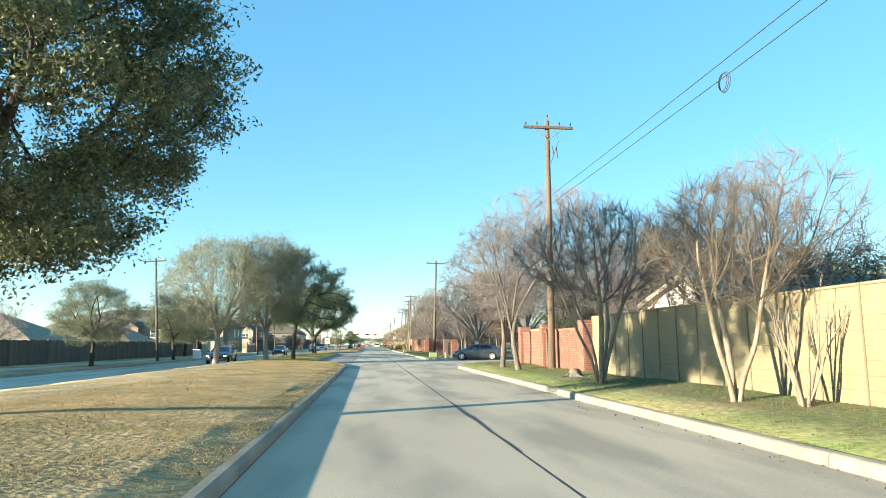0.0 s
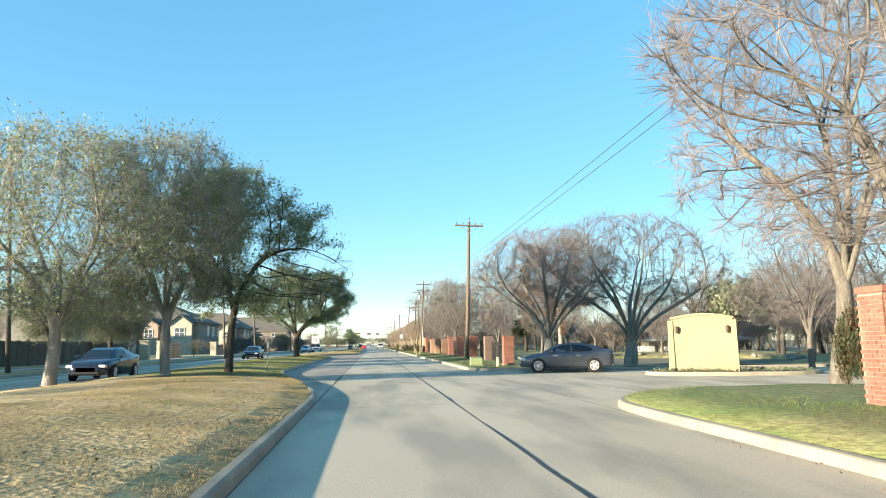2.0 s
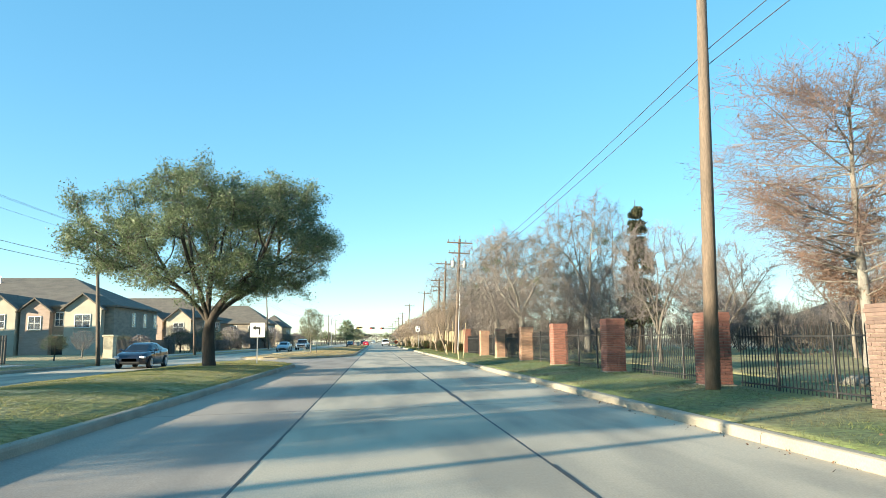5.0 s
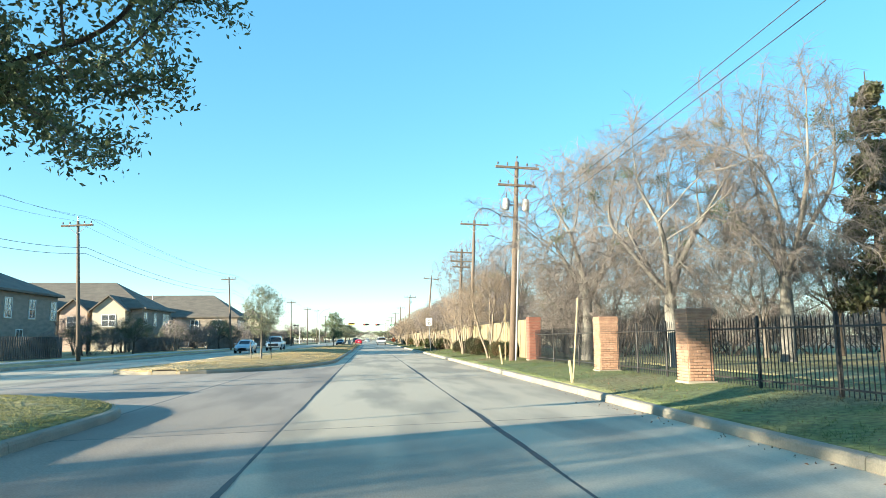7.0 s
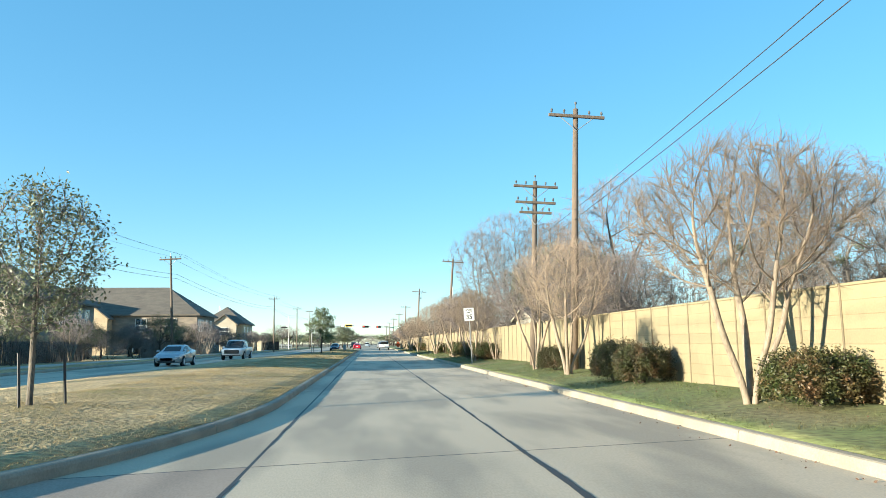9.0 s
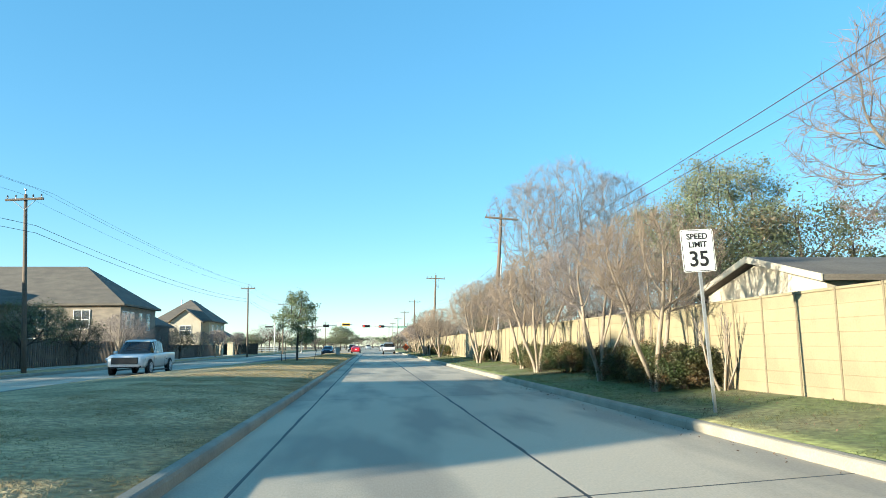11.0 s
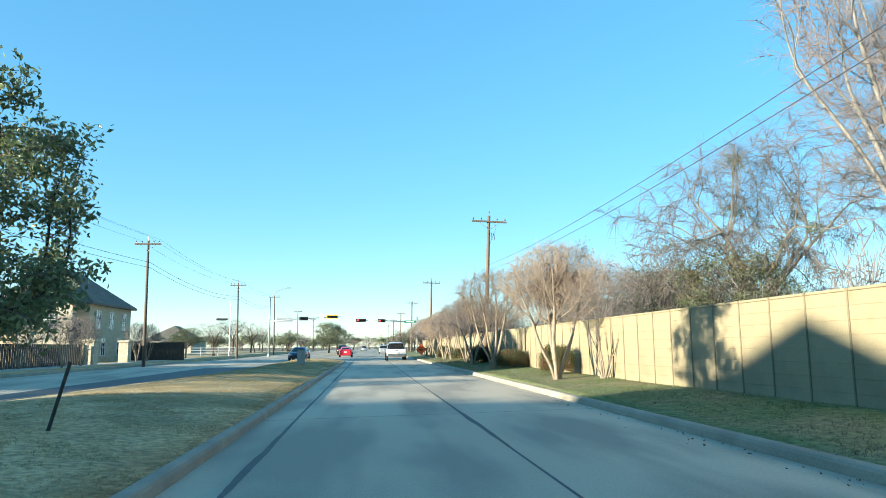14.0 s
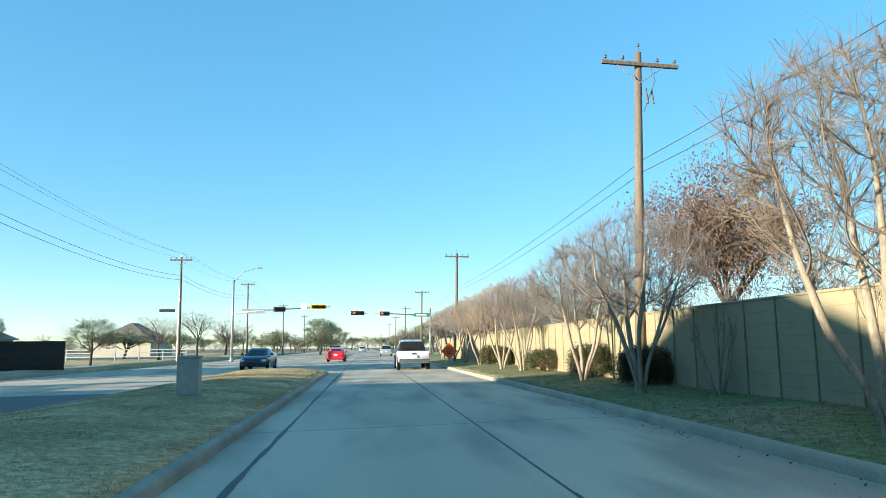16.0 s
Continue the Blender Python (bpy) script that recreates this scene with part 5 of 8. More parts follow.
tree("far_green", 107, 7.0, 7.0, "distant evergreen tree with olive leaves", 1.6,
     [(5, 0.8, 1.3, 0, 0, 0), (5, 0.7, 0.6, 0.10, 0.05, 0.2), (4, 0.8, 0.55, 0.12, 0.02, 0.15), (4, 0.8, 0.5, 0.15, 0.0, 0.1), (0, 0, 0, 0.2, 0, 0)],
     "bark_dark", "twig", "leaf_olive", 3, 0.3, 0.17, 0.1, trunk_r=0.16, fork=0.4, name="tree")

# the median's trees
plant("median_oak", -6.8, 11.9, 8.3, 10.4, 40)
plant("elm_half", -11.0, 52.3, 9.2, 9.0, 10)
plant("elm_half", -7.7, 54.3, 9.6, 7.4, 130)
plant("oak_spray", -6.1, 58.0, 9.1, 10.6, -8)
plant("oak_b", -18.8, 70.5, 6.4, 7.0, 200, label="evergreen oak with dark trunk beside the opposite carriageway")
plant("oak_b", -18.8, 79.5, 6.8, 8.0, 77, label="evergreen oak with dark trunk beside the opposite carriageway")
plant("live_oak", -7.7, 100.9, 9.3, 13.0, 150, label="broad evergreen oak with a rounded dark green crown on the median")
plant("young_elm", -6.2, 136.1, 4.2, 2.7, 20)
plant("young_oak", -5.5, 204.8, 5.2, 3.7, 50)
# verge and corner trees
plant("myrtle_b", 7.0, 12.8, 4.4, 3.8, 15)
plant("myrtle_young", 7.6, 11.6, 2.3, 1.5, 80)
plant("myrtle_a", 6.7, 19.8, 5.3, 5.0, 110)
plant("elm_tall", 6.7, 31.0, 7.0, 6.4, 25)
plant("elm_tall", 6.7, 34.8, 7.0, 6.4, 140)
plant("elm_tall", 12.1, 44.0, 11.4, 11.4, 200, label="large bare tree with thick pale trunk at the street corner")
plant("elm_bare", 14.9, 66.1, 8.9, 12.6, 0)
plant("elm_vase", 10.6, 67.9, 8.3, 10.6, 130)
plant("cypress", 17.5, 90.3, 10.2, 10.8, 0)
plant("conifer", 21.0, 121.0, 12.4, 4.8, 0)
plant("gnarled", 10.5, 127.6, 10.8, 10.6, 60)
plant("gnarled", 11.2, 119.0, 9.6, 10.0, 170)
plant("gnarled", 16.7, 121.0, 12.5, 11.5, 290)
for i, (x, y, h, s, k) in enumerate([
        (6.9, 134.4, 4.7, 3.8, "b"), (7.0, 146.5, 4.5, 3.6, "b"), (6.9, 151.0, 4.3, 3.6, "a"), (6.9, 167.4, 4.3, 3.3, "b"), (7.0, 171.7, 4.5, 3.6, "a"),
        (6.9, 179.5, 4.7, 4.0, "b"), (7.1, 183.3, 4.4, 3.5, "a"), (6.9, 195.2, 4.9, 4.4, "b"), (6.7, 218.8, 4.6, 3.8, "b"),
        (6.6, 230.6, 4.9, 4.0, "b"), (6.8, 239.2, 4.3, 3.8, "a"), (7.1, 244.8, 4.2, 3.4, "b"), (7.2, 254.4, 4.2, 3.4, "a"), (7.0, 258.0, 4.2, 3.4, "b"), (7.1, 265.7, 4.2, 3.6, "b"),
        (7.1, 272.0, 4.2, 3.6, "a"), (7.1, 279.0, 4.2, 3.6, "b"), (7.1, 287.0, 4.2, 3.6, "a")]):
    plant("myrtle_" + k, x, y, h * 1.06, s * 1.2, i * 67 % 360, group="crape myrtles along the fence")
for i, (x, y) in enumerate([(8.0, 166.2), (8.0, 171.0), (8.0, 177.6), (7.9, 195.6), (8.0, 217.6), (7.9, 231.8), (7.9, 237.5)]):
    plant("myrtle_young", x, y, 2.3 + 0.2 * (i % 2), 1.5, i * 80)
for i, (x, y, w0) in enumerate([(7.5, 133.4, 1.5), (7.3, 140.6, 1.5), (7.2, 142.3, 1.4), (7.3, 149.2, 1.3), (7.6, 167.3, 1.5), (7.6, 169.0, 1.4), (7.6, 170.6, 1.5), (7.6, 172.2, 1.4), (7.5, 177.4, 1.6), (7.6, 181.0, 1.6), (7.6, 182.7, 1.3), (7.6, 184.2, 1.5), (7.5, 196.5, 1.5), (7.8, 198.6, 1.2),
                                (7.4, 221.5, 1.2), (7.5, 230.4, 1.4),
                                (7.8, 241.5, 1.5), (8.0, 246.3, 1.5), (7.9, 253.0, 1.4), (7.8, 262.0, 1.5), (7.8, 265.0, 1.5)]):
    plant("shrub" if i % 2 else "shrub_b", x, y, 0.95 + 0.1 * ((i * 7) % 3), w0, i * 50, group="shrubs along the fence")
plant("shrub", 11.2, 41.6, 1.8, 1.1, 0, label="tall unclipped evergreen shrub beside the corner tree")

# ---------------------------------------------------------------- fences and walls
def panel_mesh():
    """A cast panel with shallow level grooves like boards."""
    g = Geo()
    w0, h0, t0, n = 1.165, 2.02, 0.07, 8
    prof = []
    for i in range(n):
        z0, z1 = h0 * i / n, h0 * (i + 1) / n
        prof += [(0.007, z0), (0.0, z0 + 0.008), (0.0, z1 - 0.008), (0.007, z1)]
    ring0 = [(x, 0.01, z) for x, z in prof] + [(t0, 0.01, h0), (t0, 0.01, 0)]
    ring1 = [(x, w0, z) for x, z in prof] + [(t0, w0, h0), (t0, w0, 0)]
    g.loft([ring0, ring1], True)
    return g.mesh("panel", M["tan"])


PANEL = panel_mesh()
POST = Geo().box(-0.022, -0.02, 0, 0.1, 0.02, 2.08, 0.006).mesh("fence_post", M["post_tan"])
CAP = Geo().box(-0.025, 0.04, 2.02, 0.095, 1.16, 2.075, 0.01).mesh("cap_rail", M["tan"])


def panel_fence(name, ya, yb, label):
    f = tagged(new(name), label, "", "", "structure")
    y = ya
    while y < yb:
        z = land(FENCE_X, y) - 0.03
        part("fence_post", POST, None, f, at=pose(FENCE_X, y, z))
        part("panel", PANEL, None, f, at=pose(FENCE_X, y + 0.02, z))
        part("cap_rail", CAP, None, f, at=pose(FENCE_X, y, z))
        y += 1.2
    part("fence_post", POST, None, f, at=pose(FENCE_X, y, land(FENCE_X, y) - 0.03))
    return f


panel_fence("wall_panels_near", -21.4, 25.2, "tan precast panel fence with level board grooves and slim posts")
panel_fence("wall_panels_far", 129.0, 299, "long tan precast panel fence with level board grooves")

BR = (0.205, 0.062, 0.095)      # length, height, depth of a brick


def brick_face(mesh, parent, a, way, length, z0, courses, out):
    """Bricks in running bond over a face: a start, the way along it, its outward normal."""
    step, rise = BR[0] + 0.011, BR[1] + 0.011
    turn = math.degrees(math.atan2(way[1], way[0]))
    for c in range(courses):
        t = -step / 2 if c % 2 else 0.0
        while t < length - 0.02:
            t0, t1 = max(0.0, t), min(length, t + BR[0])
            if t1 - t0 > 0.05:
                mid = (t0 + t1) / 2
                jut = 0.003 * math.sin(c * 12.9 + t * 47)
                p = (a[0] + way[0] * mid + out[0] * jut, a[1] + way[1] * mid + out[1] * jut, z0 + c * rise + BR[1] / 2)
                ob = part("brick", mesh, None, parent, at=pose(*p, 0, 0, turn) @ Matrix.Diagonal(((t1 - t0) / BR[0], 1, 1, 1)))
            t += step


def brick_mesh(material):
    return Geo().box(-BR[0] / 2, -0.02, -BR[1] / 2, BR[0] / 2, 0.02, BR[1] / 2, 0.004).mesh("brick", material)


CLAY = {True: "brick", False: "brick_tan", None: "brick_shaded"}
BRICKS = {k: brick_mesh(M[v]) for k, v in CLAY.items()}
BRICK_RED = BRICKS[True]
PILLARS = []


def pillar(x, y, size, height, red, label):
    """A square brick pillar with a corbelled cap; its bricks are set later in the file."""
    z = land(x, y) - 0.04
    p = thing("brick_pillar", label, "pillar", "brick pillars of the iron fence", pose(x, y, z))
    h = size / 2
    part("core", Geo().box(-h + 0.012, -h + 0.012, 0, h - 0.012, h - 0.012, height - 0.2), M["mortar"], p)
    cap = Geo().box(-h - 0.006, -h - 0.006, height - 0.21, h + 0.006, h + 0.006, height - 0.145, 0.006)
    cap.box(-h - 0.022, -h - 0.022, height - 0.145, h + 0.022, h + 0.022, height - 0.075, 0.006)
    cap.box(-h - 0.008, -h - 0.008, height - 0.075, h + 0.008, h + 0.008, height, 0.01)
    for z0 in (height - 0.345, height - 0.277):
        cap.box(-h, -h, z0, h, h, z0 + 0.06, 0.004)
    part("cap", cap, M[CLAY[red]], p)
    part("footing", Geo().box(-h - 0.06, -h - 0.06, -0.1, h + 0.06, h + 0.06, 0.06, 0.01), M["kerb"], p)
    PILLARS.append((p, h, height, red))
    return p


# None: bricks coloured dark for the shade lying on that pillar
PIL = [(8.55, 70.2, True), (8.6, 77.8, None), (8.3, 83.6, True), (8.0, 90.0, True), (8.0, 97.0, True), (7.95, 103.4, False), (7.95, 110.9, False), (7.9, 117.2, False)]
for x, y, red in PIL:
    pillar(x, y, 0.62, 1.8, red, {True: "red", False: "tan and rose", None: "shade-darkened"}[red] + " brick pillar with a corbelled cap in the iron fence")
pillar(8.1, 128.4, 0.58, 2.12, True, "red brick pillar ending the tan panel fence")

PICKET = Geo().box(-0.008, -0.008, 0, 0.008, 0.008, 1.38).add([(-0.008, -0.008, 1.38), (0.008, -0.008, 1.38), (0.008, 0.008, 1.38), (-0.008, 0.008, 1.38), (0, 0, 1.46)],
                                                             [(0, 1, 4), (1, 2, 4), (2, 3, 4), (3, 0, 4)]).mesh("picket", M["iron"])
IPOST = Geo().box(-0.028, -0.028, -0.1, 0.028, 0.028, 1.52, 0.006).mesh("fence_post", M["iron"])
ends = PIL + [(8.1, 128.4, True)]
for (xa, ya, _), (xb, yb, _) in zip(ends, ends[1:]):
    z = land(xa, ya) - 0.02
    f = thing("iron_fence", "black iron fence with pointed pickets between brick pillars", "fence", "bays of the iron fence", pose(xa + 0.2, ya, z))
    length = yb - ya
    n = int((length - 0.8) / 0.125)
    for i in range(n + 1):
        y = 0.4 + (length - 0.8) * i / n
        part("picket", PICKET, None, f, at=pose(0, y, 0.05))
    for k in range(1, 3):
        part("fence_post", IPOST, None, f, at=pose(0, length * k / 3, 0))
    for zz in (0.16, 1.24):
        part("rail", Geo().box(-0.016, 0.36, zz, 0.016, length - 0.36, zz + 0.035), M["iron"], f)

# brick screen wall beside the first pole
screen = tagged(new("wall_brick_screen"), "red brick screen wall with piers between tan fence and side street", "", "", "structure")
part("core", Geo().box(8.32, 26.6, 0.1, 8.56, 37.6, 1.9), M["mortar"], screen)
part("coping", Geo().box(8.26, 26.6, 1.9, 8.62, 37.6, 2.0, 0.015), M["brick"], screen)
PIERS = []
for y in (26.3, 32.6, 37.4):
    part("pier_core", Geo().box(8.17, y - 0.29, 0.1, 8.71, y + 0.29, 2.14), M["mortar"], screen)
    part("pier_cap", Geo().box(8.14, y - 0.32, 2.14, 8.74, y + 0.32, 2.26, 0.015), M["brick"], screen)
    PIERS.append(y)

# cream entrance wall with its bed
ew = thing("entrance_wall", "cream stucco entrance wall with a curved top and bronze lamps", "wall", "", pose(14.0, 55.2, 0.03, 0, 0, -30) @ Matrix.Diagonal((0.66, 0.9, 0.97, 1)))
top = [(-1.85 + 3.7 * i / 16, 2.35 + 0.16 * math.sin(math.pi * i / 16)) for i in range(17)]
part("wall", Geo().prism([(-1.85, 0.0), (1.85, 0.0)][::-1] + top, -0.35, 0.35), M["entrance"], ew)
part("coping", Geo().loft([[(x * 1.03, -0.42, z), (x * 1.03, 0.42, z), (x * 1.03, 0.42, z + 0.1), (x * 1.03, -0.42, z + 0.1)] for x, z in top], True), M["entrance"], ew)
for x in (-1.9, 1.9):
    part("buttress", Geo().loft([[(x - 0.2, -0.42, 0), (x + 0.2, -0.42, 0), (x + 0.2, 0.42, 0), (x - 0.2, 0.42, 0)], [(x - 0.16, -0.4, 1.6), (x + 0.16, -0.4, 1.6), (x + 0.16, 0.4, 1.6), (x - 0.16, 0.4, 1.6)],
                                 [(x - 0.16, -0.4, 2.3), (x + 0.16, -0.4, 2.3), (x + 0.16, 0.4, 2.3), (x - 0.16, 0.4, 2.3)]]), M["entrance"], ew)
    part("wall_lamp", Geo().lathe([(0.03, 0), (0.1, 0.05), (0.12, 0.25), (0.03, 0.32)], 8, (x * 0.8, -0.46, 1.75)), M["pole_grey"], ew, "bronze wall lamp")
bed = Geo()
bed.loft([[(15.2 + (3.6 - s) * math.cos(a), 55.1 + (1.5 - s) * math.sin(a) - 0.5 * math.cos(a), z) for a in [2 * math.pi * i / 28 for i in range(28)]] for s, z in ((0, -0.02), (0.02, 0.14), (0.1, 0.16), (0.16, 0.14))], False)
setting("kerb_bed", bed, M["kerb"], "rounded kerb round the entrance wall's bed")
setting("bed", Geo().add([(15.2 + 3.45 * math.cos(a), 55.1 + 1.35 * math.sin(a) - 0.5 * math.cos(a), 0.15) for a in [2 * math.pi * i / 28 for i in range(28)]], [tuple(range(28))]), M["mulch"], "dark mulch bed at the entrance wall")

# wooden fence and stone pillars opposite
BOARD = Geo().box(-0.012, 0.004, 0, 0.012, 0.146, 1.78, 0.003).mesh("board", M["wood_fence"])
of = tagged(new("wall_board_fence"), "grey weathered board fence beside the opposite carriageway", "", "", "structure")
for k in range(28):
    y = 18 + k * 2.9
    z = land(-24, y)
    g = Geo()
    for i in range(19):
        h = 1.72 + 0.03 * math.sin(i * 7 + k)
        g.box(-24.012, y + i * 0.152 + 0.003, z - 0.05, -23.988, y + i * 0.152 + 0.149, z + h)
    part("board_bay", g, M["wood_fence"], of)
    part("fence_post", Geo().box(-24.1, y - 0.06, z - 0.1, -23.95, y + 0.06, z + 1.85, 0.01), M["wood_fence"], of)

# ---------------------------------------------------------------- poles and wires
def crossarm(p, z, half, y=0.0, name="crossarm"):
    a = part(name, Geo().box(-half, y - 0.055, z - 0.06, half, y + 0.055, z + 0.06, 0.012), M["pole_grey"], p)
    for x in (-half + 0.12, -half * 0.45, half * 0.45, half - 0.12):
        if abs(x) > 0.25:
            part("insulator", Geo().lathe([(0.02, 0.06), (0.02, 0.12), (0.055, 0.14), (0.04, 0.18), (0.055, 0.2), (0.03, 0.26), (0.0, 0.27)], 8, (x, y, z)), M["ceramic"], a)
    return a


def utility_pole(x, y, top, turn=0, lean=(0, 0), wood="pole", arms=((0.35, 1.15),), cans=0, base_r=0.17, label="", brace=True, extra=""):
    z0 = land(x, y)
    p = thing("utility_pole", label or "brown wooden utility pole with a crossarm and insulators", "utility pole", "utility poles", pose(x, y, z0 - 0.05, lean[0], lean[1], turn))
    h = top - z0
    part("pole", Geo().tube([(0, 0, -0.3), (0, 0, h * 0.5), (0, 0, h)], [base_r, base_r * 0.82, base_r * 0.62], 12), M[wood], p, smooth=True)
    part("pole_top_pin", Geo().lathe([(0.02, 0), (0.02, 0.2), (0.05, 0.22), (0.05, 0.3), (0.0, 0.32)], 8, (0, 0, h)), M["ceramic"], p)
    for dz, half in arms:
        crossarm(p, h - dz, half, -base_r * 0.9)
        if brace:
            for s in (-1, 1):
                part("brace", Geo().tube([(s * half * 0.6, -base_r * 0.9, h - dz - 0.05), (0, -base_r * 0.85, h - dz - 0.6)], 0.018, 6), M["galv"], p)
    for k in range(cans):
        s = -1 if k == 0 else 1
        c = part("transformer", Geo().lathe([(0.0, -0.3), (0.165, -0.3), (0.18, -0.26), (0.18, 0.22), (0.14, 0.3), (0.05, 0.34), (0.0, 0.34)], 14, (s * 0.52, -0.05, h - 2.3)), M["can"], p, "pale grey transformer can", True)
        part("bushing", Geo().lathe([(0.03, 0.36), (0.05, 0.42), (0.03, 0.5), (0.045, 0.54), (0.02, 0.62)], 8, (s * 0.52, -0.05, h - 2.3)), M["ceramic"], c)
        part("bracket", Geo().box(min(0, s * 0.4), -0.09, h - 2.36, max(0, s * 0.4), -0.02, h - 2.28), M["galv"], p)
    if extra == "fuses":
        for s in (0.16, 0.34):
            part("fuse", Geo().tube([(s, -0.2, h - 1.25), (s + 0.05, -0.25, h - 1.75)], 0.035, 8), M["ceramic"], p)
        part("jumper", Geo().tube([(0.3, -0.2, h - 0.5), (0.45, -0.25, h - 1.0), (0.3, -0.25, h - 1.4), (0.1, -0.2, h - 2.0)], 0.014, 5), M["wire"], p)
    if extra == "conduit":
        part("conduit", Geo().tube([(0.16, -0.16, 0.05), (0.16, -0.16, h - 3.2)], 0.055, 8), M["galv"], p, "pale metal conduit up the pole")
    return p


RP = [(8.0, -22.0, 11.0), (7.95, 29.9, 11.45), (7.6, 82.3, 11.35), (7.2, 129.4, 10.6), (7.9, 148.8, 10.8), (7.8, 155.2, 9.3), (8.6, 199.6, 10.8), (8.15, 242.6, 10.65), (8.35, 287.0, 10.2), (8.6, 332.0, 10.3), (8.6, 378.0, 10.4), (8.6, 430, 10.5), (8.6, 490, 10.5)]
utility_pole(*RP[1], lean=(0, 0.6), extra="fuses", label="reddish-brown wooden utility pole with fuses and a crossarm")
utility_pole(*RP[2], lean=(0, 1.8), label="slim sunlit wooden utility pole with a crossarm")
utility_pole(*RP[3], lean=(0, 2.6), arms=((0.35, 1.15), (1.3, 1.0)), cans=2, base_r=0.17, label="wooden utility pole with two crossarms and two transformer cans", extra="conduit")
utility_pole(*RP[4], lean=(0, 2.4), label="wooden utility pole with a crossarm behind the fence")
utility_pole(*RP[5], lean=(0, 2.2), arms=((0.3, 1.1), (1.1, 1.0), (1.6, 0.8)), wood="pole_grey", label="weathered utility pole with three crossarms")
utility_pole(*RP[6], lean=(0, 4.2), arms=((0.35, 1.2),), extra="conduit", label="leaning brown wooden utility pole with a crossarm")
utility_pole(*RP[7], lean=(0, 2.4), arms=((0.45, 1.25),), extra="fuses", label="tan wooden utility pole with jumpers below its crossarm")
for q in RP[8:]:
    utility_pole(*q, lean=(0, 1.0), wood="pole_grey", label="distant wooden utility pole with a crossarm")
LP = [(-19.0, 18.0, 9.6), (-19.0, 66.0, 9.6), (-22.6, 108.8, 9.1), (-17.6, 114.0, 8.4), (-18.5, 141.7, 9.3), (-18.3, 190.4, 9.9), (-17.1, 251.0, 9.9), (-16.8, 288.2, 9.9), (-17.0, 326.0, 11.0), (-17.0, 370, 10.5), (-17.0, 420, 10.5)]
for i, q in enumerate(LP[1:]):
    utility_pole(*q, wood="pole_grey", lean=(0, -3.2 if i < 5 else -0.6), arms=((0.3, 1.0),) if i != 1 else ((0.3, 1.0), (1.1, 0.6)), base_r=0.14, label="dark weathered utility pole beside the opposite carriageway")


def wire(name, a, b2, sag, r, label, n=14):
    g = Geo()
    a, b2 = Vector(a), Vector(b2)
    pts = []
    for i in range(n + 1):
        t = i / n
        p = a.lerp(b2, t)
        p.z -= 4 * sag * t * (1 - t)
        pts.append(p)
    g.tube(pts, r, 5)
    ob = new(name, g.mesh(name, M["wire"]))
    return tagged(ob, label, "wire", "overhead wires")


HOOK = {0: (8.2, 8.0), 1: (8.15, 7.95), 2: (8.1, 8.38), 3: (7.85, 7.45), 6: (8.75, 6.95), 7: (8.6, 7.12), 8: (8.6, 7.0), 9: (8.8, 7.0), 10: (8.8, 7.0)}
SAG = {0: 0.2, 1: 0.12, 2: 0.32, 3: 0.95, 6: 0.5}
main = [0, 1, 2, 3, 6, 7, 8, 9, 10]
for a, b2 in zip(main, main[1:]):
    for dz in (0.0, -0.38):
        wire("cable", (HOOK[a][0], RP[a][1], HOOK[a][1] + dz), (HOOK[b2][0], RP[b2][1], HOOK[b2][1] + dz), SAG.get(a, 0.35), 0.011, "black overhead cable sagging between utility poles")
left = [LP[i] for i in (1, 3, 4, 5, 6, 7, 8, 9)]
for a, b2 in zip(left, left[1:]):
    for s, dz in ((-0.85, 0.0), (0.0, 0.25), (0.85, 0.0)):
        wire("power_line", (a[0] + s, a[1], a[2] + dz), (b2[0] + s, b2[1], b2[2] + dz), 0.6, 0.007, "thin overhead power line beside the opposite carriageway")
    for dz in (-1.8, -2.2):
        wire("telephone_line", (a[0] + 0.1, a[1], a[2] + dz), (b2[0] + 0.1, b2[1], b2[2] + dz), 0.7, 0.013, "thin black telephone cable below the power lines")

coil = thing("cable_coil", "loose ring of spare black cable hanging from the overhead line", "cable", "", pose(8.2, 14.7, 7.35))
for k in range(3):
    rr = 0.2 + 0.02 * k
    part("loop", Geo().tube([(0.03 * k, rr * math.cos(2 * math.pi * i / 20), rr * math.sin(2 * math.pi * i / 20)) for i in range(21)], 0.009, 5), M["wire"], coil)
# ---------------------------------------------------------------- houses
def window(parent, x, y, z, w0, h0, face):
    """A window on a wall: face 'south' looks along -y, 'east' along +x."""
    turn = 0 if face == "south" else 90
    m = pose(x, y, z, 0, 0, turn)
    wnd = part("window", Geo().box(-w0 / 2, -0.02, 0, w0 / 2, 0.05, h0), M["dark"], parent, at=m)
    fr = Geo().box(-w0 / 2 - 0.07, -0.07, -0.07, -w0 / 2, 0.02, h0 + 0.07).box(w0 / 2, -0.07, -0.07, w0 / 2 + 0.07, 0.02, h0 + 0.07)
    fr.box(-w0 / 2, -0.07, h0, w0 / 2, 0.02, h0 + 0.07).box(-w0 / 2, -0.07, -0.07, w0 / 2, 0.02, 0.0).box(-w0 / 2, -0.06, h0 / 2 - 0.03, w0 / 2, 0.02, h0 / 2 + 0.03).box(-0.025, -0.06, 0, 0.025, 0.02, h0)
    part("window_frame", fr, M["white"], wnd)
    part("pane", Geo().box(-w0 / 2, -0.04, 0, w0 / 2, -0.03, h0), M["window"], wnd)
    part("sill", Geo().box(-w0 / 2 - 0.1, -0.12, -0.13, w0 / 2 + 0.1, 0.0, -0.07), M["stone"], wnd)


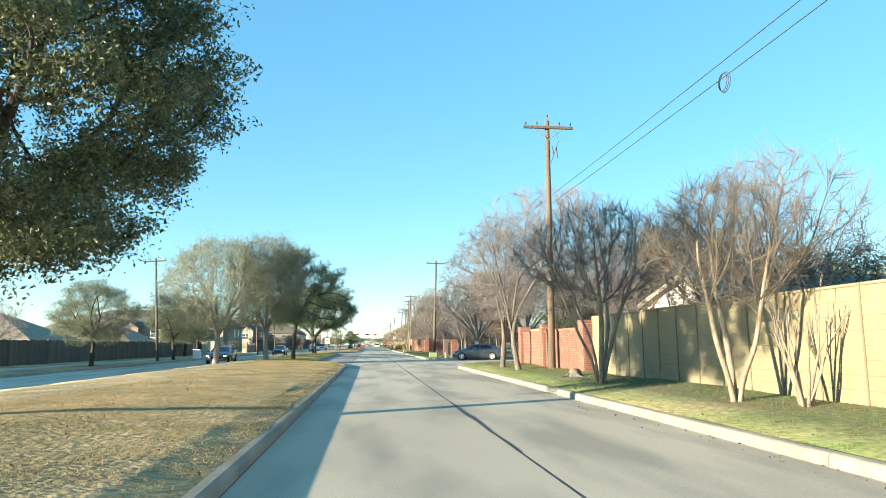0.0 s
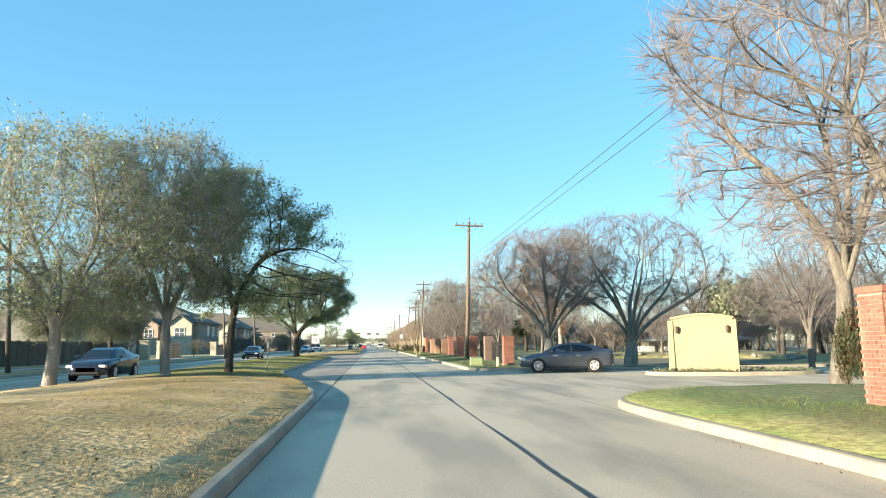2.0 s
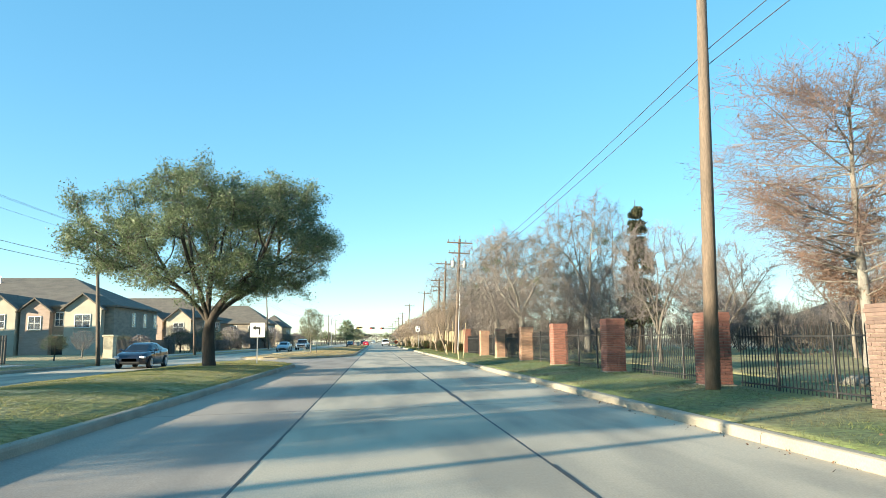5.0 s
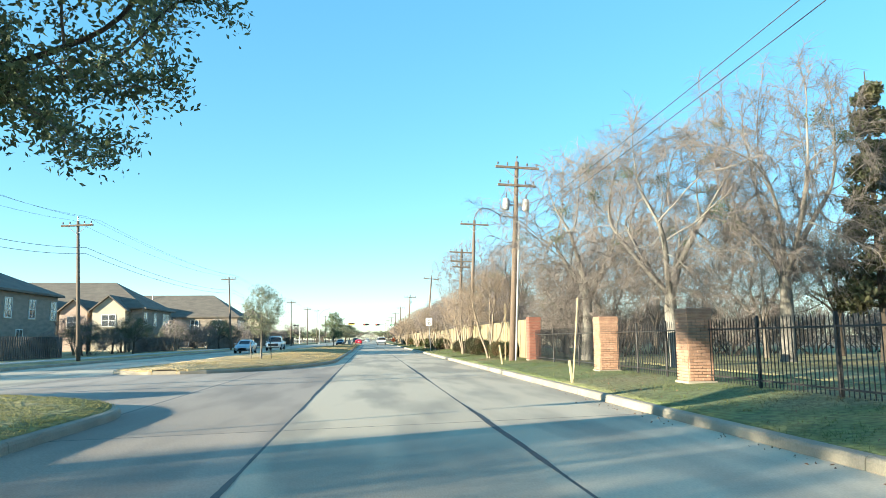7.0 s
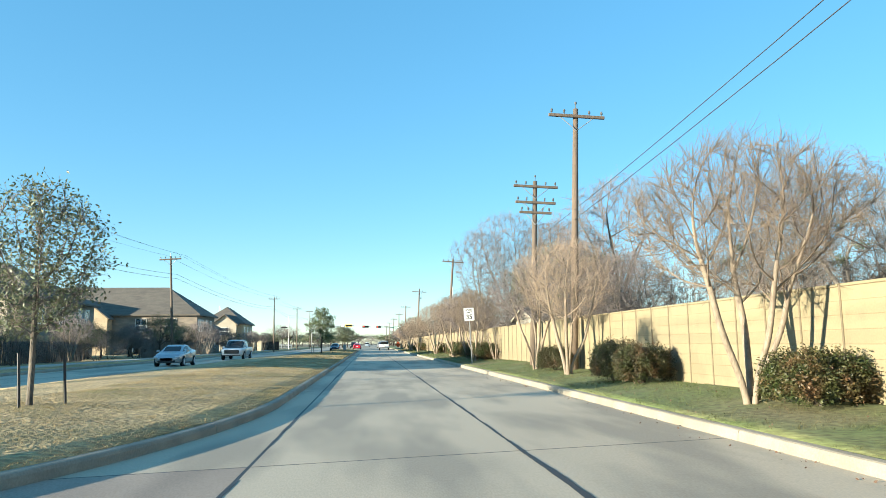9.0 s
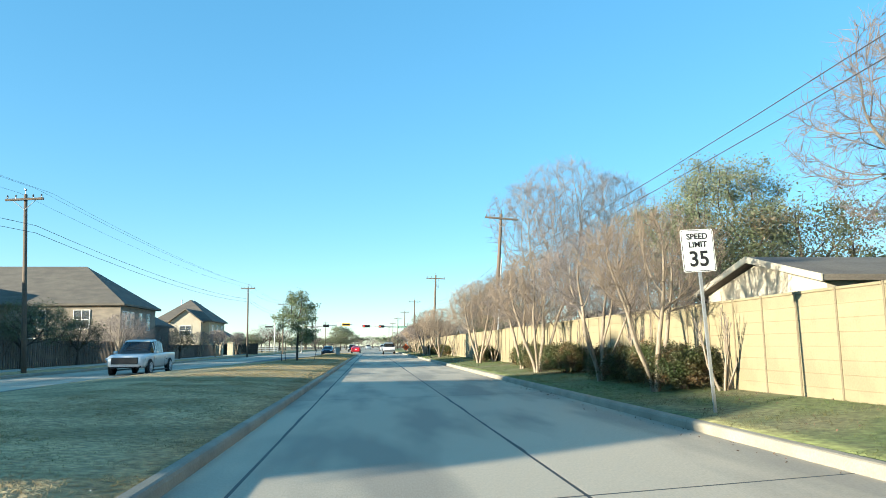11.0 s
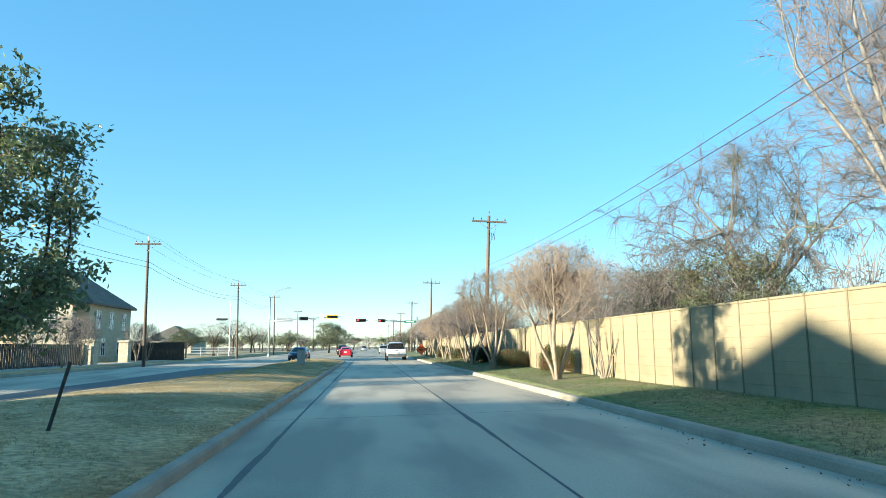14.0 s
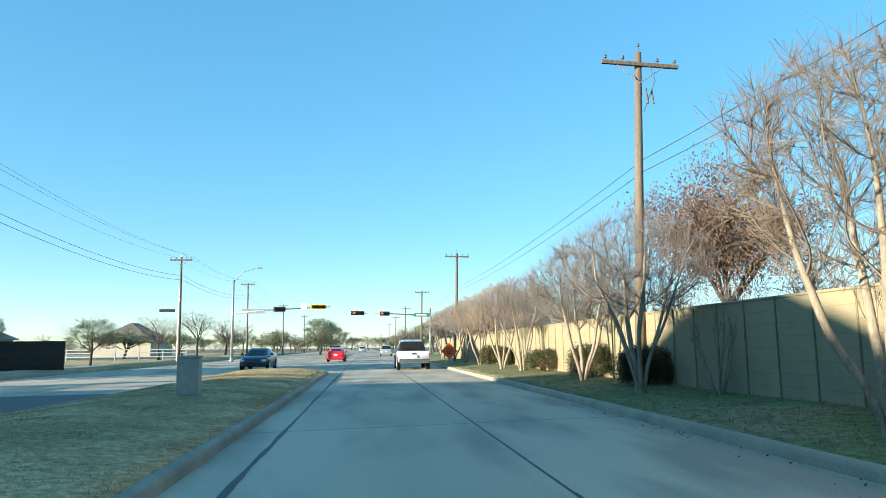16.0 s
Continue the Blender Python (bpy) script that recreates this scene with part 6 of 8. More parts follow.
def hip(g, x0, y0, x1, y1, eave, ridge, over=0.45, pull=1.0, crest=None):
    x0, y0, x1, y1 = x0 - over, y0 - over, x1 + over, y1 + over
    if x1 - x0 >= y1 - y0:
        s = (y1 - y0) / 2
        ym = crest or (y0 + y1) / 2
        a, b2 = (x0 + s, ym, ridge), (x1 - s * pull, ym, ridge)
        tops = [a, b2, b2, a]
    else:
        s = (x1 - x0) / 2
        a, b2 = ((x0 + x1) / 2, y0 + s, ridge), ((x0 + x1) / 2, y1 - s, ridge)
        tops = [a, a, b2, b2]
    lo = [(x0, y0, eave), (x1, y0, eave), (x1, y1, eave), (x0, y1, eave)]
    under = [(p[0], p[1], eave - 0.18) for p in lo]
    vs = lo + under + [a, b2]
    if x1 - x0 >= y1 - y0:
        fs = [(0, 1, 9, 8), (1, 2, 9), (2, 3, 8, 9), (3, 0, 8)]
    else:
        fs = [(0, 1, 8), (1, 2, 9, 8), (2, 3, 9), (3, 0, 8, 9)]
    fs += [(4, 5, 1, 0), (5, 6, 2, 1), (6, 7, 3, 2), (7, 4, 0, 3), (7, 6, 5, 4)]
    g.add(vs, fs)


def gable(parent, x, y, w0, out, eave, peak, wall, roof):
    """A projecting gabled bay on a wall that looks along -y."""
    bay = part("gable_bay", Geo().prism([(x - w0 / 2, 0.1), (x + w0 / 2, 0.1), (x + w0 / 2, eave), (x, peak), (x - w0 / 2, eave)], y - out, y + 0.2), M[wall], parent)
    r = Geo()
    o = 0.35
    k = (peak - eave) / (w0 / 2)
    for s in (-1, 1):
        r.prism([(x, peak + 0.05), (x, peak + 0.22), (x + s * (w0 / 2 + o), eave - k * o + 0.22), (x + s * (w0 / 2 + o), eave - k * o + 0.05)], y - out - 0.4, y + 4.5)
    part("gable_roof", r, M[roof], bay)
    return bay


def house(x0, x1, y0, y1, eave, ridge, wall, roof, label, gables=(), south=(), east=(), name="house", pull=1.0, crest=None):
    z = 0.0
    h = thing(name, label, "house", "houses opposite")
    part("wall", Geo().box(x0, y0, z, x1, y1, eave), M[wall], h)
    r = Geo()
    hip(r, x0, y0, x1, y1, eave, ridge, 0.45, pull, crest)
    rf = part("roof", r, M[roof], h)
    for i, (fx, fy) in enumerate(((0.3, 0.45), (0.55, 0.4), (0.62, 0.62))):
        px, py = x0 + (x1 - x0) * fx, y0 + (y1 - y0) * fy
        part("vent_pipe", Geo().lathe([(0.06, -1.6), (0.06, 0.35), (0.08, 0.4)], 8, (px, py, ridge - 0.6 * (i == 2) - 0.3)), M["galv"], rf)
    for gx, gw, out, ge, gp, gm in gables:
        gable(h, gx, y0, gw, out, ge, gp, gm, roof)
        window(h, gx, y0 - out, ge - 2.0, min(1.6, gw * 0.4), 1.35, "south")
    for k in range(int((x1 - x0 - 4) / 7.5) if eave > 5.2 else 0):
        gx = x1 - 6.5 - k * 7.5
        # flat near-black sheet paints the shade inside an open garage
        gd = part("garage_door", Geo().box(gx - 1.3, y0 - 0.03, 0.1, gx + 1.3, y0 + 0.04, 2.3), M["dark"], h, "shaded garage entrance")
        part("garage_frame", Geo().box(gx - 1.42, y0 - 0.06, 0.1, gx - 1.3, y0 + 0.02, 2.42).box(gx + 1.3, y0 - 0.06, 0.1, gx + 1.42, y0 + 0.02, 2.42).box(gx - 1.3, y0 - 0.06, 2.3, gx + 1.3, y0 + 0.02, 2.42), M["white"], gd)
    for wx, wz, w0, h0 in south:
        window(h, wx, y0, wz, w0, h0, "south")
    for wy, wz, w0, h0 in east:
        window(h, x1, wy, wz, w0, h0, "east")
    return h


house(-62, -28.5, 146.8, 161.8, 5.6, 9.3, "brown_brick", "shingle", "tan brick townhouse row with gabled bays and brown-grey hip roof",
      gables=[(-58, 4.2, 1.0, 5.4, 7.0, "stucco"), (-48, 3.8, 1.0, 5.2, 6.7, "rose"), (-40, 3.6, 1.2, 5.2, 6.7, "stucco"), (-36.4, 3.0, 0.8, 5.0, 6.2, "rose"), (-31.4, 3.8, 1.0, 5.2, 6.7, "stucco")],
      south=[(-43, 3.4, 1.8, 1.4), (-34.2, 3.4, 0.8, 1.4), (-52, 3.4, 1.8, 1.4), (-43, 0.9, 1.8, 1.4), (-52, 0.9, 1.8, 1.4)], east=[(153, 3.4, 1.0, 1.5), (157, 3.4, 1.0, 1.5), (161, 3.4, 1.0, 1.5), (155, 0.9, 1.0, 1.5)], name="townhouse")
house(-62, -27.8, 184.0, 196.4, 5.5, 8.95, "brown_brick", "shingle", "tan townhouse row with rose and cream gables, grey hip roof",
      gables=[(-54, 4.2, 1.0, 5.3, 6.9, "stucco"), (-48.6, 3.2, 0.8, 5.1, 6.4, "rose"), (-43.4, 3.6, 1.0, 5.2, 6.7, "stucco"), (-39.2, 3.2, 0.8, 5.1, 6.4, "stucco"), (-35.6, 3.2, 0.9, 5.0, 6.4, "rose"), (-31.4, 3.8, 1.2, 5.2, 6.8, "stucco")],
      south=[(-51.2, 3.4, 0.9, 1.4), (-46, 3.4, 0.9, 1.4), (-51.2, 0.9, 0.9, 1.4)], east=[(185, 3.4, 1.0, 1.5), (189, 3.4, 1.0, 1.5), (193, 3.4, 1.0, 1.5), (194.5, 3.4, 1.0, 1.5)], name="townhouse", pull=0.8, crest=188.4)
house(-56, -22.3, 216.0, 226.2, 5.4, 9.3, "brown_brick", "shingle", "tan brick two-storey townhouse row with broad brown hip roof",
      gables=[(-44, 6.0, 1.0, 4.9, 7.2, "stucco"), (-35.5, 5.2, 1.6, 4.9, 7.0, "cream")],
      south=[(-29.3, 3.2, 1.3, 1.6), (-25.6, 3.2, 1.3, 1.6), (-39.8, 3.2, 1.2, 1.4)], east=[(216.9, 3.2, 0.7, 1.5), (217.9, 3.2, 0.7, 1.5), (219, 3.2, 0.8, 1.5), (221.5, 3.2, 0.8, 1.5), (223.8, 3.2, 0.8, 1.5)], name="townhouse")
house(-44, -23.6, 226.6, 236.2, 3.9, 7.2, "brown_brick", "shingle", "low rear wing of the townhouse row under a brown hip roof", east=[(229.5, 1.0, 1.0, 1.4), (233.0, 1.0, 1.0, 1.4)], name="townhouse")
house(-31.4, -23.8, 257.6, 268.2, 5.4, 8.7, "cream", "shingle", "two-storey cream house with arched entry and pyramid roof",
      gables=[(-27.0, 4.4, 1.0, 5.2, 6.9, "stucco")], south=[(-30.2, 3.2, 0.9, 1.3)], east=[(259.6, 3.2, 0.9, 1.5), (262.8, 3.2, 0.9, 1.5), (266.2, 3.2, 0.9, 1.5), (261, 0.8, 0.9, 1.5), (265, 0.8, 0.9, 1.5)])
house(-62, -42, 128, 143, 2.6, 7.2, "stucco", "shingle_tan", "single-storey house with a big tan hip roof behind the board fence", south=[(-50, 1.0, 1.6, 1.2), (-45, 1.0, 1.6, 1.2)])
house(-62, -44, 96, 112, 2.6, 6.6, "stucco", "shingle_tan", "single-storey house with a tan hip roof behind the board fence")
house(-60, -46, 305, 320, 3.0, 7.4, "stucco", "shingle_tan", "distant house with a steep tan roof past the crossing")
house(-48, -38, 352, 366, 3.0, 6.4, "stucco", "shingle", "distant house with a grey roof past the crossing")
# roofs behind the panel fence
def gable_house(x0, x1, y0, y1, eave, ridge, wall, roof, label, chimney=None):
    """A low building with its gable end towards the road."""
    h = thing("garden_house", label, "house", "low houses behind the fence")
    ym = (y0 + y1) / 2
    part("wall", Geo().prism([(y0, 0.0), (y1, 0.0), (y1, eave), (ym, ridge - 0.06), (y0, eave)], x0, x1, "x"), M[wall], h)
    g = Geo()
    k = (ridge - eave) / (ym - y0)
    for s in (-1, 1):
        e = ym + s * (ym - y0 + 0.3)
        g.prism([(ym, ridge), (ym, ridge + 0.14), (e, eave - 0.3 * k + 0.14), (e, eave - 0.3 * k)], x0 - 0.3, x1 + 0.3, "x")
    part("roof", g, M[roof], h)
    for s in (-1, 1):
        e = ym + s * (ym - y0 + 0.32)
        part("barge_board", Geo().prism([(ym, ridge - 0.02), (ym, ridge + 0.15), (e, eave - 0.32 * k + 0.15), (e, eave - 0.32 * k - 0.02)], x0 - 0.34, x0 - 0.301, "x"), M["stucco"], h)
    if chimney:
        cx, cy, cz = chimney
        part("chimney", Geo().box(cx - 0.35, cy - 0.3, 2.0, cx + 0.35, cy + 0.3, cz).box(cx - 0.42, cy - 0.37, cz, cx + 0.42, cy + 0.37, cz + 0.12).lathe([(0.14, 0), (0.14, 0.3), (0.2, 0.34), (0.2, 0.4)], 8, (cx, cy, cz + 0.12)), M["cream"], h)
    return h


gable_house(12.0, 24, 21.6, 29.0, 2.9, 3.75, "white", "shingle_tan", "low white-gabled house with a pale roof behind the fence")
gable_house(10.5, 22, 165.9, 171.6, 2.84, 3.55, "stucco", "shingle", "cream gabled house with a brown roof behind the fence")
gable_house(14.0, 26, 187.0, 199.5, 2.5, 3.3, "stucco", "shingle", "low house with green-grey roof behind the fence")
gable_house(10.6, 17, 231.3, 234.0, 2.74, 3.28, "stucco", "shingle_tan", "small cream shed with a tan shingle roof behind the fence")

# ---------------------------------------------------------------- trees beyond the fences and in the distance
rb = random.Random(19)
def grove(kinds, spots, group, hs=(0.85, 1.2)):
    for x, y, h in spots:
        k = rb.choice(kinds)
        plant(k, x, y, h * rb.uniform(*hs), h * rb.uniform(0.85, 1.25), rb.uniform(0, 360), group=group)


# behind the first tan fence
grove(["back_bare"], [(10.6, 17, 5.4), (11.5, 22.5, 5.8), (10.8, 27, 5.6), (12.5, 8.0, 4.0)], "trees behind the fence")
grove(["back_green"], [(14.5, 29, 5.6), (17, 24, 5.2)], "trees behind the fence")
grove(["back_bare"], [(11.5, 34, 7.0), (15.5, 36, 7.4), (19, 40, 7.0)], "trees behind the fence")
plant("oak_b", 10.6, 35.2, 4.4, 4.6, 20, label="dark evergreen oak rising behind the brick screen wall")
# the park behind the iron fence
grove(["back_bare"], [(22, 60, 7), (26, 66, 8), (30, 74, 7), (34, 82, 8), (24, 100, 7), (19, 104, 6), (29, 96, 8), (36, 62, 8), (42, 74, 8), (44, 92, 9), (33, 108, 8), (23, 112, 7), (27, 122, 8),
                                              (19, 49, 7), (26, 44, 8), (33, 50, 8), (14, 108, 6), (13, 98, 6), (40, 104, 9), (50, 84, 9), (54, 70, 9), (52, 56, 9), (48, 110, 9)], "bare trees in the park")
grove(["back_green"], [(38, 55, 6), (47, 98, 7), (24, 128, 6)], "evergreen trees in the park")
grove(["gnarled", "back_bare"], [(13.5, 132, 7), (17.5, 136, 8), (13, 140, 6.5), (20, 128, 8), (14.5, 146, 7), (22, 142, 8)], "bare trees behind the fence")
grove(["back_bare"], [(25 + (i * 37 % 17), 72 + i * 2.6, 4.2) for i in range(20)], "low bare trees in the park")
grove(["far_bare", "far_bare", "far_green"], [(30 + (i * 29 % 31), 44 + i * 3.1, 7.5) for i in range(26)], "bare trees far back in the park")
# thickets closing the park and filling in behind the fences
for i in range(34):
    plant("brush", 40 + rb.uniform(-3, 8), 38 + i * 3.4, 5.0 + rb.uniform(-0.8, 1.8), 6.6, rb.uniform(0, 360), group="thickets at the back of the park")
for i in range(16):
    plant("brush", 26 + rb.uniform(-4, 8), 96 + i * 3.0, 3.8 + rb.uniform(-0.8, 1.2), 5.4, rb.uniform(0, 360), group="thickets in the park")
for i in range(34):
    y = 131 + i * 4.6
    if not (163 < y < 175 or 230 < y < 236):
        plant("brush", 12.2 + rb.uniform(-0.6, 1.6), y, 4.4 + rb.uniform(-0.5, 1.3), 5.2, rb.uniform(0, 360), group="thickets behind the fence")
for i in range(40):
    plant("brush", -150 + i * 8 + rb.uniform(-3, 3), 560 + rb.uniform(0, 40), 6.0 + rb.uniform(-1, 2), 12.0, rb.uniform(0, 360), group="thickets on the horizon")
for i in range(26):
    plant("brush", -76 + rb.uniform(-4, 4), 60 + i * 15, 5.0 + rb.uniform(-0.8, 1.5), 11.0, rb.uniform(0, 360), group="thickets behind the houses")
for i in range(30):
    plant("brush", 18 + (i * 17 % 43) + rb.uniform(-2, 2), 131 + (i * 29 % 47), 4.2 + rb.uniform(-0.8, 1.4), 6.0, rb.uniform(0, 360), group="thickets beyond the park")
for i in range(18):
    plant("brush", 13.5 + (i * 5 % 13) + rb.uniform(-0.6, 0.6), 131.5 + i * 0.9, 3.4 + rb.uniform(-0.5, 0.9), 4.4, rb.uniform(0, 360), group="thickets beyond the iron fence")
house(44, 62, 130, 142, 2.8, 5.8, "cream", "shingle", "low pale house with a grey roof beyond the park", south=[(47, 1.0, 1.4, 1.2), (52, 1.0, 1.4, 1.2), (57, 1.0, 1.4, 1.2)])
# behind the long tan fence
grove(["back_bare"], [(10.8, 151, 5.5), (12, 160, 6.0), (12.5, 156, 6.4)], "bare trees behind the fence")
for x, y, h0, s0, a0 in ((14.5, 211.0, 15.5, 9.5, 40), (18.5, 214.5, 18.5, 11.5, 200), (24.0, 217.0, 18.0, 11.5, 100), (12.2, 163.6, 8.6, 7.0, 70), (13.6, 158.5, 10.0, 8.0, 300)):
    plant("tall_up" if h0 > 12 else "elm_tall", x, y, h0, s0, a0, label="tall bare tree with upswept pale limbs beyond the tan fence")
grove(["back_green"], [(14.5, 178, 7.2), (12.6, 161, 6.2), (17, 176.5, 7)], "evergreen trees behind the fence", (0.95, 1.1))
grove(["back_bare"], [(11.2, 177, 5.6), (12.5, 186, 5.6), (11.4, 225, 4.9), (12.4, 229, 5.2)], "bare trees behind the fence")
grove(["back_green"], [(11.6, 215.2, 4.2), (12.0, 220.4, 4.3), (18.6, 240.5, 6.2), (15.6, 238.5, 4.3)], "evergreen trees behind the fence", (0.95, 1.1))
plant("oak_b", 16.5, 182.0, 9.6, 9.0, 120, label="dense evergreen oak behind the tan fence")
plant("gnarled", 12.9, 216.6, 8.4, 9.4, 30, label="spreading bare tree with arching limbs behind the tan fence")
plant("back_green", 17.3, 233.5, 6.2, 7.4, 10)
plant("back_rust", 16.6, 252.0, 9.5, 7.6, 60)
plant("back_green", 19.5, 242, 6.9, 6.0, 90)
grove(["back_bare", "back_rust", "back_bare"], [(11.5, 256, 5.2), (11.4, 263, 5.2), (11.4, 271, 5.2), (11.6, 280, 5.2), (11.6, 290, 5.4)], "trees behind the fence")
for i in range(26):
    y = 300 + i * 17
    plant("far_bare" if i % 3 else "far_green", 9.5 + rb.uniform(0, 3) + i * 0.15, y, 6.0 + rb.uniform(-1, 1.5), 7.5, rb.uniform(0, 360), group="distant roadside trees")
    if i % 2:
        plant("far_bare", 17 + rb.uniform(0, 5), y + 8, 7.5, 9.0, rb.uniform(0, 360), group="distant roadside trees")
# opposite side
grove(["back_bare"], [(-26, 40, 4.2), (-30, 60, 5), (-27, 78, 4.6), (-34, 92, 5.5)], "bare trees opposite")
grove(["back_green"], [(-31, 30, 4.2), (-36, 47, 4.6), (-30, 118, 4.6)], "evergreen trees opposite")
plant("oak_b", -23.0, 91.0, 5.8, 7.8, 15, label="evergreen oak with a dark trunk on the opposite verge")
plant("oak_b", -18.7, 50.0, 5.8, 6.8, 95, label="evergreen oak with a dark trunk on the opposite verge")
for i, (x, y, h) in enumerate([(-22.5, 119, 3.8), (-24, 127.5, 4.2), (-21.5, 134, 3.6), (-25, 140, 4.0), (-22.5, 147, 3.6), (-24.5, 156, 3.4), (-22, 163, 3.8), (-25, 170, 3.6), (-22, 177, 3.6), (-24, 184, 3.6),
                               (-21.5, 191, 3.2), (-24.5, 198, 3.4), (-21, 204, 3.8), (-22, 209, 3.0), (-20.8, 216, 3.2), (-20.2, 228, 3.4), (-22.5, 232, 3.6), (-20.6, 239, 3.2), (-21.0, 196, 4.6), (-19.8, 221.0, 3.6), (-20.8, 212.5, 4.2), (-22.0, 201.0, 4.6)]):
    k = 0.55 if y < 152 else 1.0
    plant(("back_green", "back_bare", "myrtle_a")[i % 3], x, y, h * k, h * 1.05 * k, i * 71, group="small trees before the townhouses")
for i in range(15):
    plant("brush", -22.6 + rb.uniform(-1.2, 1.0), 152 + i * 4.3, 2.4 + rb.uniform(-0.4, 0.8), 3.6, rb.uniform(0, 360), group="thickets before the townhouses")
for i in range(13):
    plant("back_green", -24.6 + rb.uniform(-1.5, 1.5), 155 + i * 4.3, 2.7 + rb.uniform(-0.4, 0.7), 4.0, rb.uniform(0, 360), group="evergreen shrubs before the townhouses")
for i, (x, y) in enumerate([(-19.6, 242.5), (-19.8, 246.0), (-20.0, 258.5), (-20.0, 261.5)]):
    plant("myrtle_a", x, y, 3.5, 2.6, i * 90, group="crape myrtles before the cream house")
plant("back_green", -21.0, 279.0, 4.0, 4.4, 0, label="rounded olive-green tree by the drive gate")
plant("back_bare", -34.0, 275.0, 6.4, 6.4, 30, label="bare grey tree behind the dark fence")
for i in range(30):
    y = 305 + i * 14
    plant(("far_bare", "far_green", "far_bare", "far_green")[i % 4], -22 - rb.uniform(0, 14), y, 5.5 + rb.uniform(-1.5, 2), 8.0, rb.uniform(0, 360), group="distant trees opposite")
plant("oak_b", -9.5, 372.0, 7.5, 10, 30, label="distant dark evergreen oak on the far median")
plant("oak_b", -8.5, 395.0, 7.0, 9, 80, label="distant dark evergreen oak on the far median")
for i in range(22):
    plant("far_bare" if i % 2 else "far_green", -120 + i * 11 + rb.uniform(-3, 3), 640 + rb.uniform(0, 60), 9, 16, rb.uniform(0, 360), group="distant trees on the horizon")

# ---------------------------------------------------------------- vehicles
def rounded_rect(half, z0, z1, n=5, r=0.2):
    """Cross-section of a body: points round from the left sill over the roof to the right."""
    pts = []
    for cx, cz, a0 in ((half - r, z1 - r, 0), (-half + r, z1 - r, 90)):
        for i in range(n):
            a = radians(a0 + 90 * i / (n - 1))
            pts.append((cx + r * math.cos(a), cz + r * math.sin(a)))
    pts += [(-half, z0 + 0.12), (-half + 0.12, z0), (half - 0.12, z0), (half, z0 + 0.12)]
    return pts


def body_loft(stations):
    """stations: (x along the car, half width, sill height, top height, corner radius)."""
    g = Geo()
    g.loft([[(x, p[0], p[1]) for p in rounded_rect(hw, z0, z1, 5, r)] for x, hw, z0, z1, r in stations], True)
    return g


def glasshouse(stations):
    """stations: (x, half width at the belt, belt height, half width at the roof, roof height)."""
    g = Geo()
    g.loft([[(x, -hb, zb), (x, hb, zb), (x, ht + 0.02, zt - 0.08), (x, ht - 0.1, zt), (x, -ht + 0.1, zt), (x, -ht - 0.02, zt - 0.08)] for x, hb, zb, ht, zt in stations], True)
    return g


def wheel(parent, x, y, r, w0, out):
    side = 1 if out > 0 else -1
    m = pose(x, y, r, 90, 0, 0)
    wl = part("wheel", Geo().ring([(r * 0.66, -w0 / 2), (r * 0.93, -w0 / 2), (r, -w0 * 0.36), (r, w0 * 0.36), (r * 0.93, w0 / 2), (r * 0.66, w0 / 2)], 28), M["tyre"], parent, "black rubber tyre", True, m)
    rim = Geo()
    z = -side * w0 * 0.42
    rim.ring([(r * 0.68, z - 0.02), (r * 0.68, z + 0.02), (r * 0.61, z + 0.02), (r * 0.61, z - 0.02)], 28)
    rim.lathe([(0.0, z - 0.03), (r * 0.17, z - 0.03), (r * 0.17, z + 0.03), (0, z + 0.03)], 12)
    for i in range(10):
        a = 2 * math.pi * (i // 2 + (0.1 if i % 2 else -0.1) * 1.6) / 5
        c, s = math.cos(a), math.sin(a)
        rim.loft([[(r * 0.1 * c - t * s, r * 0.1 * s + t * c, z + e) for t, e in ((-0.016, -0.02), (0.016, -0.02), (0.016, 0.02), (-0.016, 0.02))],
                  [(r * 0.63 * c - t * s, r * 0.63 * s + t * c, z + e) for t, e in ((-0.013, -0.015), (0.013, -0.015), (0.013, 0.015), (-0.013, 0.015))]])
    part("rim", rim, M["rim"], wl)
    part("brake_disc", Geo().lathe([(0.0, -0.02), (r * 0.6, -0.02), (r * 0.6, 0.02), (0, 0.02)], 20), M["black_trim"], wl)


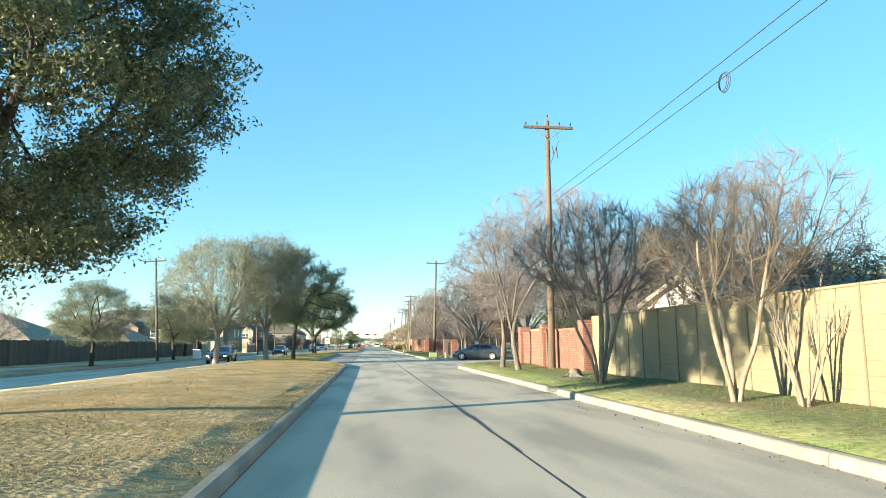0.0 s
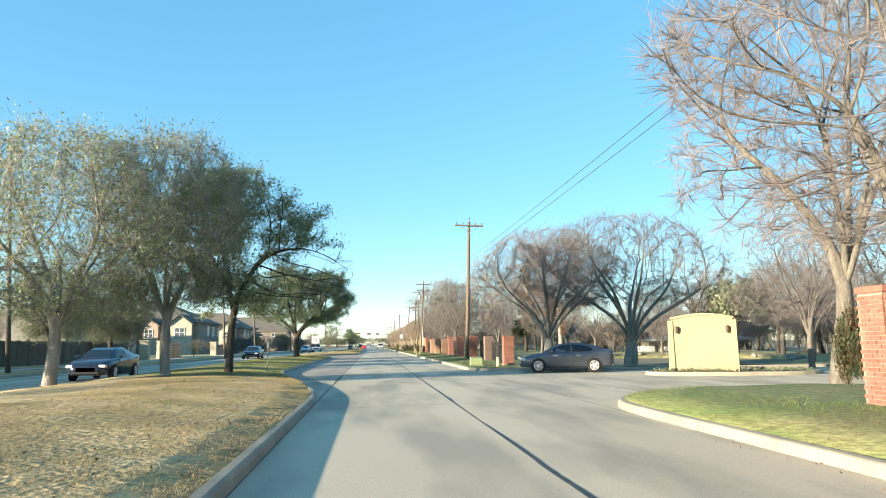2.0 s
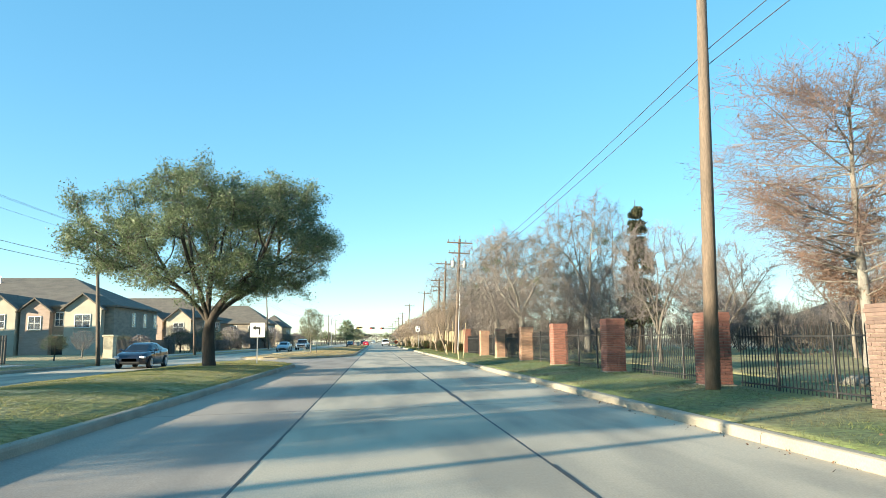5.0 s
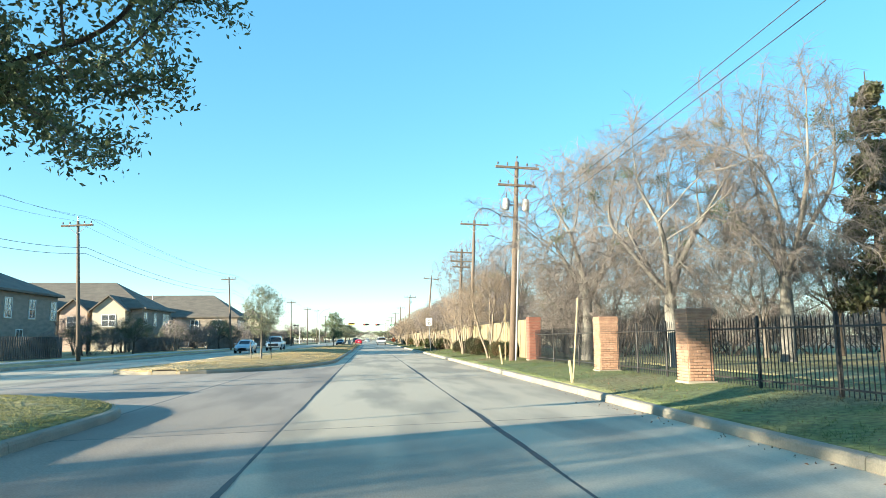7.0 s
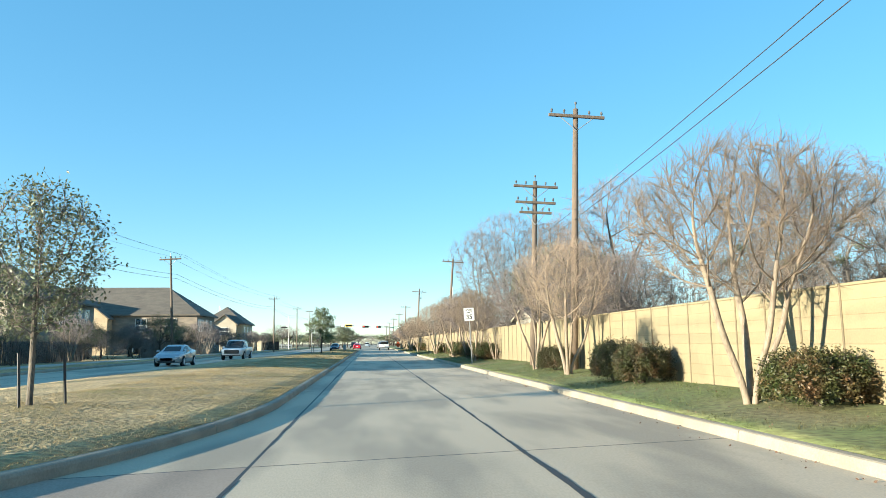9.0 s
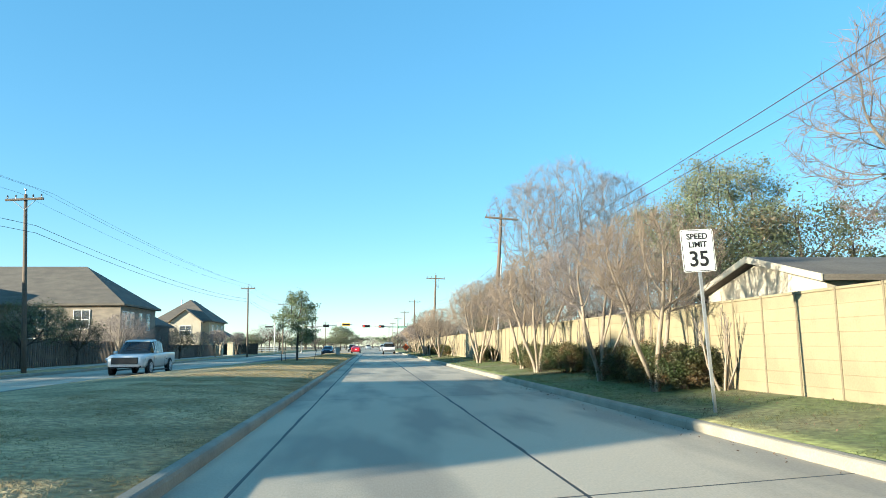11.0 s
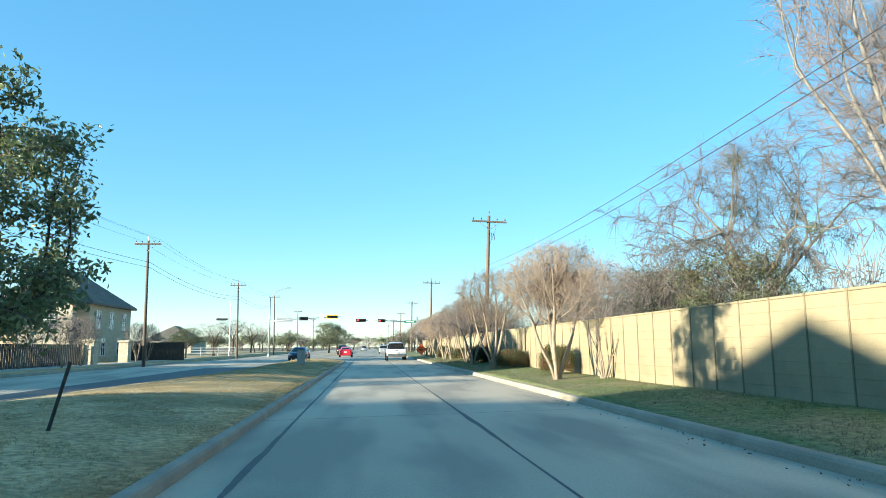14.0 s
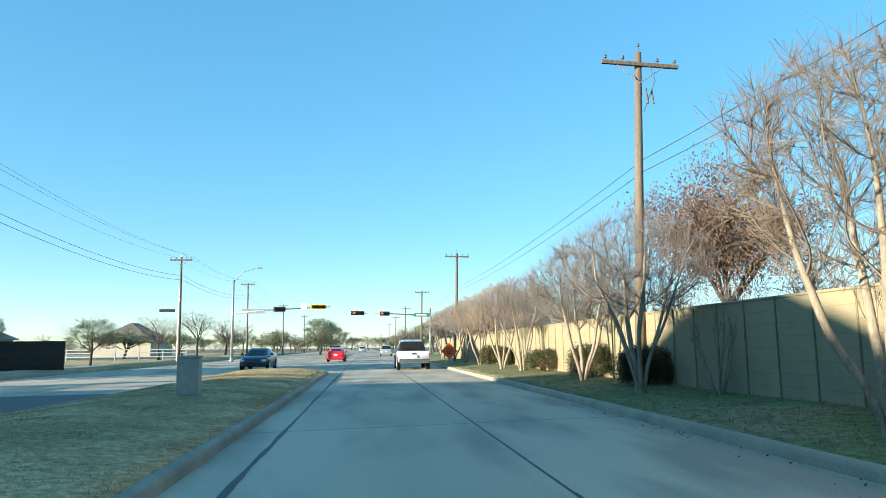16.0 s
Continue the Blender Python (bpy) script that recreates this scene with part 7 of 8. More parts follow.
def car(kind, paint, label, at, name="car", mark=True):
    """A vehicle facing +x with its wheels on z = 0."""
    c = thing(name, label, "car", "", at)
    if kind == "sedan":
        L, hw, wb, r = 4.84, 0.915, 2.73, 0.335
        st = [(-2.3, 0.60, 0.42, 0.80, 0.12), (-2.26, 0.78, 0.32, 1.02, 0.16), (-2.05, 0.86, 0.26, 1.10, 0.18), (-1.7, 0.90, 0.22, 1.09, 0.2), (-0.6, 0.915, 0.19, 1.02, 0.18), (0.6, 0.915, 0.19, 0.99, 0.18),
              (1.15, 0.91, 0.2, 0.96, 0.2), (1.7, 0.885, 0.22, 0.89, 0.22), (2.05, 0.80, 0.25, 0.79, 0.2), (2.24, 0.66, 0.3, 0.68, 0.16), (2.3, 0.5, 0.36, 0.58, 0.1)]
        gl = [(-1.95, 0.72, 1.04, 0.62, 1.09), (-1.35, 0.79, 1.03, 0.60, 1.31), (-0.85, 0.82, 1.02, 0.60, 1.42), (-0.3, 0.83, 1.0, 0.60, 1.455), (0.1, 0.83, 0.99, 0.60, 1.435), (0.45, 0.82, 0.98, 0.61, 1.35), (1.2, 0.78, 0.94, 0.68, 0.97)]
        front, rear, roof = 1.40, -1.33, None
    elif kind == "suv":
        L, hw, wb, r = 4.9, 0.98, 2.85, 0.38
        st = [(-2.45, 0.75, 0.45, 1.0, 0.12), (-2.4, 0.9, 0.35, 1.12, 0.15), (-1.9, 0.97, 0.28, 1.12, 0.15), (-0.6, 0.98, 0.26, 1.1, 0.15), (0.8, 0.98, 0.26, 1.08, 0.15), (1.3, 0.97, 0.27, 1.08, 0.18), (2.1, 0.92, 0.3, 1.0, 0.2), (2.4, 0.82, 0.35, 0.86, 0.15), (2.47, 0.7, 0.4, 0.74, 0.1)]
        gl = [(-2.35, 0.84, 1.08, 0.70, 1.16), (-2.1, 0.87, 1.08, 0.70, 1.66), (-0.5, 0.88, 1.07, 0.70, 1.76), (0.4, 0.88, 1.07, 0.70, 1.74), (0.7, 0.87, 1.07, 0.7, 1.66), (1.45, 0.84, 1.04, 0.76, 1.07)]
        front, rear = 1.48, -1.4
        roof = [(-2.1, 0.68, 1.665), (-0.5, 0.7, 1.77), (0.4, 0.7, 1.75), (0.68, 0.69, 1.68)]
    else:
        L, hw, wb, r = 5.7, 1.0, 3.6, 0.40
        st = [(-2.85, 0.92, 0.5, 1.12, 0.06), (-2.8, 0.97, 0.45, 1.16, 0.06), (-1.0, 0.99, 0.4, 1.16, 0.06), (-0.8, 0.99, 0.36, 1.14, 0.1), (0.9, 0.99, 0.36, 1.12, 0.12), (1.3, 0.98, 0.36, 1.14, 0.16), (2.4, 0.95, 0.38, 1.08, 0.16), (2.75, 0.9, 0.42, 1.0, 0.12), (2.85, 0.82, 0.48, 0.9, 0.08)]
        gl = [(-0.92, 0.86, 1.12, 0.72, 1.2), (-0.82, 0.88, 1.12, 0.72, 1.78), (-0.1, 0.89, 1.11, 0.72, 1.86), (0.6, 0.89, 1.11, 0.72, 1.84), (0.85, 0.88, 1.11, 0.72, 1.75), (1.55, 0.84, 1.1, 0.78, 1.13)]
        front, rear = 1.85, -1.75
        roof = [(-0.82, 0.7, 1.785), (-0.1, 0.72, 1.87), (0.6, 0.72, 1.85), (0.82, 0.71, 1.77)]
    bd = part("body", body_loft(st), M[paint] if isinstance(paint, str) else paint, c, smooth=True)
    md = bd.data
    pm = M[paint]
    if roof:
        part("glasshouse", glasshouse(gl), M["car_glass"], c, "dark tinted windows")
        rg = Geo()
        rg.loft([[(x, -h, z - 0.05), (x, -h * 0.8, z + 0.012), (x, h * 0.8, z + 0.012), (x, h, z - 0.05)] for x, h, z in roof], True)
        part("roof", rg, pm, c)
        for s in (-1, 1):
            for k, (a, b2) in enumerate(zip(gl[1:-1], gl[2:])):
                if k in (1, 2) or (k == len(gl) - 3):
                    part("pillar", Geo().tube([(b2[0], s * (b2[1] + 0.004), b2[2]), (b2[0] + (0.0 if k < len(gl) - 3 else 0), s * (b2[3] + 0.015), b2[4] - 0.06)], 0.032, 6), pm, c)
    else:
        part("cabin", glasshouse(gl), pm, c)

        def lean(x, z):
            """Half width of the cabin's side at x and z, and its height there."""
            for p, q in zip(gl, gl[1:]):
                if p[0] <= x <= q[0]:
                    hb, zb, ht, zt = [p[k] + (q[k] - p[k]) * (x - p[0]) / (q[0] - p[0]) for k in range(1, 5)]
                    return hb + (ht + 0.02 - hb) * (z - zb) / max(0.02, zt - 0.08 - zb), zt, ht
            return 0.8, 1.0, 0.6

        for s in (-1, 1):
            for shape in ([(0.93, 1.0), (0.62, 1.17), (0.36, 1.295), (0.05, 1.345), (-0.2, 1.36), (-0.2, 1.02)],
                          [(-0.27, 1.02), (-0.27, 1.36), (-0.7, 1.33), (-1.0, 1.27), (-1.3, 1.15), (-1.2, 1.05)]):
                pane = Geo()
                pane.loft([[(x, s * (lean(x, z)[0] + o), z) for x, z in shape] for o in (-0.02, 0.02)], True)
                part("side_window", pane, M["car_glass_dark"], c, "dark tinted side window")
        for xa, xb, nm in ((1.12, 0.5, "windscreen"), (-1.4, -1.88, "rear_window")):
            pane = Geo()
            pane.loft([[(x, y * (lean(x, 1)[2] - 0.11), lean(x, 1)[1] + o) for x, y in ((xa, -1), (xa, 1), (xb, 1), (xb, -1))] for o in (-0.01, 0.006)], True)
            part(nm, pane, M["car_glass_dark"], c, "dark tinted glass")
    if roof:
        inside = Geo().box(gl[1][0] + 0.1, -0.6, 0.6, gl[-2][0], 0.6, gl[0][2] + 0.12)
        for x in (gl[-2][0] - 0.75, gl[1][0] + 0.35):
            for y in (-0.36, 0.36):
                inside.box(x - 0.1, y - 0.22, 0.6, x + 0.08, y + 0.22, gl[2][4] - 0.28, 0.04)
        part("seat_row", inside, M["dark"], c)
    for x in (front, rear):
        for s in (-1, 1):
            part("wheel_arch", Geo().ring([(r * 1.12, -0.02), (r * 1.12, 0.015), (r * 1.04, 0.015), (r * 1.04, -0.02)], 24), M["black_trim"], c, at=pose(x, s * (hw - 0.012), r, 90, 0, 0))
            part("arch_liner", Geo().lathe([(0.0, -0.01), (r * 1.08, -0.01), (r * 1.08, 0.01), (0, 0.01)], 24), M["dark"], c, at=pose(x, s * (hw + 0.002), r, 90, 0, 0))
            wheel(c, x, s * (hw - 0.075), r, 0.225, s)
    fx, bx = st[-2][0], st[1][0]
    zf, zb = (st[-2][3] + st[-2][2]) / 2 + 0.12, st[1][3] - 0.2
    for s in (-1, 1):
        part("headlight", Geo().box(fx - 0.22, s * (st[-3][1] - 0.12) - 0.16, zf - 0.04, fx + 0.03, s * (st[-3][1] - 0.12) + 0.14, zf + 0.09, 0.03), M["lamp_clear"], c, "clear headlight")
        part("tail_light", Geo().box(bx - 0.045, s * (st[1][1] - 0.1) - 0.12, zb - 0.1, bx + 0.08, s * (st[1][1] - 0.1) + 0.07, zb + 0.06, 0.02), M["lamp_red"], c, "red tail light")
        part("mirror", Geo().box(gl[-1][0] - 0.55, s * (hw + 0.06) - 0.1, gl[-1][2] + 0.02, gl[-1][0] - 0.35, s * (hw + 0.06) + 0.08, gl[-1][2] + 0.16, 0.03), pm, c)
        for k, x in enumerate((front - 0.85, rear + 0.75)):
            part("door_handle", Geo().box(x - 0.1, s * hw - 0.02, 0.80, x + 0.1, s * hw + 0.02, 0.83), M["chrome"], c)
            part("door_gap", Geo().box(x + 0.25, s * (hw - 0.012) - 0.012, 0.32, x + 0.262, s * (hw - 0.012) + 0.015, 0.95), M["black_trim"], c)
        part("sill", Geo().box(rear + r + 0.1, s * hw - 0.03, 0.2, front - r - 0.1, s * hw + 0.01, 0.28, 0.01), M["black_trim"], c)
    gw, gu = (0.66, 0.1) if kind == "pickup" else (0.42, -0.02)
    part("grille", Geo().box(fx + 0.005, -gw, zf - 0.24, fx + (0.14 if kind == "pickup" else 0.06), gw, zf + gu, 0.02), M["black_trim"], c)
    part("front_bumper", Geo().box(fx - 0.1, -st[-2][1] + 0.1, st[-2][2] - 0.02, fx + 0.07, st[-2][1] - 0.1, st[-2][2] + 0.12, 0.03), M["black_trim"], c)
    part("rear_bumper", Geo().box(bx - (0.06 if kind == "sedan" else 0.13), -st[1][1] + 0.03, st[1][2] - 0.02, bx + 0.1, st[1][1] - 0.03, st[1][2] + (0.2 if kind != "pickup" else 0.24), 0.03), M["chrome"] if kind == "pickup" else pm, c)
    part("number_plate", Geo().box(bx - (0.08 if kind == "sedan" else 0.15), -0.16, st[1][2] + 0.3, bx - 0.02, 0.16, st[1][2] + 0.46), M["sign_white"], c, "plain plate")
    if kind == "pickup":
        part("bed_liner", Geo().box(-2.72, -0.86, 1.1, -1.0, 0.86, 1.175), M["black_trim"], c)
        part("tailgate_handle", Geo().box(-2.87, -0.14, 0.95, -2.82, 0.14, 1.03), M["black_trim"], c)
        part("rear_window", Geo().box(-0.96, -0.66, 1.24, -0.86, 0.66, 1.68, 0.02), M["car_glass"], c)
    return c


M["car_glass_dark"] = mat("tinted_car_glass", (0.012, 0.014, 0.018), rough=0.08, vary=0.0)
M["paint_grey"] = paint_mat("slate_grey_paint", (0.072, 0.082, 0.105), 0.28, 0.3)
M["paint_white"] = paint_mat("white_car_paint", (0.66, 0.66, 0.66), 0.3)
M["paint_silver"] = paint_mat("silver_paint", (0.42, 0.43, 0.45), 0.3, 0.5)
M["paint_red"] = paint_mat("red_paint", (0.55, 0.015, 0.03), 0.3)
M["paint_black"] = paint_mat("black_paint", (0.012, 0.012, 0.014), 0.25)
M["paint_blue"] = paint_mat("dark_blue_paint", (0.02, 0.028, 0.05), 0.25, 0.3)
car("sedan", "paint_grey", "slate-grey sedan waiting at the mouth of the side street", pose(9.4, 60.0, 0.02, 0, 0, 166) @ Matrix.Scale(0.95, 4))
car("pickup", "paint_white", "white pickup truck seen from behind in the outer lane", pose(3.0, 268.6, 0, 0, 0, 90), "pickup_truck")
car("sedan", "paint_red", "bright red hatchback in the turning lane at the crossing", pose(-3.0, 296.5, 0, 0, 0, 90))
car("suv", "paint_silver", "silver SUV past the crossing", pose(3.4, 342.0, 0, 0, 0, 90))
car("suv", "paint_black", "dark SUV past the crossing", pose(-4.6, 330.0, 0, 0, 0, 270))
car("sedan", "paint_blue", "dark blue sedan coming towards the crossing", pose(-7.2, 271.5, 0, 0, 0, 268))
car("pickup", "paint_white", "white pickup truck with black grille on the opposite carriageway", pose(-12.6, 191.5, 0, 0, 0, 270), "pickup_truck")
car("sedan", "paint_blue", "dark blue sedan on the opposite carriageway beside the elms", pose(-12.3, 61.0, 0, 0, 0, 270))
car("sedan", "paint_blue", "dark blue sedan on the opposite carriageway", pose(-13.6, 110.0, 0, 0, 0, 270))
car("sedan", "paint_silver", "silver sedan on the opposite carriageway", pose(-13.4, 173.0, 0, 0, 0, 270))
car("suv", "paint_white", "white SUV far down the road", pose(-1.0, 430.0, 0, 0, 0, 90))

# ---------------------------------------------------------------- signs, signals, boxes
def words(parent, text, size, x, y, z, material, turn=0, name="lettering"):
    cu = bpy.data.curves.new(name, "FONT")
    cu.body, cu.size, cu.align_x, cu.align_y, cu.extrude = text, size, "CENTER", "CENTER", 0.002
    cu.offset = size * 0.018
    tmp = new(name, cu)
    me = bpy.data.meshes.new_from_object(tmp.evaluated_get(bpy.context.evaluated_depsgraph_get()))
    bpy.data.objects.remove(tmp)
    me.materials.append(M[material])
    return part(name, me, None, parent, at=pose(x, y, z, 90, 0, turn))


def plate(w0, h0, r, t0=0.004):
    pts = []
    for cx, cz, a0 in ((w0 / 2 - r, h0 / 2 - r, 0), (-w0 / 2 + r, h0 / 2 - r, 90), (-w0 / 2 + r, -h0 / 2 + r, 180), (w0 / 2 - r, -h0 / 2 + r, 270)):
        pts += [(cx + r * math.cos(radians(a0 + 22.5 * i)), cz + r * math.sin(radians(a0 + 22.5 * i))) for i in range(5)]
    return pts


sg = thing("speed_limit_sign", "white speed limit sign on a thin steel post", "road sign", "", pose(5.95, 162.6, land(5.95, 162.6), 0, -3.0, 0))
part("post", Geo().box(-0.025, -0.02, -0.2, 0.025, 0.02, 3.2), M["galv"], sg)
pl = part("plate", Geo().prism(plate(0.61, 0.76, 0.04), -0.028, -0.022), M["sign_white"], sg, at=pose(0, 0, 2.84))
rimg = Geo()
o, n_ = plate(0.585, 0.735, 0.035), plate(0.565, 0.715, 0.03)
rimg.add([(x, -0.03, z) for x, z in o] + [(x, -0.03, z) for x, z in n_], [(i, (i + 1) % 20, 20 + (i + 1) % 20, 20 + i) for i in range(20)])
part("border", rimg, M["sign_black"], pl)
words(pl, "SPEED", 0.145, 0, -0.032, 0.25, "sign_black")
words(pl, "LIMIT", 0.145, 0, -0.032, 0.105, "sign_black")
words(pl, "35", 0.38, 0, -0.032, -0.16, "sign_black")

ts = thing("turn_sign", "white square sign with a black left-turn arrow on a post", "road sign", "", pose(-6.1, 104.5, land(-6.1, 104.5)))
part("post", Geo().box(-0.025, -0.02, -0.2, 0.025, 0.02, 2.1), M["galv"], ts)
pl = part("plate", Geo().prism(plate(0.76, 0.76, 0.04), -0.028, -0.022), M["sign_white"], ts, at=pose(0, 0, 1.75))
part("arrow", Geo().prism([(0.14, -0.24), (0.06, -0.24), (0.06, 0.06), (-0.1, 0.06), (-0.1, -0.02), (-0.26, 0.11), (-0.1, 0.24), (-0.1, 0.15), (0.14, 0.15)], -0.034, -0.029), M["sign_black"], pl)

mk = thing("marker_post", "pale flat marker post in the median grass", "marker post", "", pose(-4.35, 57.2, land(-4.35, 57.2)))
part("post", Geo().box(-0.02, -0.012, -0.1, 0.02, 0.012, 1.4, 0.004), M["stake"], mk)
part("cap_plate", Geo().box(-0.035, -0.022, 1.1, 0.035, -0.014, 1.36), M["sign_white"], mk)

ws = thing("road_work_sign", "orange diamond road work sign on a low stand", "road sign", "", pose(6.1, 273.5, 0.16) @ Matrix.Scale(0.72, 4))
part("plate", Geo().prism([(0, -0.86), (0.86, 0), (0, 0.86), (-0.86, 0)], -0.02, -0.012), M["sign_orange"], ws, at=pose(0, 0, 1.28))
for k, (w0, dz) in enumerate(((0.5, 0.22), (0.62, 0.0), (0.5, -0.22))):
    part("text_bar", Geo().box(-w0 / 2, -0.026, 1.28 + dz - 0.05, w0 / 2, -0.021, 1.28 + dz + 0.05), M["sign_black"], ws)
for s in (-1, 1):
    part("stand_leg", Geo().tube([(s * 0.5, -0.3 * s, -0.05), (0, 0, 0.6)], 0.02, 6), M["galv"], ws)
    part("stand_leg", Geo().tube([(s * 0.5, 0.3 * s, -0.05), (0, 0, 0.6)], 0.02, 6), M["galv"], ws)


def signal(parent, x, y, z, lit, face="sign_black", wide=1.05):
    h = part("signal_head", Geo().box(x - wide / 2, y - 0.12, z - 0.17, x + wide / 2, y + 0.1, z + 0.17, 0.03), M["sign_black"], parent)
    part("backplate", Geo().box(x - wide / 2 - 0.12, y + 0.0, z - 0.28, x + wide / 2 + 0.12, y + 0.02, z + 0.28), M["signal_yellow"] if face == "yellow" else M["sign_black"], h)
    for i in range(3):
        cx = x + (i - 1) * wide * 0.32
        on = i == lit
        part("lens", Geo().lathe([(0.0, 0.0), (0.12, 0.0), (0.12, 0.02), (0.0, 0.05)], 12), M["lamp_on"] if on else M["dark"], h, at=pose(cx, y - 0.12, z, 90, 0, 0))
        part("visor", Geo().ring([(0.13, 0.0), (0.13, 0.14), (0.12, 0.14), (0.12, 0.0)], 12), M["sign_black"], h, at=pose(cx, y - 0.12, z, 90, 0, 0))


M["lamp_on"] = glow_mat("lit_red_lens", (0.9, 0.03, 0.02), 3.0)
ma = thing("signal_mast", "galvanised signal mast with a long arm and street lamp", "traffic light", "signal masts at the crossing", pose(-14.4, 300.3, 0.15))
part("mast", Geo().tube([(0, 0, -0.2), (0, 0, 5.0), (0, 0, 8.7)], [0.15, 0.13, 0.1], 10), M["galv"], ma, smooth=True)
part("base_flange", Geo().lathe([(0.28, -0.05), (0.28, 0.06), (0.16, 0.1), (0.15, 0.3)], 12), M["galv"], ma)
part("signal_arm", Geo().tube([(0, 0, 5.1), (4, 0, 5.45), (10.5, 0, 5.75)], [0.1, 0.08, 0.05], 8), M["galv"], ma, smooth=True)
part("lamp_arm", Geo().tube([(0, 0, 8.5), (1.0, 0, 9.6), (2.6, 0, 10.1)], [0.05, 0.04, 0.035], 8), M["galv"], ma)
part("lamp_head", Geo().box(2.4, -0.12, 10.0, 3.0, 0.12, 10.14, 0.03), M["galv"], ma)
part("street_sign", Geo().box(1.0, -0.07, 5.05, 3.4, -0.04, 5.55, 0.01), M["galv"], ma, "grey back of a street name sign")
signal(ma, 5.0, -0.15, 5.5, 9)
part("regulatory_sign", Geo().box(7.3, -0.08, 5.4, 7.95, -0.06, 6.15), M["sign_white"], ma, "white square sign on the arm")
signal(ma, 9.2, -0.15, 5.75, 9, "yellow", 1.5)
mb = thing("signal_mast", "galvanised signal mast on the far corner with signals", "traffic light", "signal masts at the crossing", pose(8.6, 316.0, 0.15))
part("mast", Geo().tube([(0, 0, -0.2), (0, 0, 6.4)], [0.15, 0.12], 10), M["galv"], mb, smooth=True)
part("signal_arm", Geo().tube([(0, 0, 5.4), (-5, 0, 5.7), (-10.8, 0, 5.85)], [0.1, 0.08, 0.05], 8), M["galv"], mb, smooth=True)
part("street_sign", Geo().box(-2.2, -0.09, 5.3, -0.1, -0.06, 5.75, 0.01), M["sign_green"], mb, "green street name sign")
part("text_bar", Geo().box(-1.9, -0.1, 5.45, -0.5, -0.092, 5.6), M["sign_white"], mb)
signal(mb, -6.1, -0.15, 5.72, 0)
signal(mb, -9.7, -0.15, 5.8, 0, "sign_black", 1.5)
lp = thing("street_lamp", "slim steel street lamp with a single arm", "street lamp", "", pose(-20.0, 300.0, 0.2))
part("pole", Geo().tube([(0, 0, -0.1), (0, 0, 7.6)], [0.09, 0.06], 8), M["galv"], lp)
part("lamp_arm", Geo().tube([(0, 0, 7.5), (-0.2, 0, 8.1)], 0.03, 6), M["galv"], lp)
part("camera_box", Geo().box(-2.0, -0.15, 5.2, -0.4, 0.15, 5.5, 0.04), M["black_trim"], lp)

cb = thing("control_cabinet", "grey-beige traffic control cabinet on the median", "cabinet", "", pose(-4.08, 239.5, land(-4.08, 239.5) - 0.03) @ Matrix.Diagonal((0.56, 0.6, 0.6, 1)))
part("plinth", Geo().box(-0.5, -0.36, -0.1, 0.5, 0.36, 0.06, 0.01), M["kerb"], cb)
part("housing", Geo().box(-0.44, -0.3, 0.06, 0.44, 0.3, 1.52, 0.02), M["box_beige"], cb)
part("lid", Geo().box(-0.47, -0.33, 1.52, 0.47, 0.33, 1.6, 0.02), M["box_beige"], cb)
part("door", Geo().box(-0.38, -0.318, 0.14, 0.38, -0.302, 1.46), M["box_beige"], cb)
part("latch", Geo().box(0.28, -0.34, 0.75, 0.33, -0.318, 0.95), M["galv"], cb)
for x in (-0.3, 0.25):
    part("vent_hood", Geo().box(x - 0.1, -0.36, 1.3, x + 0.1, -0.318, 1.42, 0.01), M["box_beige"], cb)
gb = thing("transformer_box", "pale green ground transformer box on the verge corner", "utility box", "", pose(6.25, 68.45, land(6.25, 68.45) - 0.02) @ Matrix.Diagonal((0.82, 0.7, 0.84, 1)))
part("pad", Geo().box(-0.5, -0.5, -0.08, 0.5, 0.5, 0.05, 0.01), M["kerb"], gb)
part("housing", Geo().loft([[(-0.42, -0.4, 0.05), (0.42, -0.4, 0.05), (0.42, 0.4, 0.05), (-0.42, 0.4, 0.05)], [(-0.4, -0.38, 0.52), (0.4, -0.38, 0.52), (0.4, 0.38, 0.62), (-0.4, 0.38, 0.62)]]), M["box_green"], gb)
part("door_seam", Geo().box(-0.41, -0.408, 0.1, 0.41, -0.398, 0.115), M["black_trim"], gb)
bo = thing("bollard", "short square tan post at the kerb", "bollard", "", pose(7.35, 67.3, land(7.35, 67.3)))
part("post", Geo().box(-0.07, -0.07, -0.1, 0.07, 0.07, 0.52, 0.015), M["stake"], bo)
for x, y, h, t in ((4.98 + 0.55, 113.2, 0.62, -6), (6.0, 114.7, 2.4, 5), (6.1, 126.3, 0.9, -8), (7.0, 130.2, 2.9, 1)):
    sk = thing("stake", "pale wooden stake leaning in the verge grass", "stake", "wooden stakes", pose(x, y, land(x, y), 0, t, 0))
    part("shaft", Geo().box(-0.035 if h < 1 else -0.02, -0.015, -0.12, 0.035 if h < 1 else 0.02, 0.015, h, 0.005), M["stake"], sk)
for x, y in ((-6.6, 204.4), (-6.4, 205.1), (-4.25, 204.7), (-6.75, 136.0), (-5.65, 136.3), (-6.1, 135.5)):
    sk = thing("stake", "dark steel tree stake on the median", "stake", "tree stakes", pose(x, y, land(x, y), 0, 14 if x > -4.5 else -4, 0))
    part("shaft", Geo().tube([(0, 0, -0.1), (0, 0, 0.95)], 0.025, 6), M["iron"], sk)
ub = thing("utility_box", "white utility box on the opposite verge", "utility box", "", pose(-18.4, 78.0, land(-18.4, 78)))
part("housing", Geo().box(-0.35, -0.3, -0.05, 0.35, 0.3, 0.9, 0.03), M["sign_white"], ub)
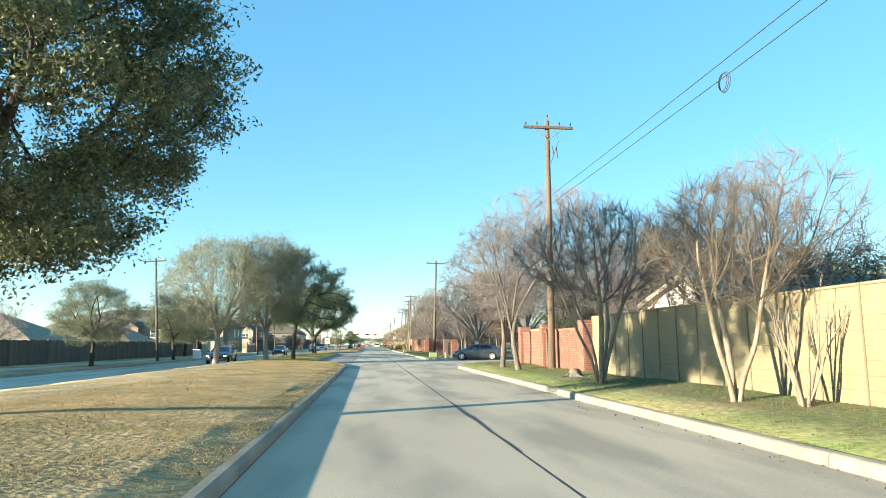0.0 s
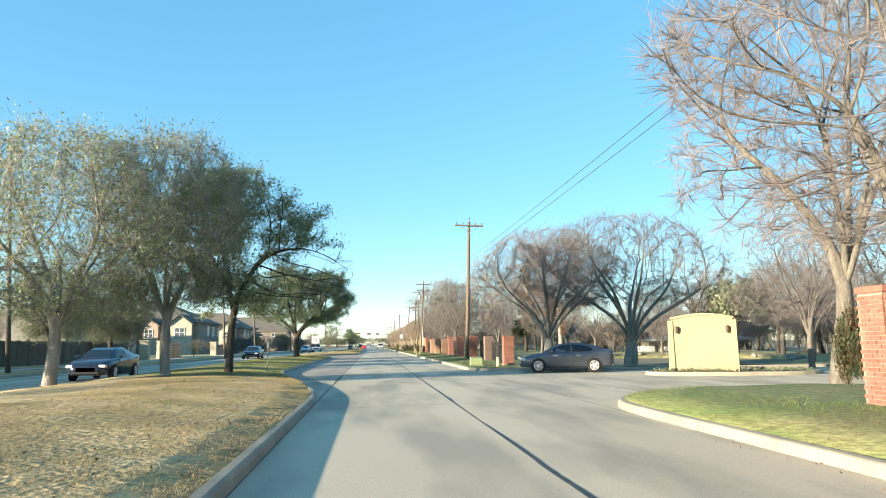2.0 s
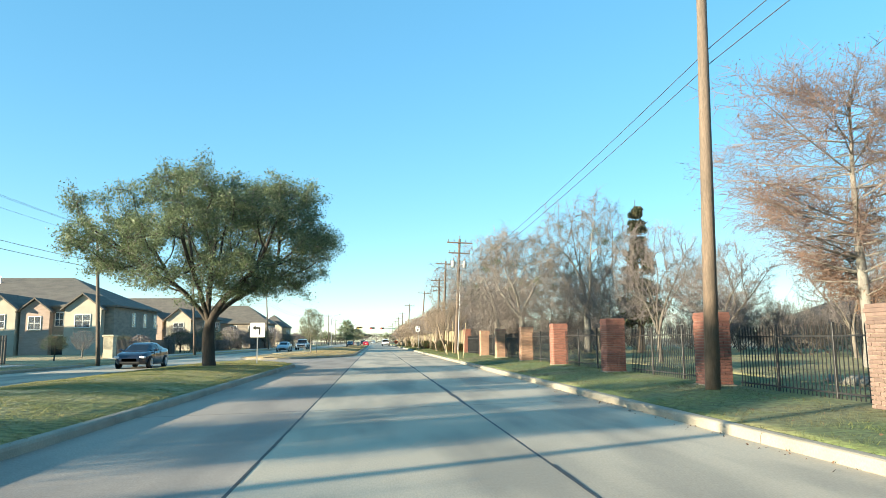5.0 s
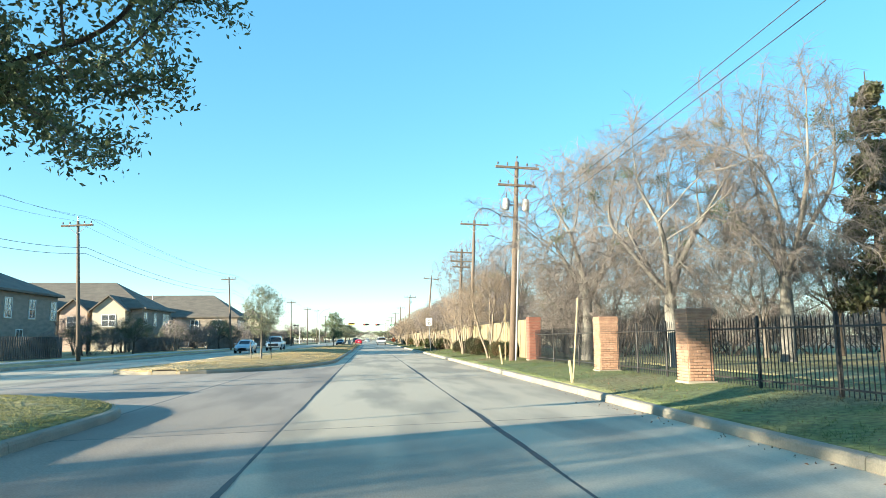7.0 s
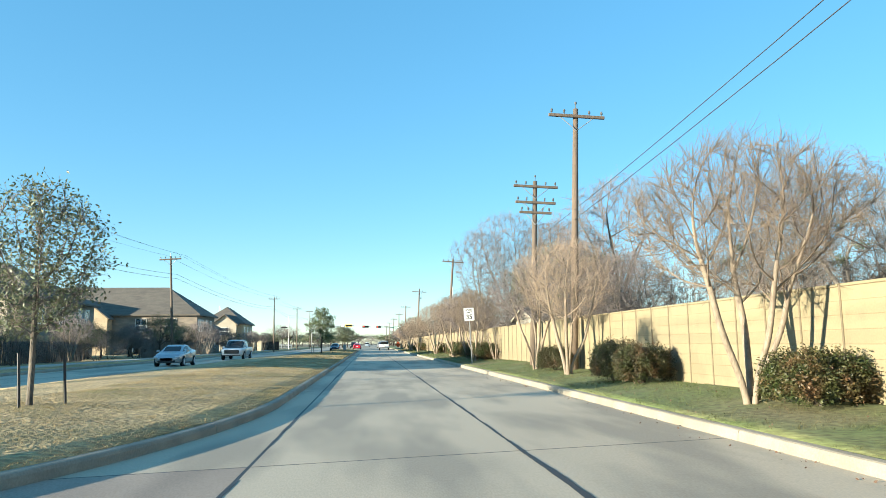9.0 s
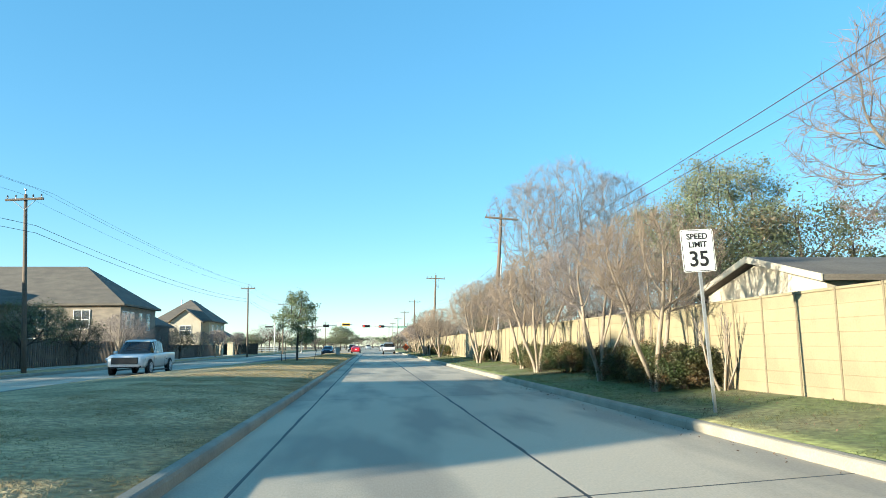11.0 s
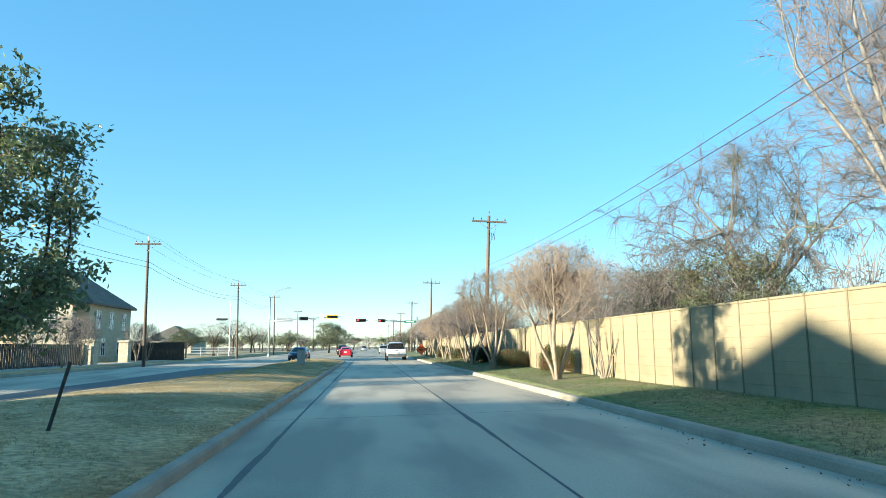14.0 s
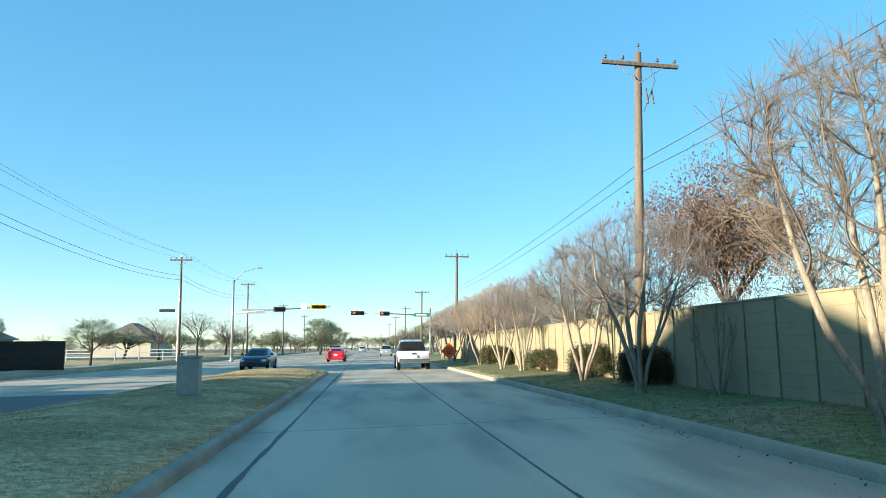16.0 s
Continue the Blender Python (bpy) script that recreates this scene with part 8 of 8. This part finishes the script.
part("lid", Geo().box(-0.38, -0.33, 0.9, 0.38, 0.33, 0.97, 0.02), M["sign_white"], ub)
for x, y in ((-22.3, 99.0), (-22.3, 104.5), (-22.0, 128.0), (-20.5, 249.5), (-20.5, 257.0), (-23.5, 268.5), (-23.5, 276.0)):
    sp = thing("stone_pillar", "square limestone gate pillar with a flat cap", "pillar", "stone gate pillars", pose(x, y, land(x, y) - 0.03))
    part("shaft", Geo().box(-0.4, -0.4, -0.1, 0.4, 0.4, 1.75, 0.03), M["stone"], sp)
    part("cap", Geo().box(-0.48, -0.48, 1.75, 0.48, 0.48, 1.92, 0.04), M["stone"], sp)
for ya, yb, x, h in ((105.3, 112, -22.3, 1.7), (128.6, 149, -22.6, 1.5), (166, 181, -22.8, 1.5), (226, 249, -21.0, 1.5), (192, 213, -21.6, 1.75)):
    df = thing("dark_fence", "dark iron and board fence before the houses", "fence", "dark fences opposite", pose(x, ya, land(x, ya)))
    n = int((yb - ya) / 0.3)
    pk = Geo().box(-0.02, -0.12, -0.05, 0.02, 0.08, h).mesh("slat", M["wood_fence"] if h > 1.6 else M["iron"])
    for i in range(n + 1):
        part("slat", pk, None, df, at=pose(0, (yb - ya) * i / n, 0))
    part("rail", Geo().box(-0.05, 0, h * 0.8, -0.02, yb - ya, h * 0.8 + 0.06), M["iron"], df)
cf = thing("board_fence", "solid dark board fence closing the garden at the crossing", "fence", "", pose(-31, 267.6, land(-31, 267)))
bd_ = Geo().box(0.004, -0.012, -0.05, 0.146, 0.012, 1.72).mesh("board", M["bark_dark"])
for i in range(85):
    part("board", bd_, None, cf, at=pose(i * 0.15, 0, 0))
for zz in (0.4, 1.4):
    part("rail", Geo().box(0, 0.014, zz, 12.75, 0.06, zz + 0.09), M["bark_dark"], cf)
rf_ = thing("rail_fence", "pale rail fence along the far side of the crossing", "fence", "", pose(-42, 302.0, land(-42, 302)))
for i in range(10):
    part("post", Geo().box(i * 2.5 - 0.06, -0.06, -0.1, i * 2.5 + 0.06, 0.06, 1.25, 0.01), M["galv"], rf_)
for zz in (0.35, 0.75, 1.1):
    part("rail", Geo().box(0, -0.09, zz, 22.5, -0.062, zz + 0.1), M["galv"], rf_)
# a low tree stump on the near verge
stp = thing("tree_stump", "weathered grey tree stump with spreading roots on the verge", "stump", "", pose(7.07, 23.6, land(7.07, 23.6) - 0.03))
rs = random.Random(4)
rings = []
for z, r in ((-0.05, 0.34), (0.06, 0.26), (0.16, 0.2), (0.24, 0.185), (0.27, 0.16)):
    rings.append([((r + 0.05 * math.sin(3 * a + 1) * (0.3 - z) * 3 + rs.uniform(-0.012, 0.012)) * math.cos(a), (r + 0.05 * math.sin(4 * a) * (0.3 - z) * 3) * math.sin(a), z + (0.03 * math.sin(a * 2) if z > 0.2 else 0)) for a in [2 * math.pi * i / 18 for i in range(18)]])
part("stump_wood", Geo().loft(rings, True), M["bark"], stp)
for a in (0.4, 1.9, 3.3, 4.9):
    part("root", Geo().tube([(0.15 * math.cos(a), 0.15 * math.sin(a), 0.1), (0.36 * math.cos(a), 0.36 * math.sin(a), 0.03), (0.58 * math.cos(a + 0.2), 0.58 * math.sin(a + 0.2), -0.03)], [0.07, 0.05, 0.02], 7), M["bark"], stp)
# pond in the park
rim = [2 * math.pi * i / 48 for i in range(48)]
bank = [1.02 * (1 + 0.07 * math.sin(3 * math.atan2(10.6 * math.sin(a), 9.6 * math.cos(a)) + 0.6)) for a in rim]
setting("water", Geo().add([(21.0 + 9.6 * k * math.cos(a), 77.5 + 10.6 * k * math.sin(a), -0.1) for a, k in zip(rim, bank)], [tuple(range(48))]), M["water"], "still blue-grey pond water in the park")
rk = random.Random(31)
for i in range(64):                                          # stones along the bank
    a = rk.uniform(-0.5, 3.9)
    k = 1.03 + rk.uniform(-0.02, 0.05)
    u = 1 + 0.07 * math.sin(3 * math.atan2(10.6 * math.sin(a), 9.6 * math.cos(a)) + 0.6)
    x, y = 21.0 + 9.6 * u * k * math.cos(a), 77.5 + 10.6 * u * k * math.sin(a)
    w0, h0 = rk.uniform(0.2, 0.5), rk.uniform(0.12, 0.3)
    st_ = thing("rock", "pale grey limestone rock on the bank of the pond", "rock", "rocks round the pond", pose(x, y, land(x, y) - 0.04, 0, 0, rk.uniform(0, 360)))
    rings = []
    for z, r in ((-0.05, 0.9), (0.3, 1.0), (0.75, 0.8), (1.0, 0.4)):
        rings.append([(w0 * r * rk.uniform(0.8, 1.1) * math.cos(j * math.pi / 4), 0.7 * w0 * r * rk.uniform(0.8, 1.1) * math.sin(j * math.pi / 4), h0 * z * rk.uniform(0.92, 1.08)) for j in range(8)])
    part("stone", Geo().loft(rings, True), M["rock"], st_)
# low pavilion beyond the pond
pv = thing("park_pavilion", "low open park pavilion with a pale grey-green metal roof", "pavilion", "", pose(37.0, 104.0, land(37.0, 104), 0, 0, -14) @ Matrix.Diagonal((0.85, 0.85, 0.5, 1)))
part("roof", Geo().loft([[(-7.2, -3.2, 2.3), (7.2, -3.2, 2.3), (7.2, 3.2, 2.3), (-7.2, 3.2, 2.3)], [(-7.2, -3.2, 2.42), (7.2, -3.2, 2.42), (7.2, 3.2, 2.42), (-7.2, 3.2, 2.42)],
                         [(-4.6, -0.2, 3.7), (4.6, -0.2, 3.7), (4.6, 0.2, 3.7), (-4.6, 0.2, 3.7)]], True), M["pav_roof"], pv, "pale grey-green metal roof")
for i in range(6):
    for y in (-2.8, 2.8):
        part("post", Geo().box(-6.6 + 2.64 * i - 0.09, y - 0.09, -0.1, -6.6 + 2.64 * i + 0.09, y + 0.09, 2.3, 0.01), M["white"], pv)
part("rear_wall", Geo().box(-6.6, 2.2, -0.1, 6.6, 2.4, 2.3, 0.01), M["stucco"], pv)
part("slab", Geo().box(-7.0, -3.1, -0.2, 7.0, 3.1, 0.08, 0.01), M["apron"], pv)
pfn = thing("picket_fence", "low white picket fence before the park pavilion", "fence", "", pose(28.5, 100.2, land(28.5, 100.2), 0, 0, -14) @ Matrix.Diagonal((0.85, 1, 0.62, 1)))
for i in range(44):
    part("picket", Geo().box(0.27 * i - 0.05, -0.012, -0.05, 0.27 * i + 0.05, 0.012, 0.95, 0.004), M["white"], pfn)
for zz in (0.25, 0.7):
    part("rail", Geo().box(-0.1, 0.014, zz, 11.8, 0.05, zz + 0.08), M["white"], pfn)

# ---------------------------------------------------------------- grass blades
def blades(name, spots, height, material, label, seed):
    """Short upright blades, three to a tuft; spots (n, 2)."""
    g = np.random.default_rng(seed)
    z = np.array([bumpy(x, y) for x, y in spots])
    c = np.repeat(np.column_stack([spots, z]), 3, axis=0)
    n = len(c)
    c[:, :2] += g.normal(0, 0.05, (n, 2))
    a = g.uniform(0, 2 * math.pi, n)
    w0 = g.uniform(0.003, 0.006, n)
    h = height * g.uniform(0.5, 1.25, n)
    side = np.column_stack([np.cos(a), np.sin(a), np.zeros(n)]) * w0[:, None]
    tip = c + np.column_stack([g.normal(0, 1.1, n) * h, g.normal(0, 1.1, n) * h, h])
    v = np.stack([c - side - (0, 0, 0.01), c + side - (0, 0, 0.01), tip], 1).reshape(-1, 3)
    f = np.arange(3 * n).reshape(n, 3)
    return tagged(new(name, raw_mesh(name, v, f, M[material])), label, "grass", "", "stuff")


def scatter(lo, hi, ya, yb, density, seed, grain=0.8, thin=-0.35):
    """Random spots between two edges that depend on y, thick and thin in patches."""
    g = np.random.default_rng(seed)
    n = int((yb - ya) * 6 * density)
    ys = g.uniform(ya, yb, n)
    us = g.uniform(0, 1, n)
    out = []
    for y, u in zip(ys, us):
        a, b2 = lo(y), hi(y)
        x = a + 6 * u if b2 > a else a
        if x < b2 and noise.noise((x * grain, y * grain, 7.0)) + 0.5 * noise.noise((x * 0.7, y * 0.7, 2.0)) > thin:
            out.append((x, y))
    return np.array(out)


def near_edge(fn, deep):
    return (lambda y: max(fn(y)[0] + 0.2, fn(y)[1] - deep)), (lambda y: fn(y)[1] - 0.19)


lo, hi = near_edge(median_a, 5.8)
blades("grass_blades", scatter(lo, hi, 3, 57, 400, 1, 2.2, -0.3), 0.022, "blade_dry", "dry straw-coloured grass blades on the first median", 1)
blades("grass_blades", scatter(lo, hi, 55, 110, 330, 6, 2.2, -0.3), 0.024, "blade_lawn", "short half-green grass blades on the curving median", 6)
lo, hi = near_edge(median_b, 5.0)
blades("grass_blades", scatter(lo, hi, 126, 262, 240, 2, 2.2, -0.25), 0.022, "blade_dry", "dry straw-coloured grass blades on the second median", 2)
blades("grass_blades", scatter(lambda y: verge_edge(y) + 0.03, lambda y: FENCE_X - 0.05, 7, 45, 90, 3), 0.05, "blade_green", "short green grass blades on the near verge", 3)
blades("grass_blades", scatter(lambda y: verge_edge(y) + 0.03, lambda y: FENCE_X - 0.05, 62, 262, 70, 4), 0.05, "blade_green", "short green grass blades along the fences", 4)

# dead leaves in the gutter and on the verge
g5 = np.random.default_rng(12)
n5 = 2600
ly = g5.uniform(5, 262, n5)
lx = np.where(g5.uniform(0, 1, n5) < 0.45, KERB_R - np.abs(g5.normal(0, 0.25, n5)) - 0.02, g5.uniform(5.5, 8.2, n5))
keep5 = ~((ly > 37) & (ly < 66))
lx, ly = lx[keep5], ly[keep5]
spots5 = np.column_stack([lx, ly, [0.008 if x < KERB_R else bumpy(x, y) + 0.035 for x, y in zip(lx, ly)]])
litter = leaves_mesh("leaf_litter", spots5, 1, 0.003, 0.024, M["leaf_brown"], 33)
tagged(new("leaf_litter", litter), "scattered brown dead leaves along the kerb and verge", "leaf litter", "", "stuff")

mo = g5.uniform(4, 50, 1900)
mx = np.array([median_a(y)[1] - 0.25 - 5.5 * u for y, u in zip(mo, g5.uniform(0, 1, 1900) ** 1.3)])
thick = np.array([noise.noise((x * 0.7, y * 0.5, 11.0)) > -0.05 for x, y in zip(mx, mo)])
spots6 = np.array([(x, y, bumpy(x, y) + 0.03) for x, y in zip(mx[thick], mo[thick])])
tagged(new("leaf_litter", leaves_mesh("leaf_litter", spots6, 2, 0.02, 0.02, M["leaf_fallen"], 35)), "orange-brown dead leaves drifted over the median grass", "leaf litter", "", "stuff")

# flowers and low plants in the entrance bed
fl = np.array([(15.2 + 3.2 * math.cos(a) * r, 55.1 + 1.25 * math.sin(a) * r - 0.5 * math.cos(a) * r, 0.2) for a, r in zip(g5.uniform(0, 6.28, 500), np.sqrt(g5.uniform(0.3, 1, 500)))])
tagged(new("bed_planting", leaves_mesh("bed_planting", fl, 3, 0.05, 0.05, M["leaf_olive"], 34)), "low winter planting round the entrance wall", "planting", "", "stuff")

# ---------------------------------------------------------------- bricks, last
for p, h, height, red in PILLARS:
    rows_n = int((height - 0.21) / (BR[1] + 0.011))
    me = BRICKS[red]
    brick_face(me, p, (-h + 0.004, -h), (1, 0), 2 * h - 0.008, 0.0, rows_n, (0, -1))
    brick_face(me, p, (-h, h - 0.004), (0, -1), 2 * h - 0.008, 0.0, rows_n, (-1, 0))
    part("rear_brickwork", Geo().box(-h + 0.02, h - 0.02, 0, h, h, height - 0.21).box(h - 0.02, -h + 0.02, 0, h, h - 0.02, height - 0.21), M[CLAY[red]], p)
for y in PIERS:
    brick_face(BRICK_RED, screen, (8.19, y - 0.31), (1, 0), 0.5, 0.14, 27, (0, -1))
rows_n = 24
step, rise = BR[0] + 0.011, BR[1] + 0.011
rest = Geo()
for c in range(rows_n):
    y = 26.65 - (step / 2 if c % 2 else 0)
    while y < 37.1:
        if not any(abs(y + BR[0] / 2 - q) < 0.36 for q in PIERS):
            z = 0.14 + c * rise
            jut = 0.003 * math.sin(c * 12.9 + y * 47)
            if 33.0 < y < 35.4:
                part("brick", BRICK_RED, None, screen, at=pose(8.31 + jut, y + BR[0] / 2, z + BR[1] / 2, 0, 0, 90))
            else:
                rest.box(8.29 + jut, y, z, 8.33, y + BR[0], z + BR[1])
        y += step
for q in PIERS:
    for c in range(27):
        for k in range(3):
            y = q - 0.3 + k * 0.215 - (0.1 if c % 2 else 0)
            a, b2 = max(q - 0.305, y), min(q + 0.305, y + BR[0])
            if b2 - a > 0.04:
                rest.box(8.155, a, 0.14 + c * rise, 8.18, b2, 0.14 + c * rise + BR[1])
tagged(part("brickwork", rest, M["brick"], screen), kind="stuff")
